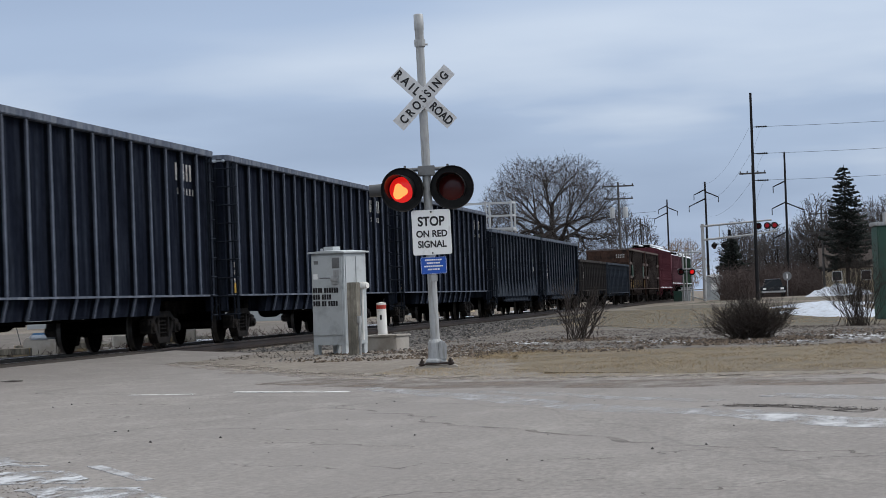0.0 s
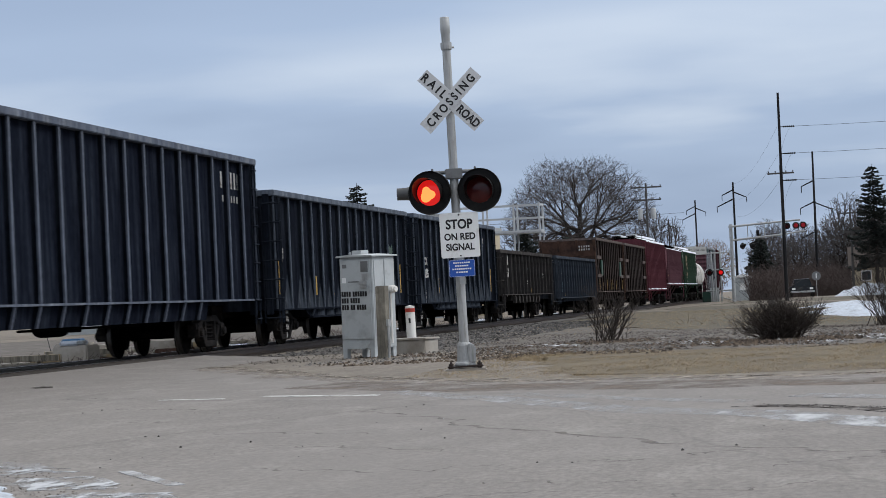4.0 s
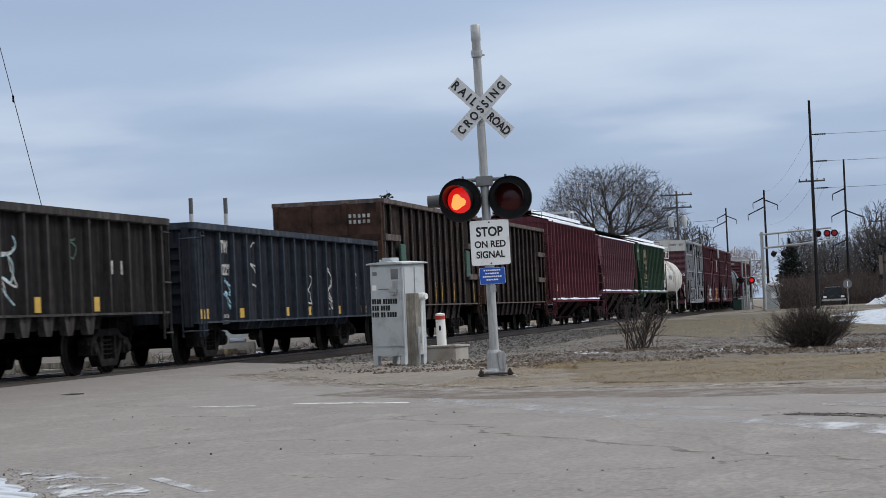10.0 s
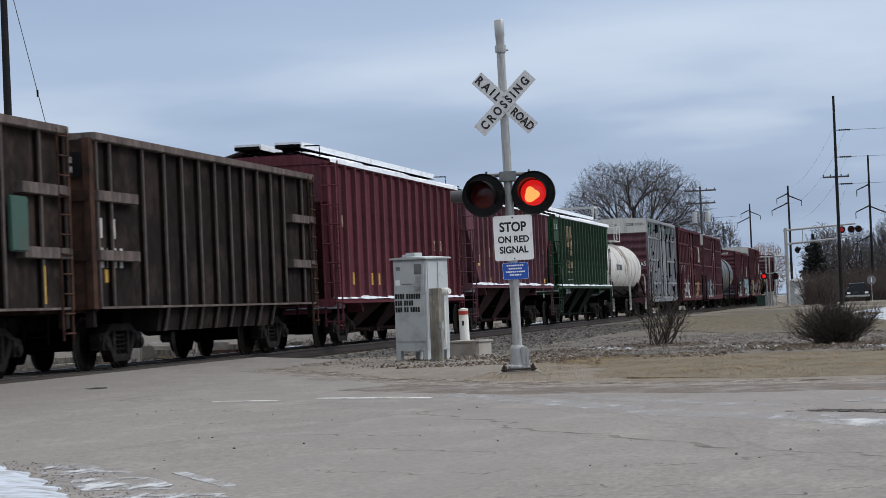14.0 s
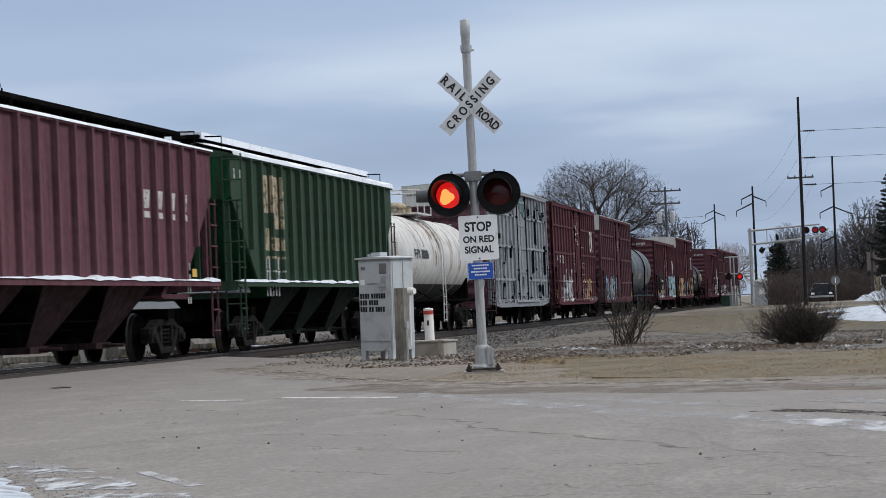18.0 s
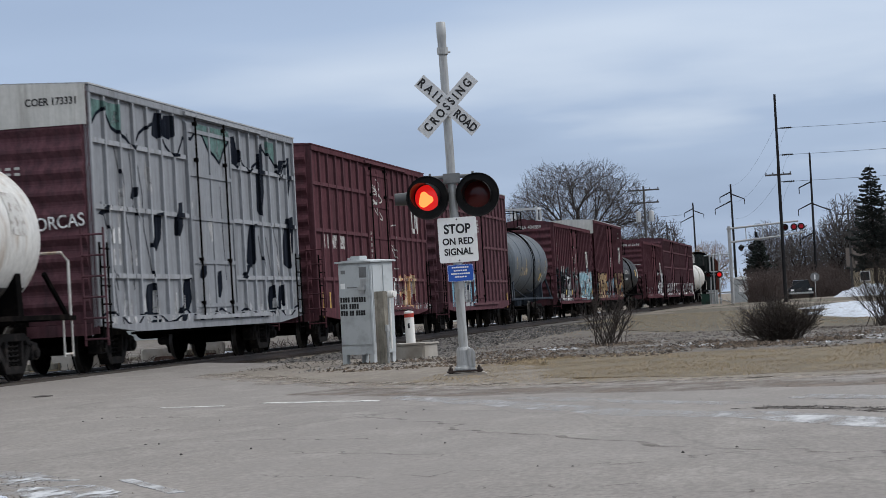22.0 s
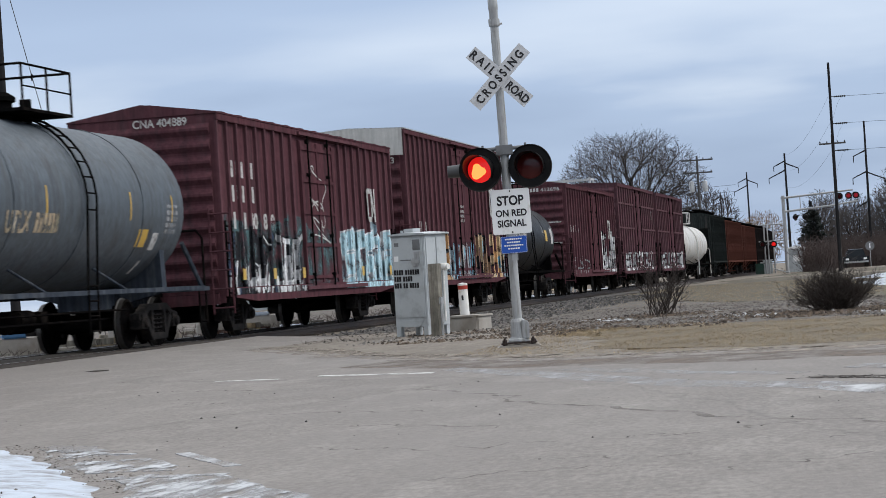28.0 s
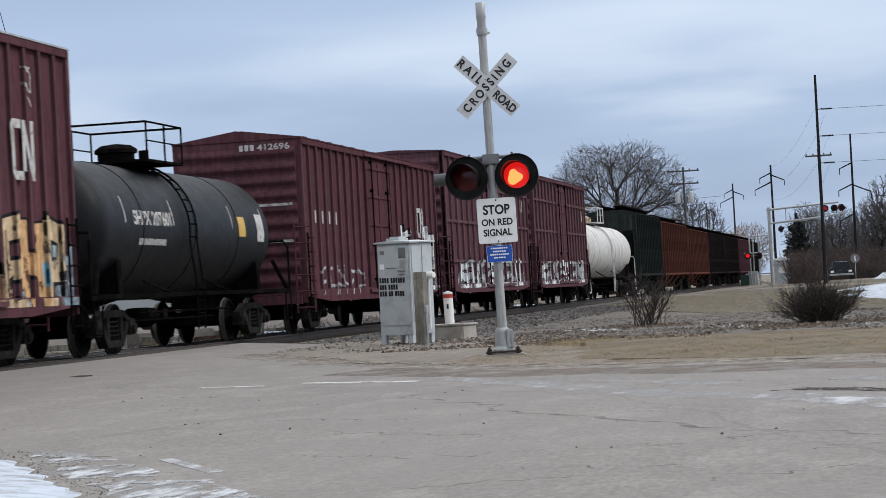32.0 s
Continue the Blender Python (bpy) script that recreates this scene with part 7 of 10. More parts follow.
    # red cars with post-and-rail sides
    car, L, top, sill = box_car(280.65, 296.3, 5.31, "boxred", "red boxcar with white emblem and graffiti along the sill", "grid", 0.84, (-1.25, 1.9), 0.08, "boxred", None, (6, 6), ribmat="boxrib")
    bars(car, -6.62, 2.55, 3, 0.36, x=1.491, w=0.5, gap=0.06)
    side_words(car, "409", -5.68, 2.55, 0.58, 0.36, x=1.491)
    side_words(car, "280", -4.74, 2.55, 0.58, 0.36, x=1.491)
    scrawl(car, -0.5, 3.75, 1.1, 0.7, "stencil", 21)
    scrawl(car, -0.4, 3.7, 1.0, 0.8, "stencil", 22)
    monogram(car, L / 2 - 2.5, 3.2, 1.0)
    bars(car, L / 2 - 2.4, 2.75, 5, 0.2)
    bars(car, -1.0, 3.0, 2, 0.1, rows_=6, x=W + 0.016)
    tape(car, [-L / 2 + 0.5, -L / 2 + 1.3], 0.75, 1.4, w=0.12, x=W + 0.004)
    scrawl(car, 2.1, 2.0, 1.0, 1.2, "stencil", 11)
    scrawl(car, -0.3, 3.6, 1.2, 0.8, "stencil", 12)
    side = SIDES[car.name]
    spray(car, side, cloud(-4.9, -1.4, 0.95, 2.35, 31) + cloud(-5.3, -1.2, 0.75, 1.5, 32), ["m_pale"], "faded pale ghost of old graffiti")
    spray(car, side, block_letters(-4.6, -1.6, 0.95, 1.7, 4, 33, [1, 1, 2], 0.03, 0.22), ["m_pale", "g_grey", "g_white"], "pale worn graffiti letters", 1)
    spray(car, side, cloud(2.1, 5.7, 0.75, 1.9, 34), ["m_pale"], "faded pale ghost of old graffiti")
    spray(car, side, block_letters(2.2, 5.6, 0.85, 1.8, 5, 35, [1, 1, 2, 3], 0.035, 0.2, wild=0.16), ["g_maroon", "g_orange", "g_white", "g_tan"], "orange and white graffiti letters", 1)
    spray(car, side, cloud(5.8, 7.5, 0.72, 1.15, 36), ["m_pale"], "pale overspray on the sill")
    car, L, top, sill = box_car(298.7, 314.1, 5.31, "boxdark", "dark red boxcar with white end panel and blue graffiti", "grid", 0.85, (-1.4, 1.6), 0.08, "boxdark", "endpanel", (6, 6), ribmat="darkrib")
    bars(car, 0.0, 3.9, 6, 0.08, rows_=4, x=W + 0.016)
    end_words(car, L, "73453", 0.95, top - 0.4, 0.6, 0.18, "ink")
    side = SIDES[car.name]
    spray(car, side, cloud(-5.9, -0.6, 0.7, 2.2, 41), ["m_sky"], "misted pale blue spray")
    spray(car, side, block_letters(-5.6, -0.8, 0.8, 2.0, 6, 42, [1, 2, 3, 1, 4], 0.05, 0.26, wild=0.2), ["g_navy", "g_blue", "g_white", "g_grey", "g_maroon"], "blue and white graffiti letters", 1)
    bars(car, L / 2 - 1.8, 2.0, 3, 0.14, rows_=4, x=1.491)
    tape(car, [L / 2 - 0.9], 0.7, 1.3, w=0.14, x=W + 0.004)
    # red cars with plain posts and gabled ends
    car, L, top, sill = box_car(329.13, 344.75, 4.64, "boxred", "red boxcar with gabled ends and blue-grey graffiti", "posts", 0.86, (-1.5, 1.45), 0.24, "boxred", None, (8, 8), ribmat="boxrib")
    bars(car, -L / 2 + 1.0, 3.25, 6, 0.34, x=1.491, gap=0.3)
    bars(car, -L / 2 + 1.0, 2.75, 6, 0.34, x=1.491, gap=0.3)
    bars(car, -L / 2 + 1.0, 2.2, 3, 0.34, x=1.491, gap=0.35)
    side_words(car, "404 889", -L / 2 + 2.15, 2.2, 1.9, 0.34, x=1.491)
    end_words(car, L, "CNA 404889", 0.42, top - 0.13, 1.12, 0.17)
    monogram(car, L / 2 - 3.0, 2.5, 0.85)
    bars(car, L / 2 - 2.9, 2.2, 6, 0.16)
    scrawl(car, -0.8, 2.4, 1.6, 1.3, "stencil", 14)
    scrawl(car, -0.9, 1.9, 1.8, 0.9, "stencil", 15)
    side = SIDES[car.name]
    spray(car, side, cloud(-7.6, 1.0, 1.0, 2.75, 51) + cloud(-7.2, -1.6, 0.75, 2.4, 52), ["m_teal"], "misted dull teal spray")
    mats = ["g_black", "g_grey", "g_white", "g_aqua", "g_navy", "g_orange"]
    spray(car, side, block_letters(-7.5, -1.6, 0.85, 2.05, 10, 53, [1, 4, 0, 1, 2, 0], 0.05, 0.22, lean=0.12, wild=0.24), mats, "grey and white graffiti letters outlined in black", 1)
    spray(car, side, shards(-7.4, -1.4, 0.72, 1.2, 34, 54, 0.35, 0.55, 1) + shards(-7.4, -1.4, 0.72, 1.2, 22, 55, 0.3, 0.5, 2) + shards(-7.2, -1.6, 0.8, 1.6, 26, 56, 0.2, 0.6, 0), mats, "sharp grey graffiti spikes along the sill", 2)
    spray(car, side, cloud(2.0, 7.7, 0.75, 2.5, 57) + cloud(2.4, 7.7, 0.75, 2.0, 58), ["m_sky"], "misted pale blue spray")
    spray(car, side, block_letters(2.2, 7.6, 0.85, 2.05, 5, 59, [1, 2, 1], 0.04, 0.4, wild=0.12), ["g_white", "g_aqua", "g_blue"], "pale blue rounded graffiti letters", 1)
    tape(car, [-L / 2 + 1.3, -L / 2 + 3.6, -0.2 - 1.6, 3.9, 7.0], 1.15, 1.38, w=0.22, x=W + 0.012)
    car, L, top, sill = box_car(346.65, 362.05, 5.29, "boxred", "tall red boxcar with tan block graffiti", "posts", 0.92, (-1.1, 1.85), 0.08, "boxred", "endpanel", (9, 8), ribmat="boxrib")
    bars(car, -L / 2 + 1.6, 2.35, 5, 0.26, x=1.491)
    end_words(car, L, "21583", 0.95, top - 0.86, 0.62, 0.17, out=0.115)
    monogram(car, L / 2 - 2.7, 2.9, 0.95)
    bars(car, L / 2 - 2.6, 2.55, 7, 0.2)
    bars(car, -0.2, 3.1, 6, 0.09, rows_=4, x=W + 0.016)
    scrawl(car, L / 2 - 2.0, 4.2, 0.5, 0.6, "stencil", 16)
    side = SIDES[car.name]
    mats = ["g_black", "g_tan", "g_orange", "g_brown", "g_blue", "g_aqua", "g_grey"]
    spray(car, side, cloud(-7.7, -6.3, 0.75, 2.1, 61) + cloud(-2.6, 1.9, 0.75, 2.0, 62) + cloud(6.6, 7.7, 0.75, 2.1, 63), ["m_sky"], "misted pale blue spray")
    spray(car, side, block_letters(-6.9, -2.0, 0.85, 2.1, 5, 64, [1, 1, 2], 0.06, 0.38, wild=0.08), mats, "fat tan graffiti letters outlined in black", 1)
    spray(car, side, block_letters(-2.3, 1.9, 0.85, 1.9, 8, 65, [4, 5, 6, 3, 4], 0.04, 0.26, wild=0.25), mats, "blue and grey graffiti shapes on the door", 1)
    spray(car, side, block_letters(1.9, 7.2, 0.85, 2.15, 6, 66, [1, 2, 3, 1], 0.06, 0.38, wild=0.1), mats, "fat tan graffiti letters outlined in black", 1)
    spray(car, side, shards(-6.8, 7.2, 0.75, 1.4, 22, 67, 0.25, 0.5, 0) + shards(-6.8, 7.2, 0.8, 1.8, 20, 68, 0.2, 0.5, 4), mats, "dark and blue graffiti fill", 4)
    car, L, top, sill = box_car(377.2, 393.05, 4.70, "boxred", "red boxcar with gabled ends and scratched pale marks", "posts", 0.88, (-1.4, 1.6), 0.22, "boxred", None, (8, 7), ribmat="boxrib")
    bars(car, -L / 2 + 1.2, 2.6, 8, 0.3, x=1.491, gap=0.4)
    monogram(car, L / 2 - 3.0, 2.4, 0.85)
    side = SIDES[car.name]
    spray(car, side, cloud(2.4, 7.6, 0.75, 1.6, 71), ["m_pale"], "faded pale ghost of old graffiti")
    spray(car, side, block_letters(2.8, 7.5, 0.8, 2.6, 5, 72, [1, 2, 1], 0.05, 0.22, wild=0.25), ["g_black", "g_white", "g_grey"], "white and black graffiti letters", 1)
    spray(car, side, block_letters(-6.5, -2.0, 0.8, 1.5, 6, 73, [1], 0.0, 0.1, wild=0.25), ["m_pale", "g_grey"], "thin pale graffiti lines", 1)
    b = Shape()
    for i in range(3):
        b.box(0.10 + i * 0.13, 0.19 + i * 0.13, -L / 2 - 0.125, -L / 2 - 0.118, top - 0.24, top - 0.10)
    end_words(car, L, "412696", 0.92, top - 0.17, 0.78, 0.15)
    for r in range(2):
        b.box(0.5, 1.3, -L / 2 - 0.125, -L / 2 - 0.118, top - 1.55 - r * 0.85, top - 1.49 - r * 0.85)
    part("lettering", b.mesh("lettering", "stencil"), car, "white stencilled marks")
    for a0, a1 in ((394.6, 411.0), (412.5, 428.0)):
        car, L, top, sill = box_car(a0, a1, 5.28, "boxdark", "dark red boxcar with grey graffiti along the sill", "grid", 0.88, (-1.5, 1.6), 0.08, "boxdark", None, (6, 6), ribmat="darkrib")
        bars(car, L / 2 - 1.6, 3.6, 2, 0.45, x=1.491)
        spray(car, SIDES[car.name], cloud(-6.5, 6.5, 0.75, 1.5, 81), ["m_pale"], "faded pale ghost of old graffiti")
        spray(car, SIDES[car.name], block_letters(-6.0, 6.0, 0.8, 1.7, 11, 82, [1, 2, 1], 0.04, 0.22, wild=0.2), ["g_black", "g_grey", "g_white"], "grey graffiti letters along the sill", 1)


def plain_far_hopper(a0, a1, top, mat, label, snow=False):
    car, L, tp = covered_hopper(a0, a1, top, mat, label, 15, snow=snow, style="full", sill_z=1.35)
    return car


make_open_cars()
rusty_hopper(162.5, 177.2, "brown", "rustend", "rust-brown open hopper car with ledged ends", 1)
rusty_hopper(178.55, 192.8, "brownblack", "rustend", "sooty brown open hopper car with rusted ends", 2)
make_covered_hoppers()
make_tank_cars()
make_box_cars()
plain_far_hopper(450.4, 463.6, 4.72, "dkgreen", "dark green covered hopper car")
plain_far_hopper(465.0, 482.4, 4.55, "orange", "orange-brown covered hopper car")
plain_far_hopper(484.0, 501.2, 4.4, "orange", "orange-brown covered hopper car")
for k in range(5):
    plain_far_hopper(503.0 + 18.2 * k, 519.6 + 18.2 * k, 4.4, "brownblack" if k != 2 else "boxdark", "dark brown covered hopper car")


# ---- crossing signal ----
LENSES = []
MAT["litred"] = glow_mat("lit_red_lens", (0.2, 0.01, 0.01), (0.95, 0.014, 0.012), 0.6)
MAT["litcore"] = glow_mat("lit_lens_core", (0.6, 0.08, 0.03), (1.0, 0.19, 0.045), 2.3)
MAT["litdim"] = glow_mat("dim_red_lens", (0.10, 0.01, 0.015), (0.8, 0.03, 0.05), 0.22)
MAT["darkred"] = node_mat("unlit_red_lens", (0.055, 0.006, 0.006), 0.2, vary=0.2, bump=0)


def lens_mesh(r, mats=("litred", "litcore", "darkred")):
    """Lit face with an uneven bright core drawn in the shape of camera bloom, dark face behind it."""
    sh = Shape()
    sh.turned([(-0.024, 0.0), (-0.022, r * 0.4), (-0.012, r * 0.8), (0.0, r)], "y", n=28, mat=0)
    n = 28
    rim = []
    for i in range(n):
        a = 2 * math.pi * i / n
        k = r * (0.55 + 0.11 * math.cos(a + 2.3) + 0.09 * math.cos(3 * a + 0.4))
        rim.append((k * math.cos(a) - 0.012, -0.027, k * math.sin(a) - 0.012))
    sh.add(rim + [(0, -0.03, 0)], [(i, (i + 1) % n, n) for i in range(n)], 1)
    sh.turned([(0.0, r), (0.012, r * 0.8), (0.024, r * 0.4), (0.028, 0.0)], "y", n=28, mat=2)
    return sh.mesh("lens", list(mats), smooth=True)


LENS = lens_mesh(0.182)
FAR_LENS = lens_mesh(0.182, ("litred", "litred", "darkred"))
DIM_LENS = lens_mesh(0.182, ("litdim", "litdim", "darkred"))


def lamp_head(parent, x, y, z, first, turn=0.0, s=1.0, spin=True, lens_data=None):
    """Round black backing, hood and a red lens; the lens is an added two-faced disc, turned to switch lit and dark."""
    sh = Shape()
    sh.turned([(0.0, 0.184), (0.0, 0.305), (0.03, 0.305), (0.03, 0.184)], "y", n=40)
    sh.turned([(0.02, 0.20), (0.12, 0.20), (0.22, 0.16), (0.25, 0.05), (0.25, 0.0)], "y", n=28)
    head = part("lamp_head", sh.mesh("lamp_head", "lampblack", smooth=True), parent, "black round flasher lamp with hood", at=pose(x, y, z, 0, 0, turn) @ Matrix.Diagonal((s, s, s, 1)))
    hd = Shape()
    n = 26
    vs = []
    for i in range(n + 1):
        a = math.pi * (-0.22 + 1.44 * i / n)
        k = math.sin(max(0.0, min(math.pi, (a + 0.22 * math.pi) / 1.44)))
        for yy, r in ((0.0, 0.192), (-0.06 - 0.24 * k, 0.198), (-0.06 - 0.24 * k, 0.204), (0.0, 0.200)):
            vs.append((r * math.cos(a), yy, r * math.sin(a)))
    hd.add(vs, [(4 * i + j, 4 * i + (j + 1) % 4, 4 * i + 4 + (j + 1) % 4, 4 * i + 4 + j) for i in range(n) for j in range(4)])
    part("hood", hd.mesh("hood", "hood", smooth=True), head)
    ring = Shape()
    ring.turned([(-0.012, 0.285), (-0.02, 0.306), (0.03, 0.309), (0.03, 0.30)], "y", n=40)
    part("rim", ring.mesh("rim", "lampblack", smooth=True), head)
    lens = part("lens", lens_data or LENS, head, "red signal lens")
    if spin:
        LENSES.append((lens, first))
    else:
        lens.matrix_basis = pose(0, 0, 0, 0, 0, 0 if first else 180)
    return head


def sign_plate(w, h, mat, border=None, r=0.03, t=0.004):
    sh = Shape()
    out = []
    for cx, cz, a0 in ((w / 2 - r, h / 2 - r, 0), (-w / 2 + r, h / 2 - r, 90), (-w / 2 + r, -h / 2 + r, 180), (w / 2 - r, -h / 2 + r, 270)):
        out += [(cx + r * math.cos(radians(a0 + 18 * k)), cz + r * math.sin(radians(a0 + 18 * k))) for k in range(6)]
    sh.prism(out, "y", -t, t)
    if border:
        for s0, s1 in ((0.975, 0.955),):
            inner = [(x * s1, z * s1) for x, z in out]
            outer = [(x * s0, z * s0) for x, z in out]
            n = len(out)
            sh.add([(x, -t - 0.0015, z) for x, z in outer + inner], [(i, (i + 1) % n, n + (i + 1) % n, n + i) for i in range(n)], 1)
    return sh.mesh("sign_plate", [mat, border] if border else mat)


UPRIGHT = Euler((radians(90), 0, 0)).to_matrix().to_4x4()


def words(parent, text, w, h, x, y, z, tilt=0.0, label="", mat="ink"):
    part("lettering", fit_words(text, w, h, mat, 0.030, 0.001), parent, label, at=Matrix.Translation((x, y, z)) @ Euler((0, radians(-tilt), 0)).to_matrix().to_4x4() @ UPRIGHT)


def crossing_signal():
    s = thing("crossing_signal", "galvanised railroad crossing signal mast with crossbuck and red lamps", "crossing signal", at=pose(-5.27, 31.26, 0.02, 0, -0.75, 9.5))
    p = Shape()
    p.turned([(0.10, 0.0), (0.10, 0.066), (4.58, 0.058), (4.58, 0.0)], "z", n=20)
    part("mast", p.mesh("mast", "galv", smooth=True), s)
    c = Shape()
    c.turned([(4.50, 0.075), (4.56, 0.08), (4.60, 0.078)], "z", n=18)
    c.turned([(4.60, 0.06), (4.72, 0.062), (4.74, 0.068), (4.95, 0.068), (4.96, 0.06), (4.96, 0.0)], "z", n=18)
    c.box(-0.005, 0.005, -0.075, -0.06, 4.62, 4.74)
    c.rod((0.075, 0, 4.53), (0.11, 0, 4.53), 0.014)
    part("mast_cap", c.mesh("mast_cap", "galv", smooth=True), s, "pale cylindrical mast top")
    for ang, y in ((45, -0.11), (-45, -0.098)):
        b = Shape()
        b.box(-0.535, 0.535, -0.003, 0.003, -0.103, 0.103)
        part("crossbuck_blade", b.mesh("crossbuck_blade", "crosswhite"), s, "white crossbuck blade with black letters", at=Matrix.Translation((0.018, y, 3.775)) @ Euler((0, radians(-ang), 0)).to_matrix().to_4x4())
    k = math.sqrt(0.5)
    words(s, "C R O S S I N G", 0.92, 0.125, 0.018, -0.117, 3.775, 45, "readable sign words")
    words(s, "R A I L", 0.42, 0.125, 0.018 - 0.305 * k, -0.105, 3.775 + 0.305 * k, -45)
    words(s, "ROAD", 0.37, 0.125, 0.018 + 0.335 * k, -0.105, 3.775 - 0.335 * k, -45)
    bb = Shape()
    bb.box(-0.09, 0.09, -0.09, 0.09, 3.70, 3.82)
    for d in (-0.06, 0.06):
        bb.rod((0, -0.12, 3.76 + d * 1.8), (0, -0.08, 3.76 + d * 1.8), 0.012, n=8)
    part("crossbuck_bracket", bb.mesh("crossbuck_bracket", "galv"), s)
    arm = Shape()
    arm.box(-0.12, 0.12, -0.1, 0.1, 2.68, 2.82)
    arm.rod((-0.42, 0.06, 2.78), (0.42, 0.06, 2.78), 0.028, n=12)
    for sx in (-1, 1):
        arm.rod((sx * 0.36, 0.06, 2.78), (sx * 0.36, 0.10, 2.50), 0.03, n=10)
        arm.rod((sx * 0.30, 0.02, 2.80), (sx * 0.30, 0.02, 2.84), 0.02, n=8)
    part("lamp_arm", arm.mesh("lamp_arm", "armgrey", bevel=0.008), s, "cross arm and junction box for the lamps")
    lamp_head(s, -0.355, -0.10, 2.50, 0, turn=-16)
    lamp_head(s, 0.345, -0.10, 2.50, 1, turn=-8)
    rear = Shape()
    rear.turned([(-0.30, 0.085), (-0.16, 0.09), (0.02, 0.12), (0.02, 0.0)], "x", at=(-0.52, 0.22, 2.52), n=20)
    rear.turned([(-0.305, 0.0), (-0.30, 0.085)], "x", at=(-0.52, 0.22, 2.52), n=20)
    part("side_lamp", rear.mesh("side_lamp", "lampgrey", smooth=True), s, "grey lamp housing that faces the side road")
    pl = part("stop_sign", sign_plate(0.545, 0.63, "signwhite"), s, "white sign with black words", at=(0.03, -0.09, 1.885))
    words(pl, "STOP", 0.375, 0.138, 0, -0.007, 0.155, label="readable sign words")
    words(pl, "ON RED", 0.435, 0.098, 0, -0.007, -0.02)
    words(pl, "SIGNAL", 0.40, 0.10, 0, -0.007, -0.165)
    for z in (0.285, -0.29):
        bo = Shape()
        bo.rod((0, -0.012, z), (0, -0.004, z), 0.012, n=8)
        part("bolt", bo.mesh("bolt", "under"), pl)
    bl = part("blue_sign", sign_plate(0.365, 0.235, "signblue", "signwhite", r=0.02), s, "small blue notice with white lines", at=(0.035, -0.085, 1.42))
    for i, w in enumerate((0.24, 0.19, 0.27, 0.17)):
        ln = Shape()
        n = max(4, int(w / 0.03))
        for j in range(n):
            ln.box(-w / 2 + j * w / n, -w / 2 + (j + 0.78) * w / n, -0.008, -0.0055, 0.068 - i * 0.044, 0.088 - i * 0.044)
        part("lettering", ln.mesh("lettering", "signwhite"), bl, "white bars of unreadable words")
    tag = Shape()
    tag.box(-0.01, 0.08, -0.075, -0.068, 1.20, 1.29)
    part("tag", tag.mesh("tag", "galv"), s, "small white tag on the mast")
    tag = Shape()
    tag.box(-0.045, 0.075, -0.076, -0.066, 1.55, 1.58)
    part("tag", tag.mesh("tag", "galv"), s, "small white tag on the mast")
    j = Shape()
    j.turned([(0.06, 0.0), (0.06, 0.15), (0.09, 0.15), (0.12, 0.115), (0.34, 0.10), (0.38, 0.085), (0.40, 0.0)], "z", n=20)
    j.prism([(0.05, 0.10), (0.15, 0.10), (0.16, 0.30), (0.12, 0.36), (0.05, 0.36)], "y", -0.12, 0.08)
    part("junction_base", j.mesh("junction_base", "galv", bevel=0.008), s, "cast junction base at the mast foot")
    f = Shape()
    f.box(-0.25, 0.25, -0.22, 0.22, 0.035, 0.06)
    part("base_plate", f.mesh("base_plate", "rail", bevel=0.005), s, "rusty bolted base plate")
    nb = Shape()
    nb.rod((0, 0, -0.02), (0, 0, 0.115), 0.016, n=8)
    nb.rod((0, 0, 0.06), (0, 0, 0.09), 0.034, n=6)
    nb.rod((0, 0, 0.005), (0, 0, 0.035), 0.034, n=6)
    nb = nb.mesh("anchor_bolt", "rail")
    for x in (-0.2, 0.2):
        for y in (-0.17, 0.17):
            part("anchor_bolt", nb, s, at=(x, y, 0))
    cc = Shape()
    cc.box(-0.3, 0.3, -0.3, 0.3, -0.2, 0.02)
    part("footing", cc.mesh("footing", "concrete", bevel=0.02), s)


crossing_signal()


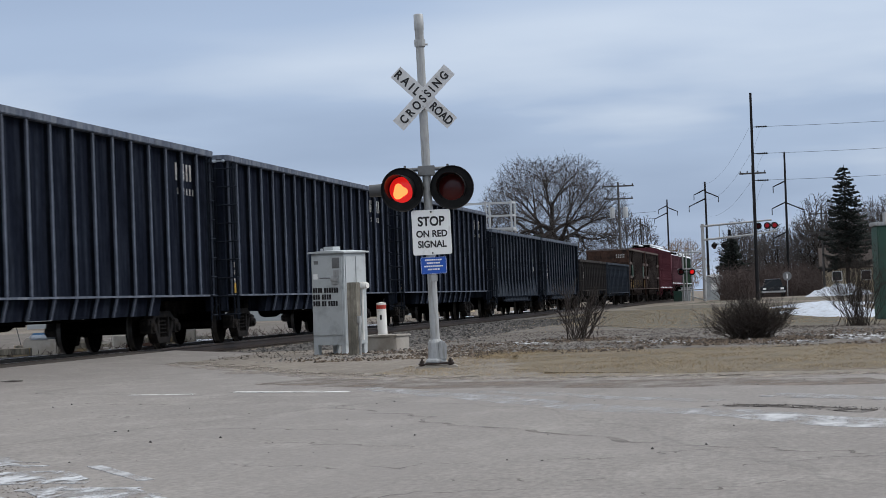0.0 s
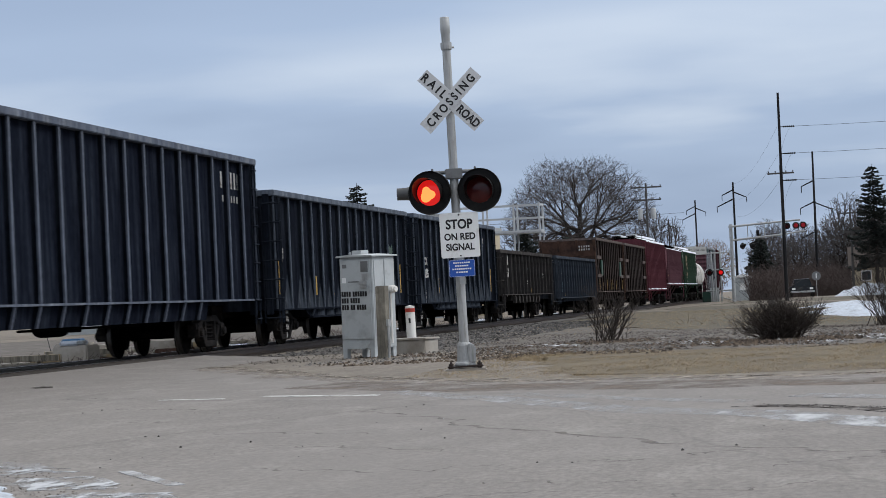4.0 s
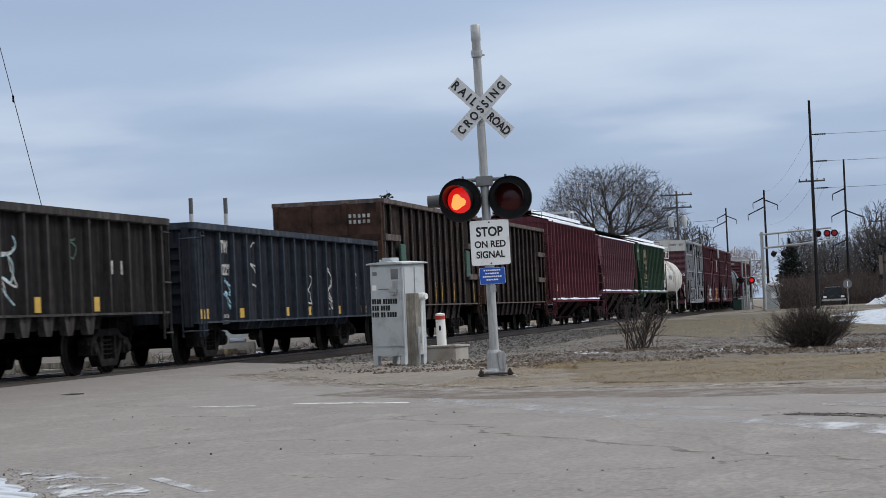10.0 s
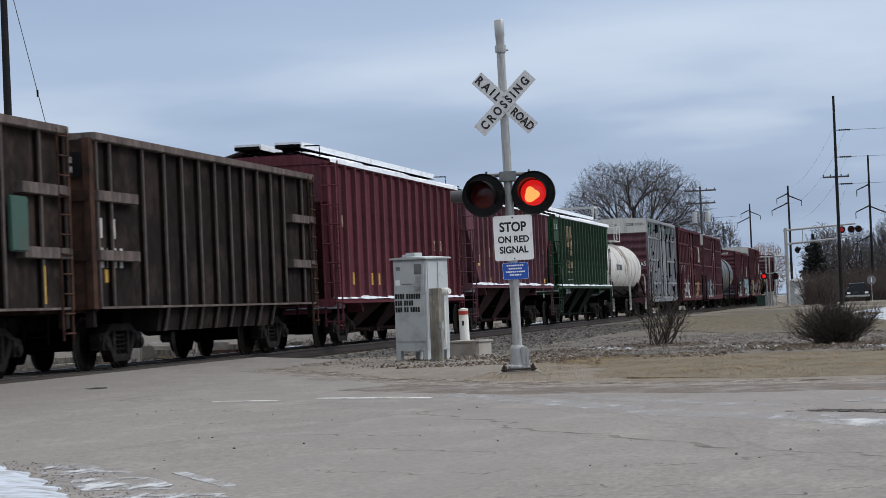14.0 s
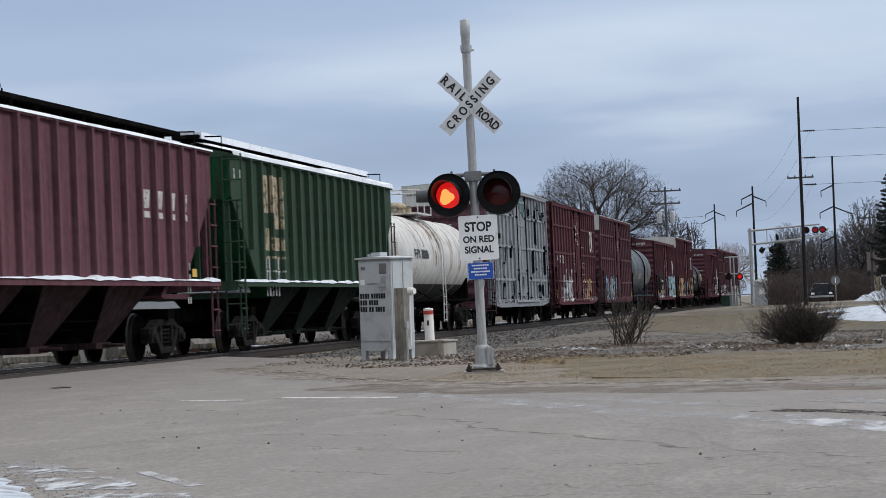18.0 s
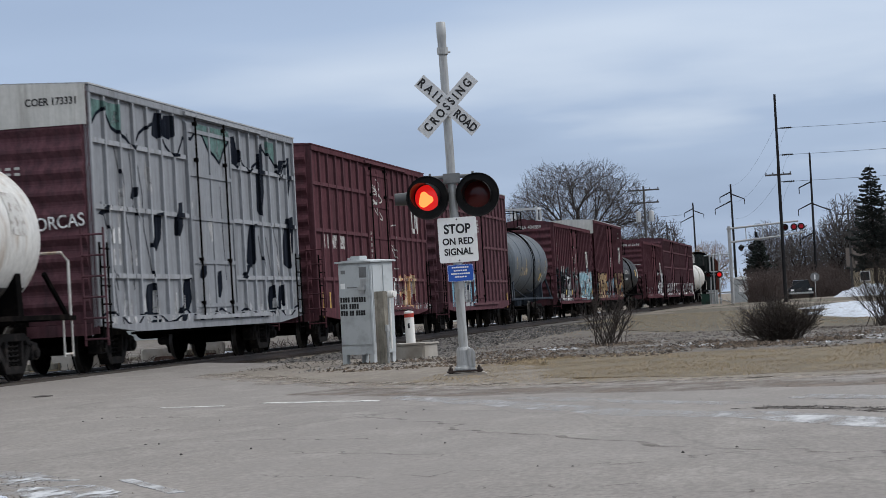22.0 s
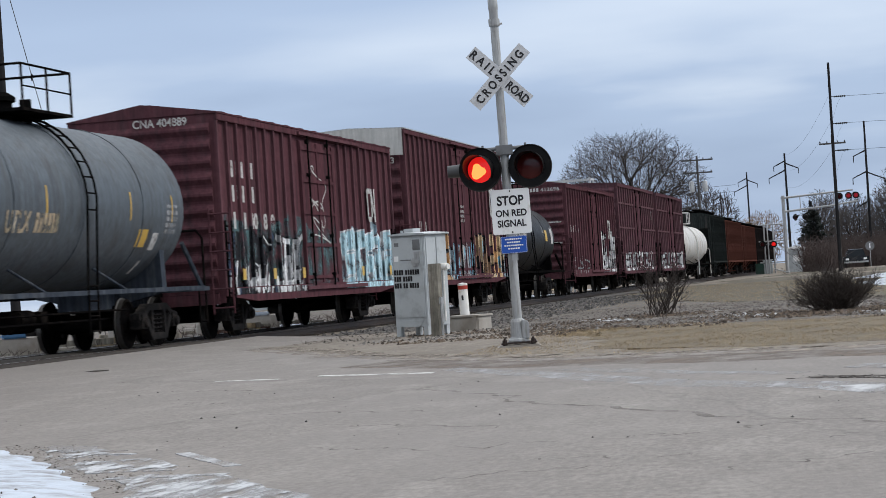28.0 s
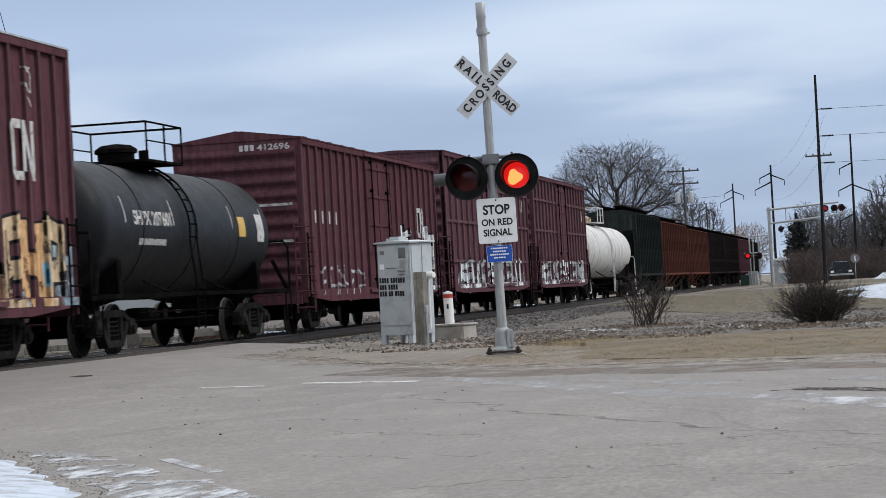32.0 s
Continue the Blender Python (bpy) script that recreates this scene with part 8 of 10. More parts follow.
# ---- signal case and posts beside the track ----
def signal_case():
    c = thing("signal_case", "dented silver-painted railway signal case with dark stencil marks", "signal case", at=pose(-8.87, 41.85, 0.17, 0.6, 1.0, -25))
    w, d, h = 0.76, 0.71, 1.74
    b = Shape()
    b.box(-w / 2, w / 2, -d / 2, d / 2, 0.02, h)
    part("body", b.mesh("body", "case", bevel=0.012), c)
    r = Shape()
    r.prism([(-w / 2 - 0.05, h), (w / 2 + 0.05, h), (w / 2 + 0.05, h + 0.03), (0, h + 0.06), (-w / 2 - 0.05, h + 0.03)], "y", -d / 2 - 0.05, d / 2 + 0.05)
    part("roof", r.mesh("roof", "case", bevel=0.006), c)
    v = Shape()
    v.box(-0.20, 0.02, -0.2, 0.05, h + 0.05, h + 0.13)
    v.rod((-0.22, -0.22, h + 0.05), (-0.22, -0.22, h + 0.1), 0.03)
    part("roof_vent", v.mesh("roof_vent", "case", bevel=0.01), c)
    dr = Shape()
    dr.box(-w / 2 + 0.03, w / 2 - 0.03, -d / 2 - 0.018, -d / 2 + 0.002, 0.2, h - 0.05)
    door = part("door", dr.mesh("door", "case", bevel=0.006), c, "silver door with a latch")
    lt = Shape()
    lt.box(0.10, 0.28, -d / 2 - 0.06, -d / 2 - 0.01, h - 0.52, h - 0.45)
    lt.box(0.12, 0.26, -d / 2 - 0.045, -d / 2 - 0.01, h - 0.58, h - 0.42)
    part("latch", lt.mesh("latch", "galv", bevel=0.006), door)
    for x0, x1, z0, z1, m in ((0.13, 0.30, 0.28, 0.08, "armgrey"), (0.15, 0.29, 0.44, 0.31, "galv"), (-0.32, -0.22, 0.48, 0.38, "signwhite"), (-0.30, -0.2, 0.2, 0.13, "armgrey"), (-0.17, 0.1, 0.47, 0.45, "armgrey")):
        pt = Shape()
        pt.box(x0, x1, -d / 2 - 0.022, -d / 2 - 0.016, h - z0, h - z1)
        part("patch", pt.mesh("patch", m), door, "bare metal patch or sticker")
    # address-like lines as plain bars
    for k, row in enumerate(((4, 6), (3, 4), (3, 2, 4))):
        st = Shape()
        x = -w / 2 + 0.045
        for cnt in row:
            for i in range(cnt):
                st.box(x, x + 0.043, -d / 2 - 0.024, -d / 2 - 0.017, h - 0.735 - k * 0.125, h - 0.64 - k * 0.125)
                x += 0.057
            x += 0.035
        part("lettering", st.mesh("lettering", "ink"), door, "line of dark bars")
    sd = Shape()
    sd.box(w / 2 - 0.001, w / 2 + 0.015, -d / 2 + 0.05, -0.02, 0.25, h - 0.06)
    sd.box(w / 2 - 0.001, w / 2 + 0.015, 0.02, d / 2 - 0.05, 0.25, h - 0.06)
    part("side_panel", sd.mesh("side_panel", "case", bevel=0.004), c)
    mt = Shape()
    mt.rod((w / 2, 0.16, h - 0.62), (w / 2 + 0.13, 0.16, h - 0.62), 0.07, n=16)
    mt.rod((w / 2 + 0.12, 0.16, h - 0.62), (w / 2 + 0.17, 0.16, h - 0.62), 0.055, n=16)
    mt.tube([(w / 2 + 0.04, 0.16, h - 0.68), (w / 2 + 0.04, 0.16, 0.1)], 0.02)
    part("meter", mt.mesh("meter", "plastic", smooth=True), c, "round white meter on the side")
    for x in (-w / 2 + 0.06, w / 2 - 0.06):
        for y in (-d / 2 + 0.06, d / 2 - 0.06):
            lg = Shape()
            lg.box(x - 0.05, x + 0.05, y - 0.05, y + 0.05, -0.25, 0.13)
            part("leg", lg.mesh("leg", "case"), c)
    lg = Shape()
    lg.prism([(-w / 2 + 0.1, 0.14), (-w / 2 + 0.16, 0.02), (w / 2 - 0.2, 0.02), (w / 2 - 0.1, 0.14)], "y", -d / 2 - 0.01, -d / 2 + 0.02)
    part("skirt", lg.mesh("skirt", "case"), c)
    p = thing("timber_post", "weathered grey timber post beside the signal case", "post", at=pose(-8.36, 40.7, 0, 0, 0.4, -20))
    q = Shape()
    q.box(-0.10, 0.10, -0.08, 0.08, -0.1, 1.34)
    part("post", q.mesh("post", "timber", bevel=0.012), p)
    cd = Shape()
    cd.tube([(0.12, -0.02, -0.05), (0.12, -0.02, 0.62)], 0.025)
    cd.box(0.09, 0.15, -0.06, 0.03, 0.6, 0.72)
    part("conduit", cd.mesh("conduit", "galv"), p)
    m = thing("marker_post", "white plastic marker post with a red band", "marker post", at=pose(-8.70, 45.2, 0.10, 0, -1, 0))
    q = Shape()
    q.turned([(-0.2, 0.115), (0.12, 0.115), (0.2, 0.10), (0.84, 0.098), (0.86, 0.0)], "z", n=20)
    part("post", q.mesh("post", "plastic", smooth=True), m)
    q = Shape()
    q.turned([(0.72, 0.1005), (0.80, 0.1005)], "z", n=20)
    part("band", q.mesh("band", "redtape", smooth=True, fix=False), m, "faded red band")
    q = Shape()
    q.box(-0.02, 0.02, -0.106, -0.098, 0.5, 0.6)
    part("mark", q.mesh("mark", "ink"), m)
    k = thing("concrete_box", "low weathered concrete cable box", "concrete box", at=pose(-8.45, 44.2, 0, 0, 0, -12))
    q = Shape()
    q.box(-0.42, 0.36, -0.35, 0.35, -0.1, 0.27)
    q.box(0.24, 0.34, -0.38, -0.34, -0.1, 0.30)
    part("block", q.mesh("block", "concrete", bevel=0.015), k)
    q = Shape()
    q.box(-0.45, 0.39, -0.38, 0.38, 0.27, 0.31)
    part("lid", q.mesh("lid", "concrete", bevel=0.01), k)
    q = Shape()
    q.tube([(-0.33, -0.5, 0.0), (-0.35, -0.44, 0.14), (-0.38, -0.4, 0.22), (-0.45, -0.36, 0.2)], 0.022)
    part("cable", q.mesh("cable", "ink"), k)


signal_case()


# ---- plants ----
def bare_tree(seed, height, width, points, mat=("bark", "twig"), trunk=0.28, base=0.15, thick=0.016, reach=0.40, side=2):
    """Leafless tree: limbs fork again and again towards points spread through a rounded crown."""
    rs = np.random.RandomState(seed)
    P = rs.randn(points, 3)
    P /= np.linalg.norm(P, axis=1)[:, None]
    lump = np.array([1 + 0.20 * noise.noise((p[0] * 1.6 + seed, p[1] * 1.6, p[2] * 1.6)) for p in P])
    P *= ((0.42 + 0.58 * rs.rand(points) ** 0.5) * lump)[:, None]
    zc, rz = height * (0.5 + base * 0.6), height * (0.5 - base * 0.6)
    P = P * np.array([width / 2, width / 2, rz]) + np.array([0, 0, zc])
    limbs, twigs = Shape(), Shape()
    total = float(points)

    def radius(n):
        return max(thick, trunk * (n / total) ** 0.5)

    def grow(p, d, Q):
        n = len(Q)
        if n <= 2:
            for q in Q:
                m = p + (q - p) * 0.55 + rs.randn(3) * 0.06 * np.linalg.norm(q - p)
                twigs.rod(p, m, thick, thick * 0.85, n=3, caps=False)
                twigs.rod(m, q, thick * 0.85, thick * 0.5, n=3, caps=False)
                for k in range(side):
                    f = rs.uniform(0.2, 0.9)
                    c = m + (q - m) * f
                    twigs.rod(c, c + ((q - p) / (np.linalg.norm(q - p) + 0.01) * 0.6 + rs.randn(3) * 0.75) * 0.028 * height * rs.uniform(0.4, 1.0), thick * 0.7, thick * 0.4, n=3, caps=False)
            return
        c = Q.mean(0)
        f = reach * rs.uniform(0.7, 1.2) if n > 8 else 0.45
        q = p + (c - p) * f
        q = q * 0.8 + (p + d * np.linalg.norm(q - p)) * 0.2 + rs.randn(3) * 0.05 * np.linalg.norm(q - p)
        m = (p + q) / 2 + rs.randn(3) * 0.04 * np.linalg.norm(q - p) + d * 0.06 * np.linalg.norm(q - p)
        tgt, k = (limbs, 7 if n > 100 else 5) if n > 10 else (twigs, 3)
        r0, r1 = radius(n), radius(n * 0.8)
        tgt.rod(p, m, r0, (r0 + r1) / 2, n=k, caps=False)
        tgt.rod(m, q, (r0 + r1) / 2, r1, n=k, caps=False)
        nd = (q - m) / (np.linalg.norm(q - m) + 1e-6)
        v = Q - q
        v = v / (np.linalg.norm(v, axis=1)[:, None] + 1e-6)
        w = np.linalg.svd(v - v.mean(0), full_matrices=False)[2][0]
        s = v @ w
        parts = [s <= np.quantile(s, 0.33), (s > np.quantile(s, 0.33)) & (s <= np.quantile(s, 0.67)), s > np.quantile(s, 0.67)] if n > 60 and rs.rand() < 0.6 else [s <= np.quantile(s, rs.uniform(0.35, 0.65))]
        if len(parts) == 1:
            parts.append(~parts[0])
        for a in parts:
            if a.any():
                grow(q, nd, Q[a])

    top = np.array([0.0, 0.0, height * base * 0.8])
    limbs.rod((0, 0, -0.2), top, trunk * 1.25, trunk, n=9, caps=False)
    grow(top, np.array([0, 0, 1.0]), P)
    return limbs.mesh("trunk", mat[0], smooth=True, fix=False), twigs.mesh("crown", mat[1], fix=False)


def place_tree(meshes, label, x, y, z=0.0, s=1.0, turn=0.0, group=""):
    t = thing("tree", label, "tree", group, at=pose(x, y, z, 0, 0, turn) @ Matrix.Diagonal((s, s, s, 1)))
    part("trunk", meshes[0], t)
    part("crown", meshes[1], t)
    return t


def shrub(name, x, y, height, width, stems, seed, mat, label, forks=4, upright=0.5, thick=1.0):
    """Leafless shrub: stems from one crown fork twice into fine twigs."""
    rnd = random.Random(seed)
    t = thing(name, label, "shrub", at=pose(x, y, 0))
    a, b = Shape(), Shape()

    def grow(p, d, length, r, level):
        tgt = a if level == 0 else b
        pts = [p]
        for k in range(3):
            d = (d + Vector((rnd.gauss(0, 0.16), rnd.gauss(0, 0.16), 0.10 * upright + rnd.gauss(0, 0.08)))).normalized()
            pts.append(pts[-1] + d * length / 3)
        for k in range(3):
            tgt.rod(pts[k], pts[k + 1], r * (1 - 0.26 * k), r * (0.74 - 0.26 * k), n=4 if level == 0 else 3, caps=False)
        if level < 2:
            for k in range(forks + (1 if level == 0 else 0)):
                f = rnd.uniform(0.9, 2.95)
                c = pts[int(f)].lerp(pts[int(f) + 1], f - int(f))
                dd = (d + Vector((rnd.gauss(0, 0.62), rnd.gauss(0, 0.62), rnd.uniform(-0.1, 0.55)))).normalized()
                grow(c, dd, length * rnd.uniform(0.28, 0.55), r * 0.48, level + 1)

    for i in range(stems):
        az = rnd.uniform(0, 2 * math.pi)
        out = math.sqrt(rnd.random())
        hh = height * rnd.uniform(0.55, 0.95) * (1 - 0.35 * out * out)
        d = Vector((math.cos(az) * out * width * 0.42, math.sin(az) * out * width * 0.42, hh))
        p = Vector((rnd.gauss(0, 0.07) * width, rnd.gauss(0, 0.07) * width, -0.04))
        grow(p, d.normalized(), d.length * 0.82, (0.006 + 0.006 * rnd.random()) * thick, 0)
    part("stem", a.mesh("stem", mat, fix=False), t)
    part("twig", b.mesh("twig", mat, fix=False), t)
    return t


def spruce(name, x, y, height, width, seed, label, start=0.12):
    """Conifer: whorls of boughs with gaps between them, each bough fringed with hanging sprays."""
    rnd = random.Random(seed)
    t = thing(name, label, "tree", at=pose(x, y, 0))
    tr = Shape()
    tr.rod((0, 0, -0.2), (0, 0, height * 0.99), width * 0.03, 0.02, n=8)
    part("trunk", tr.mesh("trunk", "bark"), t)
    cr = Shape()
    z = height * start
    while z < height * 0.98:
        k = 1 - z / height
        reach0 = width / 2 * min(1.0, (k * 1.15) ** 0.75) * rnd.uniform(0.72, 1.08) + 0.12
        n = 6 + int(4 * k)
        a0 = rnd.uniform(0, 6.28)
        for i in range(n):
            if rnd.random() < 0.14:
                continue
            az = a0 + 2 * math.pi * (i + rnd.uniform(-0.3, 0.3)) / n
            reach = reach0 * rnd.uniform(0.6, 1.12)
            d = Vector((math.cos(az), math.sin(az), 0))
            sd = Vector((-d.y, d.x, 0))
            z0 = z + rnd.uniform(-0.12, 0.12)
            sag = reach * rnd.uniform(0.10, 0.26)
            m = max(3, int(reach / 0.16))
            prev = Vector((0, 0, z0))
            for j in range(m):
                f = (j + 1) / m
                # boughs droop, then lift at the tip
                c = d * reach * f + Vector((0, 0, z0 - sag * math.sin(f * 2.5)))
                cr.rod(prev, c, 0.035 * (1 - f) + 0.012, 0.03 * (1 - f) + 0.01, n=3, caps=False)
                prev = c
                if f < 0.2:
                    continue
                for side in (-1, 1):
                    w = (0.16 + 0.50 * reach * (1 - f * 0.8) * 0.5) * rnd.uniform(0.6, 1.3)
                    drop = rnd.uniform(0.16, 0.42) * (0.45 + 0.55 * k)
                    tip = c + d * rnd.uniform(0.05, 0.22) + sd * side * w - Vector((0, 0, drop))
                    cr.add([c - d * 0.06, c + d * 0.10 + Vector((0, 0, 0.03)), tip, c + sd * side * w * 0.45 - Vector((0, 0, drop * 1.1))], [(0, 1, 2, 3)])
        z += height * 0.017 + 0.30 * k * rnd.uniform(0.7, 1.2)
    part("crown", cr.mesh("crown", "needle", fix=False), t)
    return t


big = bare_tree(5, 15.2, 15.6, 6500, trunk=0.62, base=0.15, thick=0.0125, side=4)
place_tree(big, "large spreading leafless shade tree", -25.7, 226, 0, 1.0, 40)
mid = bare_tree(9, 10.0, 7.0, 800, trunk=0.22, base=0.12, thick=0.026)
mid2 = bare_tree(23, 10.0, 5.8, 700, trunk=0.2, base=0.14, thick=0.026)
place_tree(mid, "leafless shade tree behind the railway", -18.8, 236, 0, 1.0, 10)
place_tree(mid2, "leafless shade tree behind the railway", -32.5, 232, 0, 1.0, 80)
wil = bare_tree(31, 8.0, 7.5, 900, ("bark", "willow"), trunk=0.22, base=0.1, thick=0.026)
place_tree(wil, "bare tan willow in the distance", -17.2, 300, 0, 1.0, 0)
place_tree(wil, "bare tan willow in the distance", -20.5, 310, 0, 0.9, 120)
rnd = random.Random(77)
for k in range(44):
    x = -9.5 + k * 0.95 + rnd.uniform(-0.8, 0.8)
    place_tree((mid, mid2)[k % 2], "leafless brown tree in a far wood", x, 275 + rnd.uniform(-15, 45), 0, rnd.uniform(0.7, 1.2), rnd.uniform(0, 360), "trees of the far wood")
shrub("bare_shrub", -4.84, 46.9, 1.5, 2.1, 38, 3, "shrub", "small leafless shrub on the gravel bank", forks=3, upright=0.8, thick=1.5)
shrub("twiggy_bush", -1.2, 41.6, 0.96, 2.05, 230, 4, "shrub", "dense leafless brown bush on the gravel bank", forks=5, upright=0.2, thick=0.95)
shrub("twiggy_bush", 0.95, 52.0, 2.3, 2.4, 80, 6, "shrub", "tall leafless bush beside the snow", forks=4, upright=0.6)
spruce("spruce_tree", 3.4, 232, 13.2, 7.6, 1, "dark spruce tree with drooping branches", 0.25)
spruce("spruce_tree", -52.6, 245, 15.0, 13.0, 2, "dark spruce tree behind the yard", 0.3)
spruce("spruce_tree", -9.2, 262, 7.0, 6.4, 3, "dark round-topped conifer behind the far crossing", 0.1)
spruce("spruce_tree", -28.5, 205, 7.6, 5.5, 8, "dark conifer under the shade tree", 0.1)
spruce("spruce_tree", -24.2, 200, 6.6, 4.5, 9, "dark conifer under the shade tree", 0.1)


def brush():
    """Tangled undergrowth along the far wood."""
    rnd = random.Random(12)
    for name, mat, x0, x1, y0, y1, n, h in (("undergrowth", "redtwig", -8.5, 0.6, 232, 262, 3000, 4.2), ("undergrowth", "redtwig", 6.5, 40, 236, 262, 5000, 4.4), ("undergrowth", "shrub", -9, 60, 262, 300, 9000, 6.4), ("undergrowth", "redtwig", -7.8, -5.4, 190, 200, 420, 3.6)):
        sh = Shape()
        for i in range(n):
            x, y = rnd.uniform(x0, x1), rnd.uniform(y0, y1)
            hh = h * rnd.uniform(0.3, 1.0) * (0.7 + 0.5 * noise.noise((x * 0.25, y * 0.1, 2.0)))
            p = Vector((x, y, -0.1))
            q = p + Vector((rnd.gauss(0, 0.5), rnd.gauss(0, 0.5), hh))
            sh.rod(p, q, 0.030, 0.012, n=3, caps=False)
            for k in range(2):
                c = p.lerp(q, rnd.uniform(0.4, 0.9))
                e = c + Vector((rnd.gauss(0, 0.6), rnd.gauss(0, 0.6), rnd.uniform(0.2, 1.0)))
                sh.rod(c, e, 0.016, 0.008, n=3, caps=False)
        thing(name, "tangled brown leafless undergrowth", "undergrowth", data=sh.mesh(name, mat, fix=False), kind="stuff")


brush()


# ---- poles and wires ----
def wire(name, a, b, sag, r, label):
    sh = Shape()
    a, b = Vector(a), Vector(b)
    pts = []
    for i in range(13):
        f = i / 12
        p = a.lerp(b, f)
        p.z -= sag * 4 * f * (1 - f)
        pts.append(p)
    sh.tube(pts, r, n=4)
    return thing(name, label, "wire", data=sh.mesh(name, "cable", fix=False), group="overhead wires")


def utility_pole(x, y, h, r, mat, label, lean=0.0, arms=(), davits=(), transformers=False):
    t = thing("utility_pole", label, "utility pole", at=pose(x, y, 0, 0, lean, 0))
    sh = Shape()
    sh.rod((0, 0, -0.3), (0, 0, h), r, r * 0.62, n=12)
    part("shaft", sh.mesh("shaft", mat, smooth=True), t)
    for z, w in arms:
        a = Shape()
        a.box(-w / 2, w / 2, -r - 0.06, -r + 0.06, z - 0.07, z + 0.07)
        for f in (-0.46, -0.2, 0.2, 0.46):
            a.turned([(z + 0.07, 0.03), (z + 0.12, 0.06), (z + 0.2, 0.05), (z + 0.24, 0.0)], "z", at=(w * f, -r, 0), n=8)
        part("crossarm", a.mesh("crossarm", mat), t)
    for z, side, w in davits:
        a = Shape()
        a.rod((0, 0, z), (side * w, 0, z - 0.45 * w), r * 0.5, r * 0.35, n=6)
        a.rod((side * w, 0, z - 0.45 * w), (side * w, 0, z - 0.45 * w - 0.7), 0.05, n=6)
        part("davit_arm", a.mesh("davit_arm", mat), t)
    if transformers:
        for dx in (-0.62, 0.62):
            a = Shape()
            a.turned([(h - 3.4, 0.0), (h - 3.4, 0.24), (h - 2.5, 0.24), (h - 2.4, 0.18), (h - 2.35, 0.0)], "z", at=(dx, -0.1, 0), n=14)
            part("transformer", a.mesh("transformer", "galv", smooth=True), t, "grey pole transformer")
    return t


main_pole = utility_pole(-4.2, 169.9, 15.5, 0.145, "poletimber", "tall dark timber power pole", lean=0.3)
for z, dx in ((12.95, 0.2), (10.95, 0.35), (8.95, 0.45)):
    ins = Shape()
    ins.rod((0.1, 0, z), (1.15, 0, z), 0.03)
    string = part("insulator", ins.mesh("insulator", "lampblack"), main_pole, "string of dark insulators")
    for k in range(6):
        disc = Shape()
        disc.turned([(0.0, 0.04), (0.03, 0.075), (0.07, 0.075), (0.1, 0.04)], "x", at=(0.3 + 0.14 * k, 0, z), n=10)
        part("disc", disc.mesh("disc", "lampblack"), string)
    wire("power_line", (-3.35, 169.9, z), (29.8, 172, z + 1.0), 0.35, 0.016, "thin dark power line")
    wire("power_line", (-4.3, 169.9, z), (-14.0, 299, z + 2.0), 1.2, 0.007, "thin dark power line")
    wire("jumper_wire", (-3.2, 169.9, z), (-4.0, 169.9, z - 1.6), -0.3, 0.007, "jumper wire on the pole")
utility_pole(30, 172, 15.5, 0.17, "poletimber", "tall dark timber power pole")
utility_pole(-60, 200, 9.6, 0.15, "poletimber", "timber telephone pole behind the yard")
utility_pole(-2.85, 260, 16.3, 0.17, "poletimber", "dark timber power pole before the far wood", lean=0.3, davits=((13.0, -1, 1.4), (10.5, 1, 2.0), (10.6, -1, 1.6), (7.2, -1, 1.6)))
utility_pole(-4.9, 200, 11.7, 0.16, "poleside", "grey timber pole with a crossarm", lean=-0.2, arms=((11.0, 2.3),))
utility_pole(1.0, 232, 9.0, 0.15, "poleside", "grey timber pole with braces", arms=((6.3, 3.4), (8.2, 2.6)))
for x, y, h in ((-13.7, 299.7, 15.2), (-23.75, 379, 16.3), (-35.7, 478, 16.6)):
    utility_pole(x, y, h, 0.19, "poletimber", "timber power pole with davit arms", davits=((h - 1.3, 1, 1.7), (h - 1.0, -1, 1.5), (h - 2.2, -1, 2.2)))
utility_pole(-18.0, 214.3, 11.5, 0.15, "poleside", "timber pole with two grey transformers", arms=((11.1, 3.0), (9.9, 2.8)), transformers=True)
left_pole = utility_pole(-28.25, 69.5, 13.2, 0.17, "poletimber", "dark timber utility pole behind the railway")
wire("guy_wire", (-28.2, 69.45, 13.0), (-24.35, 67.2, -0.1), 0.0, 0.014, "thin steel guy wire of the pole")
gi = Shape()
gi.turned([(-0.12, 0.0), (-0.1, 0.035), (0.1, 0.035), (0.12, 0.0)], "z", at=(-26.88, 68.68, 8.46), n=8)
thing("guy_insulator", "small insulator on the guy wire", "insulator", data=gi.mesh("guy_insulator", "under"))
wire("telephone_line", (-60, 200, 9.0), (-16, 236, 9.3), 0.6, 0.02, "thin dark line behind the railway")
wire("telephone_line", (-60, 200, 8.3), (-16, 236, 8.6), 0.6, 0.02, "thin dark line behind the railway")


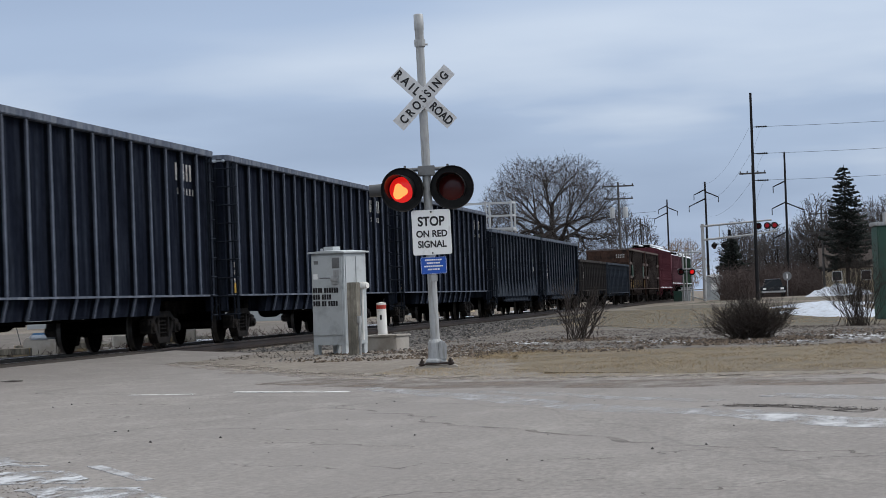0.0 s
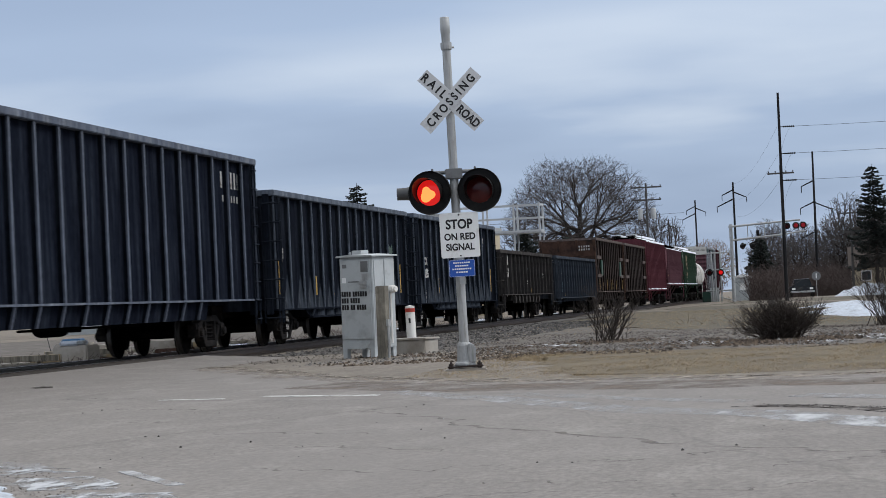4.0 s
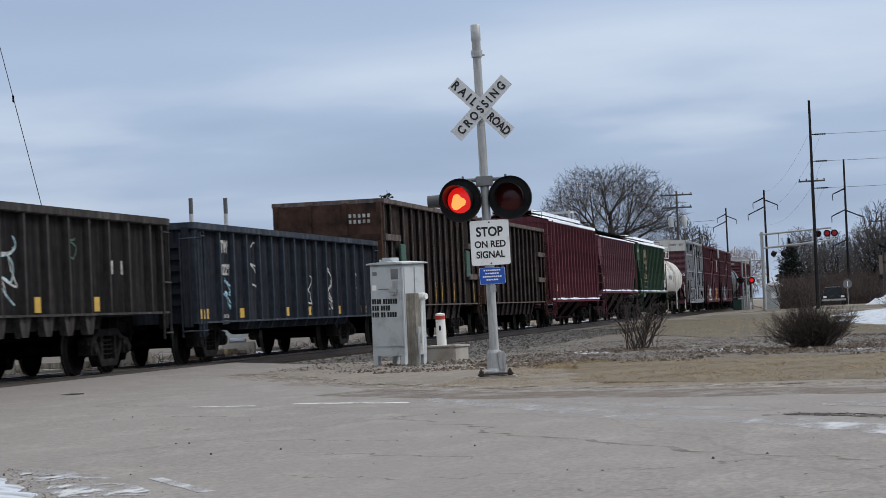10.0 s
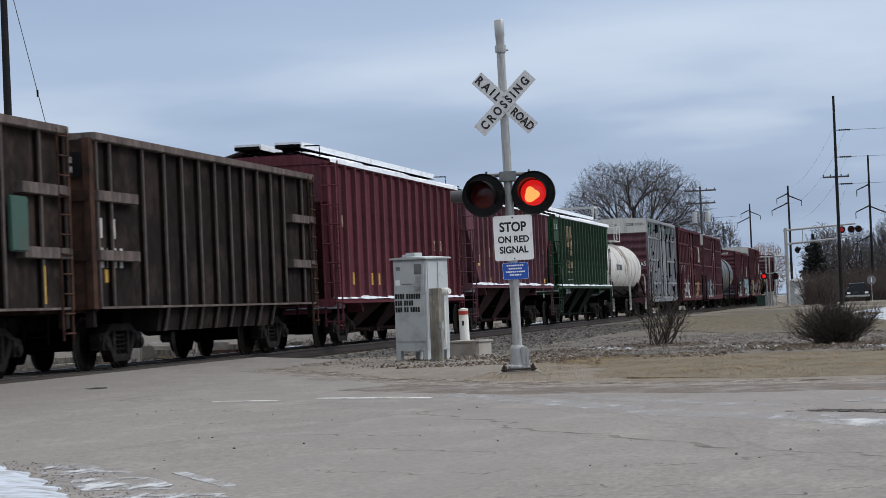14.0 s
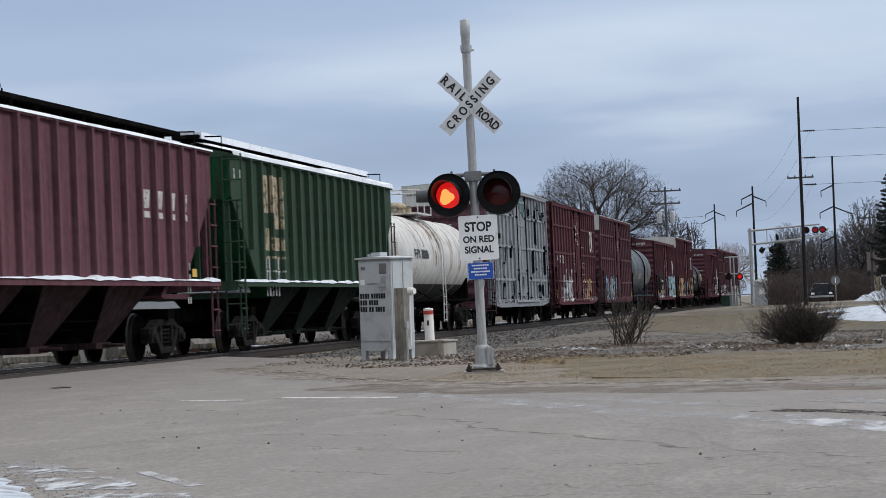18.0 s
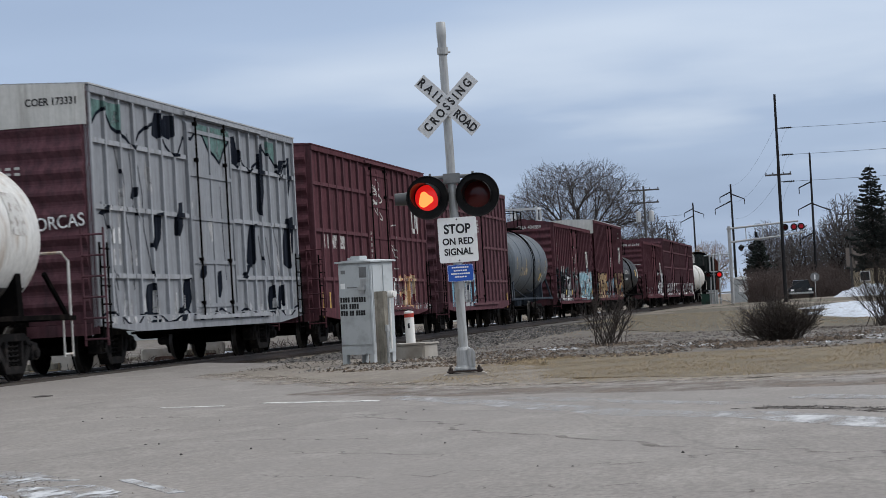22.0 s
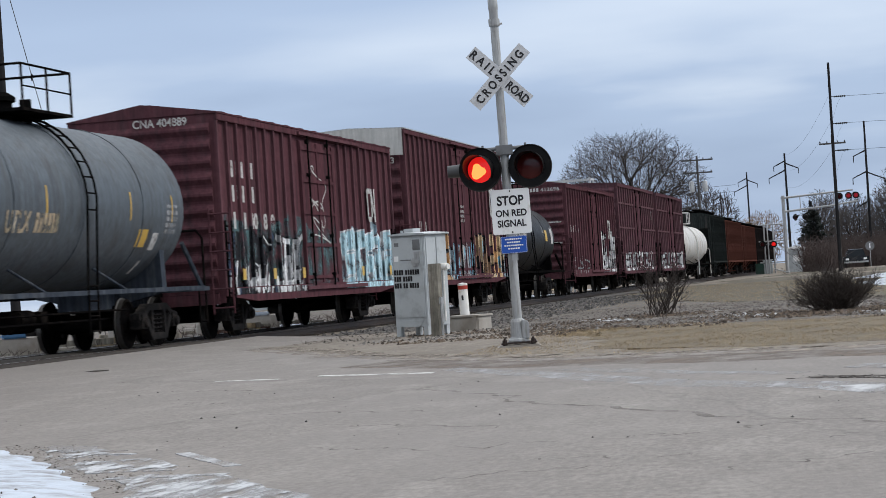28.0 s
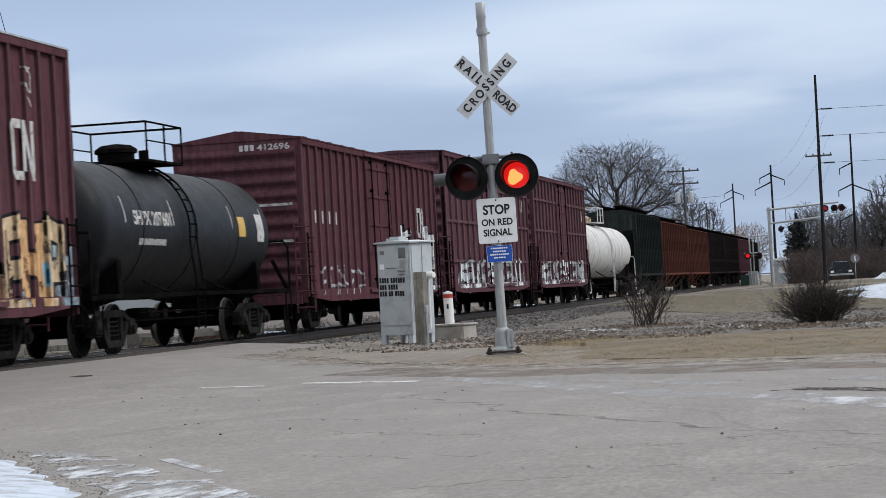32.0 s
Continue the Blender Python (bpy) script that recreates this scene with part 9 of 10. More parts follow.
# ---- far crossing ----
def far_crossing():
    c = thing("cantilever_signal", "galvanised cantilever crossing signal over the far road", "crossing signal", at=pose(-9.75, 204.8, 0))
    m = Shape()
    m.rod((0, 0, -0.1), (0, 0, 6.9), 0.17, 0.15, n=14)
    part("mast", m.mesh("mast", "galv", smooth=True), c)
    a = Shape()
    a.rod((-0.2, 0, 6.68), (6.2, 0, 7.0), 0.10, 0.08, n=10)
    a.rod((0, 0, 5.45), (4.5, 0, 5.75), 0.10, 0.08, n=10)
    for x in (1.5, 3.0, 4.5):
        a.rod((x, 0, 5.55 + x * 0.06), (x, 0, 6.7 + x * 0.05), 0.04, n=6)
    a.rod((4.5, 0, 5.75), (6.6, 0, 6.0), 0.07, n=8)
    part("cantilever_arm", a.mesh("cantilever_arm", "galv", smooth=True), c)
    for k, x in enumerate((5.0, 5.8, 6.45)):
        lamp_head(c, x, -0.2, 6.5, 1 if k == 0 else 0, s=1.0, lens_data=DIM_LENS)
    lamp_head(c, 1.0, 0.25, 4.9, 0, turn=60, s=1.0, spin=False)
    lamp_head(c, 1.9, 0.25, 4.9, 0, turn=200, s=1.0, spin=False)
    b = Shape()
    b.rod((2.4, 0, 5.75), (2.4, 0, 6.25), 0.14, n=10)
    part("bell", b.mesh("bell", "lampblack"), c)
    l = Shape()
    l.rod((-1.9, 0.2, 0), (-1.9, 0.2, 4.5), 0.07, n=8)
    l.rod((-1.1, 0.2, 0), (-1.1, 0.2, 4.7), 0.07, n=8)
    for z in (1.0, 2.9, 4.4):
        l.rod((-2.4, 0.2, z), (0.0, 0.2, z), 0.06, n=6)
    l.rod((-1.3, -0.4, 0.45), (0.1, -0.4, 0.0), 0.05, n=6)
    part("service_frame", l.mesh("service_frame", "galv"), c)
    s = thing("crossing_signal", "far crossing signal mast with red lamps", "crossing signal", at=pose(-11.3, 204.2, 0))
    p = Shape()
    p.rod((0, 0, 0), (0, 0, 4.4), 0.06, n=10)
    part("mast", p.mesh("mast", "galv", smooth=True), s)
    arm = Shape()
    arm.rod((-0.5, 0.0, 2.64), (0.5, 0.0, 2.64), 0.04, n=8)
    part("lamp_arm", arm.mesh("lamp_arm", "armgrey"), s)
    lamp_head(s, -0.5, -0.1, 2.66, 1, s=1.0, lens_data=FAR_LENS)
    lamp_head(s, 0.5, -0.1, 2.62, 0, s=1.0, lens_data=FAR_LENS)
    h = thing("signal_hut", "small grey signal hut with a white notice", "hut", at=pose(-8.95, 207, 0))
    w = Shape()
    w.box(-0.75, 0.75, -0.7, 0.7, 0, 2.1)
    part("wall", w.mesh("wall", "case", bevel=0.02), h)
    r = Shape()
    r.prism([(-0.9, 2.1), (0.9, 2.1), (0.9, 2.2), (0, 2.38), (-0.9, 2.2)], "y", -0.85, 0.85)
    part("roof", r.mesh("roof", "signwhite"), h, "pale snow-dusted roof")
    n = Shape()
    n.box(-0.3, 0.35, -0.72, -0.7, 0.95, 1.55)
    part("notice", n.mesh("notice", "signwhite"), h, "white notice")
    for dx, hh, nm in ((-2.6, 1.2, "case"), (-3.3, 0.9, "greenmetal"), (1.3, 1.7, "concrete")):
        k = thing("equipment_cabinet", "small grey-green equipment cabinet", "cabinet", at=pose(-8.95 + dx, 206.2, 0))
        q = Shape()
        q.box(-0.4, 0.4, -0.35, 0.35, 0, hh)
        part("body", q.mesh("body", nm, bevel=0.03), k)
        q = Shape()
        q.box(-0.44, 0.44, -0.39, 0.39, hh, hh + 0.06)
        part("lid", q.mesh("lid", nm), k)


far_crossing()


def round_sign():
    s = thing("road_sign", "round pale road sign on a thin post", "road sign", at=pose(-2.5, 215, 0))
    p = Shape()
    p.rod((0, 0.05, 0), (0, 0.05, 2.3), 0.03, n=8)
    part("post", p.mesh("post", "galv"), s)
    d = Shape()
    d.turned([(-0.01, 0.0), (-0.01, 0.42), (0.01, 0.42), (0.01, 0.0)], "y", at=(0, 0, 1.95), n=24)
    part("plate", d.mesh("plate", "armgrey"), s)
    m = Shape()
    m.box(-0.05, 0.05, -0.016, -0.011, 1.72, 2.18)
    part("mark", m.mesh("mark", "signwhite"), s)


round_sign()


def pickup_truck():
    t = thing("pickup_truck", "dark parked pickup truck", "pickup truck", at=pose(-4.0, 222, 0, 0, 0, 4))
    b = Shape()
    b.prism([(-1.2, 0.45), (1.2, 0.45), (1.25, 1.0), (0.9, 1.05), (0.72, 1.72), (-0.72, 1.72), (-0.9, 1.05), (-1.25, 1.0)], "y", -1.0, 2.6)
    part("body", b.mesh("body", "carpaint", bevel=0.05), t)
    g = Shape()
    g.prism([(-0.8, 1.1), (0.8, 1.1), (0.66, 1.62), (-0.66, 1.62)], "y", -1.02, -1.0)
    part("windscreen", g.mesh("windscreen", "glass"), t)
    r = Shape()
    r.box(-0.66, 0.66, -0.9, 1.2, 1.72, 1.76)
    part("roof_snow", r.mesh("roof_snow", "snow", bevel=0.02), t, "dusting of snow on the roof")
    for sx in (-1, 1):
        h = Shape()
        h.box(sx * 0.85 - 0.16, sx * 0.85 + 0.16, -1.03, -1.0, 0.72, 0.9)
        part("headlight", h.mesh("headlight", "signwhite"), t, "pale headlight")
        for y in (-0.5, 2.0):
            w = Shape()
            w.turned([(-0.11, 0.0), (-0.11, 0.38), (0.11, 0.38), (0.11, 0.0)], "x", at=(sx * 1.02, y, 0.38), n=20)
            part("wheel", w.mesh("wheel", "tyre"), t)
    bp = Shape()
    bp.box(-1.15, 1.15, -1.12, -1.0, 0.42, 0.6)
    part("bumper", bp.mesh("bumper", "galv", bevel=0.02), t)


pickup_truck()


def house(x, y, w, d, h, rh, label, wall="wallbeige", roof="roofbrown", turn=0, windows=2, flat=False):
    t = thing("house" if not flat else "industrial_building", label, "building", at=pose(x, y, 0, 0, 0, turn))
    b = Shape()
    b.box(-w / 2, w / 2, -d / 2, d / 2, -0.2, h)
    if not flat:
        b.prism([(-d / 2, h), (d / 2, h), (0, h + rh)], "x", -w / 2, w / 2)
    part("wall", b.mesh("wall", wall), t)
    r = Shape()
    if flat:
        r.box(-w / 2 - 0.2, w / 2 + 0.2, -d / 2 - 0.2, d / 2 + 0.2, h, h + 0.3)
    else:
        for sy in (-1, 1):
            r.prism([(sy * (d / 2 + 0.4), h - 0.25), (sy * (d / 2 + 0.4), h - 0.1), (0, h + rh + 0.18), (0, h + rh + 0.02)], "x", -w / 2 - 0.35, w / 2 + 0.35)
    part("roof", r.mesh("roof", roof), t)
    for i in range(windows):
        xx = -w / 2 + w * (i + 0.5) / windows
        f = Shape()
        f.box(xx - 0.55, xx + 0.55, -d / 2 - 0.05, -d / 2 + 0.02, h * 0.45, h * 0.45 + 1.1)
        win = part("window", f.mesh("window", "signwhite"), t)
        g = Shape()
        g.box(xx - 0.45, xx + 0.45, -d / 2 - 0.06, -d / 2 - 0.05, h * 0.45 + 0.1, h * 0.45 + 1.0)
        part("pane", g.mesh("pane", "glass"), win)
    return t


house(3.9, 246, 6.0, 8, 2.9, 1.9, "beige house with a brown shingle roof beside the snow", windows=2)
house(-44, 172, 30, 16, 7.3, 0, "long low grey industrial building behind the railway", "wallgrey", "galv", flat=True, windows=6)
house(-32, 178, 9, 10, 6.6, 0, "small tan industrial building behind the railway", "wallbeige", "galv", flat=True, windows=2)
for x, y, h in ((-51.0, 166, 10.6), (-48.4, 166.5, 10.5)):
    c = thing("metal_stack", "slim metal exhaust stack above the building", "chimney", at=pose(x, y, 0))
    q = Shape()
    q.rod((0, 0, 0), (0, 0, h - 1.2), 0.17, n=12)
    part("stack", q.mesh("stack", "galv", smooth=True), c)
    q = Shape()
    q.rod((0, 0, h - 1.2), (0, 0, h), 0.16, n=12)
    part("cap", q.mesh("cap", "lampgrey", smooth=True), c)


def loading_rack():
    t = thing("loading_rack", "white railed steel loading platform behind the railway", "platform", at=pose(-19.6, 131, 0))
    for x in (-2.6, -0.9, 0.9, 2.4):
        for y in (-0.8, 0.8):
            q = Shape()
            q.box(x - 0.05, x + 0.05, y - 0.05, y + 0.05, -0.1, 6.6)
            part("post", q.mesh("post", "railwhite"), t)
    for z in (5.0, 5.75, 6.5):
        q = Shape()
        for y in (-0.8, 0.8):
            q.box(-2.7, 2.5, y - 0.03, y + 0.03, z - 0.03, z + 0.03)
        for x in (-2.6, 2.4):
            q.box(x - 0.05, x + 0.05, -0.8, 0.8, z - 0.05, z + 0.05)
        part("rail", q.mesh("rail", "railwhite"), t)
    q = Shape()
    q.box(-2.7, 2.5, -0.9, 0.9, 4.85, 4.95)
    part("deck", q.mesh("deck", "galv"), t)


loading_rack()


def green_cabinet():
    t = thing("green_tower_cabinet", "tall green metal cabinet behind the bushes", "cabinet", at=pose(1.95, 60.5, 0, 0, 0, 10))
    q = Shape()
    q.box(-0.35, 0.35, -0.4, 0.4, 0, 2.45)
    part("body", q.mesh("body", "greenmetal", bevel=0.03), t)
    q = Shape()
    q.box(-0.4, 0.4, -0.45, 0.45, 2.45, 2.55)
    q.box(-0.1, 0.1, -0.1, 0.1, 2.55, 2.8)
    part("cap", q.mesh("cap", "galv", bevel=0.02), t)
    for z in (0.8, 1.3, 1.8):
        q = Shape()
        q.box(-0.3, 0.3, -0.42, -0.4, z, z + 0.06)
        part("rib", q.mesh("rib", "greenmetal"), t)


green_cabinet()


# ---- ground detail ----
def road_marks():
    for k, pts in enumerate(([(-7.62, 24.40), (-6.80, 24.06), (-6.79, 24.20), (-7.60, 24.56)], [(-6.42, 24.28), (-4.92, 23.36), (-4.88, 23.52), (-6.38, 24.46)],
                             [(-5.28, 13.62), (-4.72, 13.36), (-4.71, 13.44), (-5.26, 13.70)], [(-4.42, 13.24), (-3.72, 12.02), (-3.64, 12.08), (-4.34, 13.30)],
                             [(-4.25, 11.52), (-3.55, 11.48), (-3.55, 11.57), (-4.25, 11.62)])):
        ragged("road_paint", pts, 0.015, 0.0245, "paint" if k < 2 else "saltcrust", "worn white painted road line", "road marking", rough=0.03, step=0.12, seed=k * 1.3)
    # salt-bleached strips
    stains = ([(-4.94, 24.0), (-2.97, 20.2), (-1.72, 17.9), (-0.8, 16.9), (0.2, 15.0), (0.6, 15.3), (-0.5, 17.5), (-1.5, 18.5), (-2.8, 20.9), (-4.8, 24.5)],
              [(-3.4, 22.3), (-1.9, 20.0), (-0.9, 18.9), (-0.8, 19.2), (-1.8, 20.4), (-3.2, 22.7)],
              [(-0.85, 16.9), (0.0, 15.2), (0.5, 14.8), (0.6, 15.6), (-0.3, 16.8)],
              [(-5.2, 13.2), (-4.7, 12.9), (-4.3, 12.2), (-4.9, 12.5)],
              [(-5.75, 14.6), (-5.3, 14.3), (-4.9, 13.7), (-5.4, 13.9)],
              [(-3.85, 11.5), (-3.3, 11.1), (-2.55, 9.8), (-3.6, 9.7), (-3.9, 10.9)],
              [(-0.5, 19.6), (0.8, 17.9), (0.9, 18.2), (-0.3, 20.0)])
    for k, pts in enumerate(stains):
        ragged("salt_stain", pts, 0.013, 0.0212 + 0.0006 * k, "saltpaint" if k != 2 else "saltcrust", "pale salt and frost stain on the asphalt", "stain", rough=0.10, step=0.1, seed=k * 2.1 + 4)
    for k, pts in enumerate(([(-5.7, 14.3), (-5.1, 13.9), (-4.8, 13.3), (-5.3, 13.3)], [(-4.9, 12.9), (-4.5, 12.9), (-4.0, 12.0), (-4.5, 12.0)], [(-4.2, 11.7), (-3.6, 11.45), (-2.7, 9.9), (-3.7, 10.2)])):
        ragged("frost_patch", pts, 0.013, 0.0256 + 0.0004 * k, "frost", "thin white frost on the asphalt", "frost", rough=0.10, step=0.1, seed=k * 1.7 + 9)
    for k, pts in enumerate(([(-3.9, 43.6), (-2.4, 40.4), (-1.9, 41.0), (-2.9, 44.4)], [(0.1, 43.5), (0.5, 39.0), (1.3, 38.6), (1.5, 42.5)], [(-6.6, 46.0), (-5.6, 43.8), (-5.2, 44.6), (-5.9, 46.8)], [(-0.8, 39.4), (0.0, 38.2), (0.2, 38.7), (-0.5, 39.9)])):
        ragged("frost_patch", pts, 0.0, 0.021 + 0.001 * k, "frost", "thin snow crust between the stones", "frost", rough=0.25, step=0.15, seed=k * 2.3 + 5)
    ragged("road_dust", [(-6.4, 28.3), (-4.05, 25.2), (-2.0, 24.2), (0.5, 22.8), (0.6, 21.3), (-2.0, 22.3), (-4.2, 23.7), (-6.7, 26.6)], 0.012, 0.0207, "roaddust", "brown dust along the road edge", "dust", rough=0.15, step=0.15, seed=2.9)
    ragged("pothole", [(-12.5, 31.7), (-11.4, 30.7), (-11.25, 31.05), (-12.3, 32.15)], 0.012, 0.034, "tardark", "dark broken patch of asphalt", "pothole", rough=0.05, step=0.1, seed=8.0)
    for k, pts in enumerate(([(-0.95, 18.15), (-0.55, 17.9), (-0.28, 17.6), (0.3, 16.6), (0.4, 16.9), (-0.15, 17.9), (-0.6, 18.25)],)):
        ragged("pothole", pts, 0.013, 0.0262 + 0.0004 * k, "pothole", "dark broken patch of asphalt", "pothole", rough=0.07, step=0.1, seed=k + 7.0)
    # long sealed cracks
    for k, (a, b, w) in enumerate((((-4.6, 20.6), (-3.0, 17.4), 0.07), ((-3.09, 17.49), (-0.9, 13.72), 0.10), ((-5.4, 17.3), (-3.4, 16.4), 0.05), ((-1.41, 12.57), (-0.65, 13.35), 0.06), ((-0.9, 13.7), (0.6, 12.3), 0.06), ((-4.0, 15.4), (-2.5, 14.1), 0.05), ((-2.59, 12.52), (-1.84, 12.78), 0.05),
                                   ((-0.9, 10.45), (-0.16, 10.99), 0.05), ((-0.45, 12.0), (0.3, 12.5), 0.06), ((-6.6, 19.9), (-5.9, 19.2), 0.05), ((-3.6, 13.2), (-2.6, 12.5), 0.04), ((-1.9, 11.6), (-1.1, 11.2), 0.04), ((-1.6, 12.85), (-1.2, 12.7), 0.05), ((-2.4, 10.6), (-1.4, 10.9), 0.04), ((-7.6, 22.6), (-6.2, 21.6), 0.05), ((-9.4, 26.0), (-8.0, 25.2), 0.05))):
        sh = Shape()
        a, b = Vector((*a, 0)), Vector((*b, 0))
        n = 26
        vs = []
        nr = (b - a).normalized().cross(Vector((0, 0, 1)))
        for i in range(n + 1):
            c = a.lerp(b, i / n) + nr * 0.22 * noise.noise((i * 0.35, k * 3.0, 0.5))
            ww = 0.45 * w * (0.5 + 0.8 * abs(noise.noise((i * 0.8, k, 4.0)))) * min(1, i / 3, (n - i) / 3) + 0.004
            vs += [(*(c - nr * ww).xy, 0.0225), (*(c + nr * ww).xy, 0.0225)]
        sh.add(vs, [(2 * i, 2 * i + 1, 2 * i + 3, 2 * i + 2) for i in range(n)])
        thing("road_crack", "dark weathered crack in the asphalt", "crack", data=sh.mesh("road_crack", "crack", fix=False), kind="structure")


MAT["saltpaint"] = patchy(node_mat("salt_stained_asphalt", (0.34, 0.345, 0.355), 0.85, vary=0.15, bump=0.1), 3.2, 0.39, 0.72, (1.2, 0.35, 1))
MAT["saltcrust"] = patchy(node_mat("salt_crusted_asphalt", (0.42, 0.43, 0.445), 0.85, vary=0.15, bump=0.1), 3.2, 0.34, 0.62, (1.2, 0.35, 1))
MAT["pothole"] = patchy(node_mat("broken_asphalt", (0.055, 0.047, 0.042), 0.9, vary=0.4, scale=8, bump=0.5), 6.0, 0.44, 0.56, (1.0, 0.7, 1))
road_marks()


def snow_heap(name, pts, h, label, seed):
    """A low mound of old snow with an uneven outline."""
    cx, cy = sum(p[0] for p in pts) / len(pts), sum(p[1] for p in pts) / len(pts)
    out = []
    n = len(pts)
    for i in range(n):
        p, q = Vector((*pts[i], 0)), Vector((*pts[(i + 1) % n], 0))
        for j in range(8):
            c = p.lerp(q, j / 8)
            out.append(c + (c - Vector((cx, cy, 0))) * 0.12 * noise.noise((i + j * 0.3, seed, 0.2)))
    vs, rings = [], 7
    for r in range(rings):
        f = 1 - r / rings
        for c in out:
            x, y = cx + (c.x - cx) * f, cy + (c.y - cy) * f
            vs.append((x, y, (0.014 if y < 16 else -0.02) + h * (1 - f * f) ** 0.8 * (0.75 + 0.6 * noise.noise((x * 1.5, y * 1.5, seed)))))
    m = len(out)
    vs.append((cx, cy, h))
    fs = [(r * m + i, r * m + (i + 1) % m, (r + 1) * m + (i + 1) % m, (r + 1) * m + i) for r in range(rings - 1) for i in range(m)] + [((rings - 1) * m + i, (rings - 1) * m + (i + 1) % m, len(vs) - 1) for i in range(m)]
    sh = Shape()
    sh.add(vs, fs)
    thing(name, label, "snow", data=sh.mesh(name, "snow", smooth=True))


snow_heap("snow_mound", [(-6.15, 14.6), (-5.43, 13.54), (-4.86, 12.46), (-4.4, 11.62), (-3.98, 10.89), (-3.7, 9.5), (-6.0, 8.5), (-8.5, 11), (-8, 15)], 0.10, "dirty snow heap at the road corner", 1.0)
snow_heap("snow_patch", [(-1.6, 84), (0.0, 70), (1.6, 64), (2.6, 72), (1.4, 90), (-0.4, 92)], 0.25, "patch of old snow on the grass", 2.0)
snow_heap("snow_patch", [(-2.4, 104), (1.2, 98), (3.2, 112), (0.0, 122)], 0.22, "patch of old snow on the grass", 3.0)
snow_heap("snow_bank", [(-1.0, 205), (3.8, 200), (5.5, 214), (1.0, 222)], 1.1, "ploughed snow bank beside the house", 4.0)
snow_heap("snow_patch", [(-2.9, 41.2), (-2.2, 39.6), (-1.7, 40.4), (-2.3, 42.0)], 0.03, "thin snow remnant on the gravel", 5.0)
snow_heap("snow_patch", [(0.0, 40.6), (0.9, 39.6), (1.2, 40.8), (0.4, 41.8)], 0.03, "thin snow remnant on the gravel", 6.0)
for k in range(5):
    s0 = 66 + 27 * k
    snow_heap("snow_patch", [(-20.4, s0), (-19.0, s0 - 1), (-18.6, s0 + 4), (-20.0, s0 + 5)], 0.06, "patch of old snow behind the railway", 7.0 + k)


def stones(name, count, area, size, mat, label, seed, z=0.0, category="stones", drift=0.0):
    rnd = np.random.RandomState(seed)
    base = np.array([(1, 0, 0), (0, 1, 0), (-1, 0, 0), (0, -1, 0), (0, 0, 0.7), (0, 0, -0.5)], float)
    tri = [(0, 1, 4), (1, 2, 4), (2, 3, 4), (3, 0, 4), (1, 0, 5), (2, 1, 5), (3, 2, 5), (0, 3, 5)]
    vs, fs = [], []
    for i in range(count):
        x, y = area(rnd)
        if drift and noise.noise((x * 0.8, y * 0.35, seed * 1.7)) + 0.35 * noise.noise((x * 2.6, y * 1.2, seed)) < drift - 0.55 + 0.25 * rnd.rand():
            continue
        s = size * (0.4 + 1.2 * rnd.rand() ** 2)
        a = rnd.rand() * 6.28
        c, sn = math.cos(a), math.sin(a)
        b = base * s * (0.6 + 0.8 * rnd.rand(6, 3))
        o = len(vs)
        vs += [(x + p[0] * c - p[1] * sn, y + p[0] * sn + p[1] * c, z + p[2] + s * 0.2) for p in b]
        fs += [(o + t[0], o + t[1], o + t[2]) for t in tri]
    sh = Shape()
    sh.add(vs, fs)
    return thing(name, label, category, data=sh.mesh(name, mat, fix=False), kind="stuff")


stones("ballast_stones", 9000, lambda r: (TRACK_X + 0.9 + 2.4 * r.rand() ** 1.3, 45.5 + 85 * r.rand() ** 1.6), 0.045, "stonedark", "loose dark ballast stones beside the rails", 1, -0.09)
stones("bank_stones", 9000, lambda r: (lambda u, v: (-12.4 + u * 4.2, 46 + 44 * v))(r.rand(), r.rand()), 0.045, "stonedark", "grey stones on the gravel bank", 2, -0.01)
stones("snow_litter", 160, lambda r: (lambda v: (-6.3 + 2.3 * v - 0.5 * r.rand(), 14.0 - 4.0 * v - 0.7 * r.rand()))(r.rand()), 0.010, "litter", "dead leaves and grit on the snow", 16, 0.075)
stones("bank_stones", 26000, lambda r: (lambda u, v: (-9.4 + 12 * u, 37.3 + (17 - 6 * u) * v))(r.rand(), r.rand()), 0.028, "stone", "grey stones on the gravel bank", 3, -0.005, drift=0.5)
stones("bank_gravel", 22000, lambda r: (lambda u, v: (-11.5 + 14 * u, 40 + (22 - 9 * u) * v))(r.rand(), r.rand()), 0.026, "bankgravel", "brown-grey gravel on the bank", 18, -0.004)
stones("bank_rubble", 1500, lambda r: (lambda u, v: (-6.5 + 9 * u, 37.8 + (14 - 5 * u) * v))(r.rand(), r.rand()), 0.05, "stone", "larger grey stones on the gravel bank", 17, -0.01, drift=0.62)
stones("dead_leaves", 22000, lambda r: (lambda u, v: (-9.0 + 11.5 * u, 36.0 + (15 - 4 * u) * v))(r.rand(), r.rand()), 0.032, "deadleaf", "brown fallen leaves along the bank", 4, -0.003, drift=0.45)
stones("dead_leaves", 2600, lambda r: (-1.15 + 0.75 * r.randn(), 41.2 + 0.9 * r.randn()), 0.036, "deadleaf", "brown leaf litter caught under the bush", 14, 0.0)
stones("dead_leaves", 700, lambda r: (-4.8 + 0.4 * r.randn(), 46.6 + 0.8 * r.randn()), 0.036, "deadleaf", "brown leaf litter under the small shrub", 15, 0.0)
stones("loose_grit", 1500, lambda r: (lambda v: (-5.2 - 6.4 * v - 1.2 * r.rand(), 27.5 + 14.0 * v + 3 * r.rand()))(r.rand()), 0.010, "stone", "loose grit on the gravel shoulder", 5, 0.0)
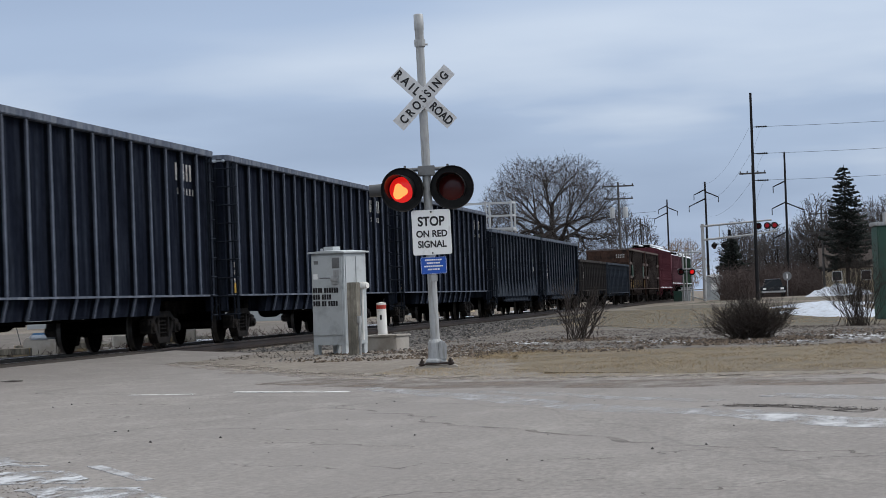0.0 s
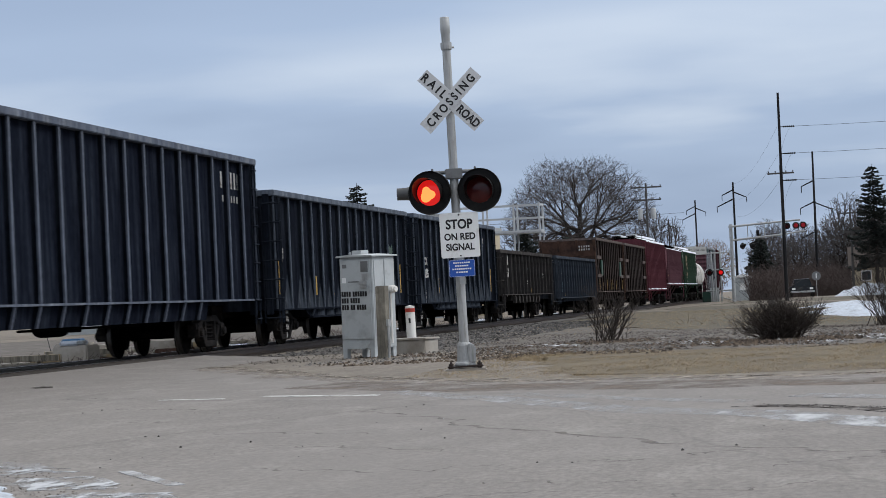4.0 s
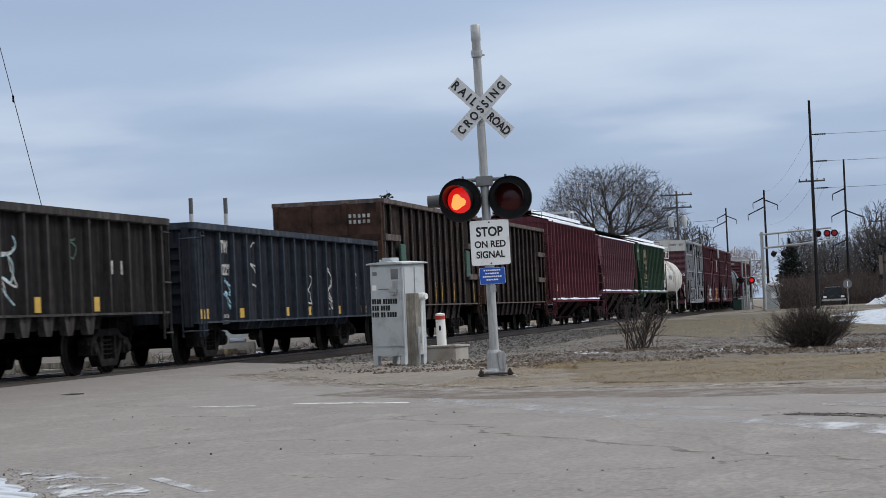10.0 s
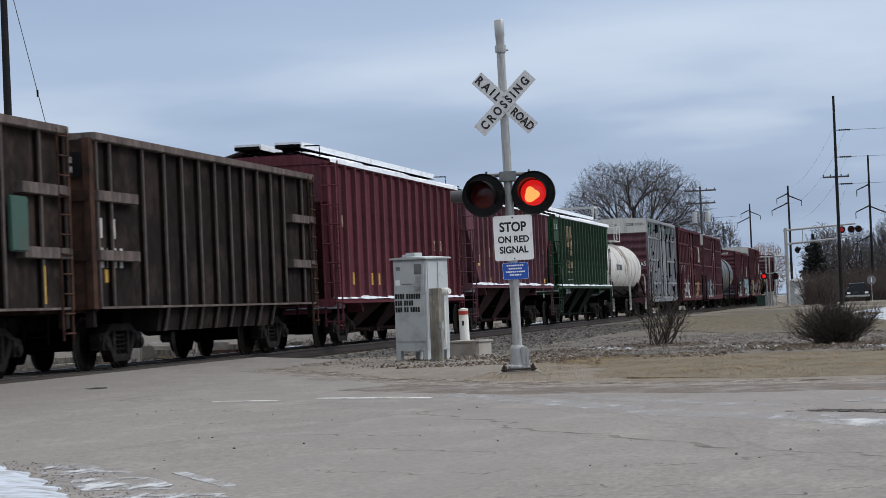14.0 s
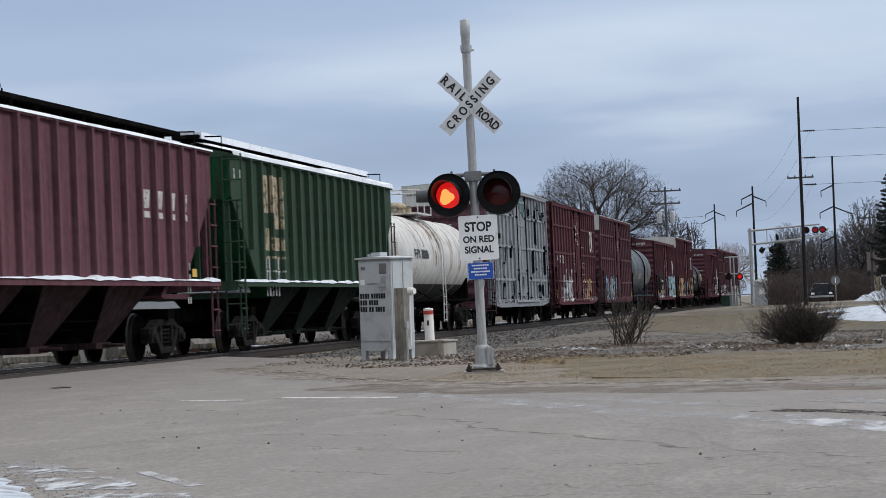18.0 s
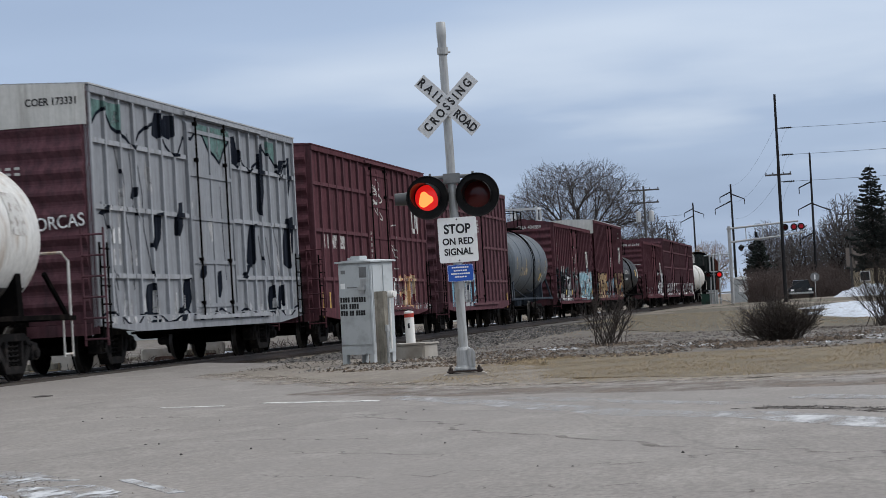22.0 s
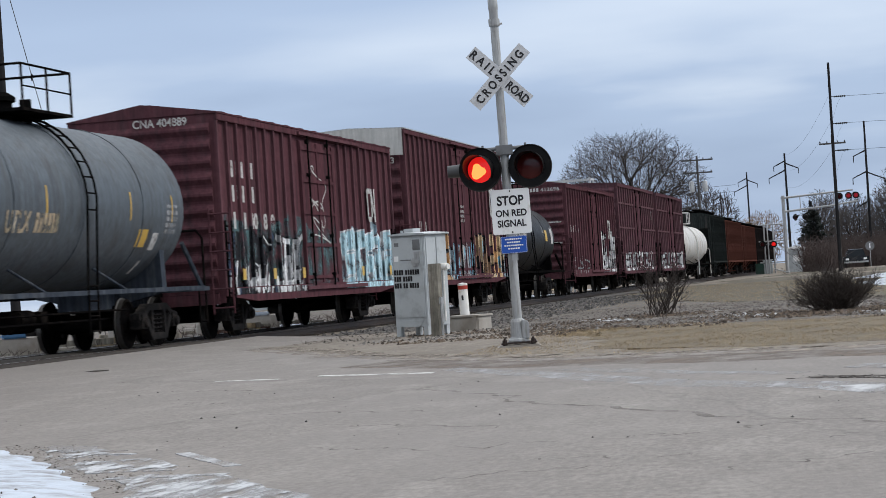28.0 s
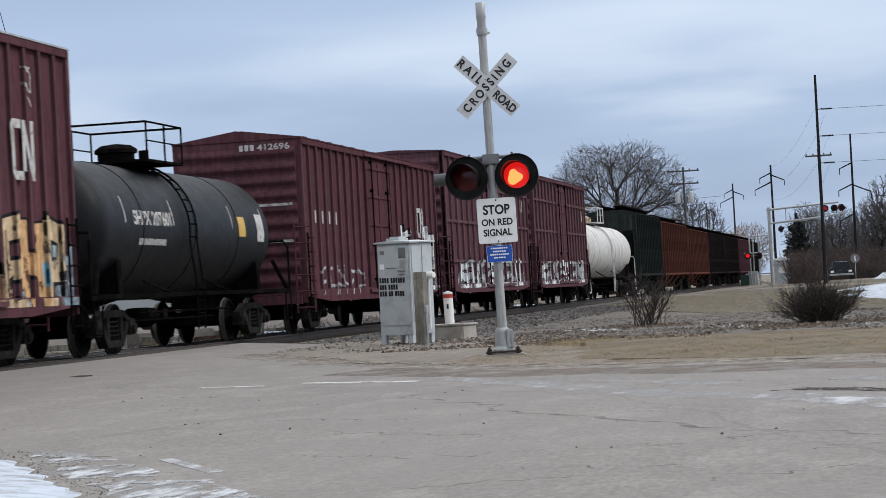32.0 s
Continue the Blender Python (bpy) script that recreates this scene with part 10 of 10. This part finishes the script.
stones("loose_grit", 900, lambda r: (lambda v: (-6.1 + 2.35 * v + 0.16 * r.randn() + 0.1, 14.6 - 4.15 * v + 0.16 * r.randn() + 0.1))(r.rand()), 0.006, "litter", "loose grit at the road corner", 6, 0.02)
stones("loose_grit", 260, lambda r: (lambda v: (-0.85 + 1.3 * v + 0.2 * r.rand(), 18.3 - 1.5 * v + 0.3 * r.rand()))(r.rand()), 0.006, "stonedark", "broken asphalt crumbs", 7, 0.021)
stones("loose_grit", 60, lambda r: (-8 + 9 * r.rand(), 12 + 11 * r.rand()), 0.010, "stonedark", "scattered pebbles on the road", 8, 0.02)


def grass():
    rnd = np.random.RandomState(5)
    vs, fs = [], []
    for i in range(70000):
        u, v = rnd.rand(), rnd.rand()
        if i % 4:
            x = -5.8 + 8.4 * u
            lo = 25.0 + (28.5 - 25.0) * max(0, (-2.2 - x) / 3.6) ** 1.2 + 0.6
            hi = 39.5 - 0.5 * (x + 5.8)
            y = lo + (hi - lo) * v
        else:
            x, y = -11 + 14 * u, 58 + 60 * v
            if x < -11.3 + (y - 58) * 0.0:
                continue
        tuft = 0.5 + 0.5 * noise.noise((x * 1.3, y * 0.8, 0.7))
        h = 0.010 + 0.05 * rnd.rand() * tuft
        a = rnd.rand() * 6.28
        w = 0.006 + 0.006 * (y > 50)
        lx, ly = 0.03 * rnd.randn(), 0.03 * rnd.randn()
        o = len(vs)
        vs += [(x - w * math.cos(a), y - w * math.sin(a), 0.0), (x + w * math.cos(a), y + w * math.sin(a), 0.0), (x + lx, y + ly, h)]
        fs.append((o, o + 1, o + 2))
    sh = Shape()
    sh.add(vs, fs)
    thing("dry_grass", "short tan dormant grass", "grass", data=sh.mesh("dry_grass", "straw", fix=False), kind="stuff")


grass()


def yard_clutter():
    rnd = random.Random(8)
    for k in range(7):
        x, y = -18.6 - rnd.random() * 2.5, 47 + k * 3.1
        t = thing("timber_stack" if k % 2 else "concrete_block", "stack of weathered timbers beside the track" if k % 2 else "rough concrete block beside the track", "timber stack" if k % 2 else "block", at=pose(x, y, -0.08, 0, 0, rnd.uniform(-30, 30)))
        if k % 2:
            for i in range(6):
                q = Shape()
                q.box(-0.9 + rnd.uniform(-0.1, 0.1), 0.9, -0.1, 0.1, 0, 0.14)
                part("timber", q.mesh("timber", "timber" if i % 2 else "straw", bevel=0.01), t, at=pose(0, (i % 3) * 0.25 - 0.25, (i // 3) * 0.15, 0, 0, rnd.uniform(-6, 6)))
        else:
            q = Shape()
            q.box(-0.5, 0.5, -0.3, 0.3, 0, 0.45)
            part("block", q.mesh("block", "concrete", bevel=0.03), t)
            q = Shape()
            q.box(-0.3, 0.25, -0.32, 0.2, 0.45, 0.56)
            part("cap", q.mesh("cap", "snow" if k % 4 else "debrisblue", bevel=0.03), t)


yard_clutter()


def yard_planks():
    rnd = random.Random(44)
    for k in range(34):
        y = 45.5 + 34 * rnd.random() ** 1.2
        x = -17.6 - 2.8 * rnd.random() - (y - 45) * 0.05
        q = Shape()
        l = rnd.uniform(0.5, 1.5)
        q.box(-l, l, -0.09, 0.09, 0, rnd.uniform(0.04, 0.13))
        thing("plank", "weathered plank lying behind the track", "plank", "planks behind the track", at=pose(x, y, -0.085 + 0.05 * rnd.random(), 0, rnd.uniform(-4, 4), rnd.uniform(-70, 70)), data=q.mesh("plank", ("timber", "timber", "rustend", "concrete")[k % 4]))
    for k in range(9):
        y = 47 + 26 * rnd.random()
        q = Shape()
        w, d, h = rnd.uniform(0.2, 0.5), rnd.uniform(0.2, 0.5), rnd.uniform(0.15, 0.4)
        q.box(-w, w, -d, d, 0, h)
        thing("scrap_block", "rusty and grey scrap block in the yard", "scrap", "scrap behind the track", at=pose(-18.4 - 2.2 * rnd.random(), y, -0.085, 0, 0, rnd.uniform(0, 90)), data=q.mesh("scrap_block", ("rustend", "concrete", "timber")[k % 3], bevel=0.03))


yard_planks()


def yard_brush():
    """Dead weeds and litter along the far side of the track."""
    rnd = random.Random(31)
    sh = Shape()
    for i in range(1500):
        x, y = -17.4 - 5.5 * rnd.random() ** 1.5, 44 + 90 * rnd.random() ** 1.3
        p = Vector((x, y, -0.1))
        q = p + Vector((rnd.gauss(0, 0.2), rnd.gauss(0, 0.2), rnd.uniform(0.05, 0.30)))
        sh.rod(p, q, 0.012, 0.005, n=3, caps=False)
    thing("dead_weeds", "dead brown weeds behind the track", "weeds", data=sh.mesh("dead_weeds", "redtwig", fix=False), kind="stuff")


yard_brush()


# ---- what moves ----
def motions():
    times = [0.0] + [float(k) for k in range(1, 32)] + [32.0]
    for car, a in CARS:
        out = []
        for t in times:
            x, y, h = track_at(a - travelled(t))
            out.append((t, pose(x, y, RAIL_Z, 0, 0, h)))
        walk(car, out)
    # wheels roll while they are in plain view
    for ws, a, wy in WHEELSETS:
        out, ang = [], 0.0
        steps = [t / 15 for t in range(0, 481)]
        prev = None
        for t in steps:
            s = a - travelled(t)
            if 18 < s < 75:
                if prev is None:
                    if t > 0:
                        out.append((0.0, pose(0, wy, 0.457)))
                    prev = s
                    s_first = s
                out.append((t, pose(0, wy, 0.457, math.degrees((s_first - s) / 0.457), 0, 0)))
                prev = s
        if not out:
            continue
        if out[-1][0] < 32.0:
            out.append((32.0, out[-1][1]))
        walk(ws, out)
    # lamps swap every 0.6 s
    for lens, first in LENSES:
        out = []
        k0 = -6
        lit = (k0 % 2 == 0) == (first == 0)
        out.append((0.0, pose(0, 0, 0, 0, 0, 0 if lit else 180)))
        turn = 0.0 if lit else 180.0
        k = -5
        while 3.52 + 0.6 * k < 31.9:
            t = 3.52 + 0.6 * k
            for f, d in ((-0.05, 0), (-0.0167, 60), (0.0167, 120), (0.05, 180)):
                if t + f > 0.01:
                    out.append((t + f, pose(0, 0, 0, 0, 0, turn + d)))
            turn += 180
            k += 1
        out.append((32.0, pose(0, 0, 0, 0, 0, turn)))
        walk(lens, out)


motions()
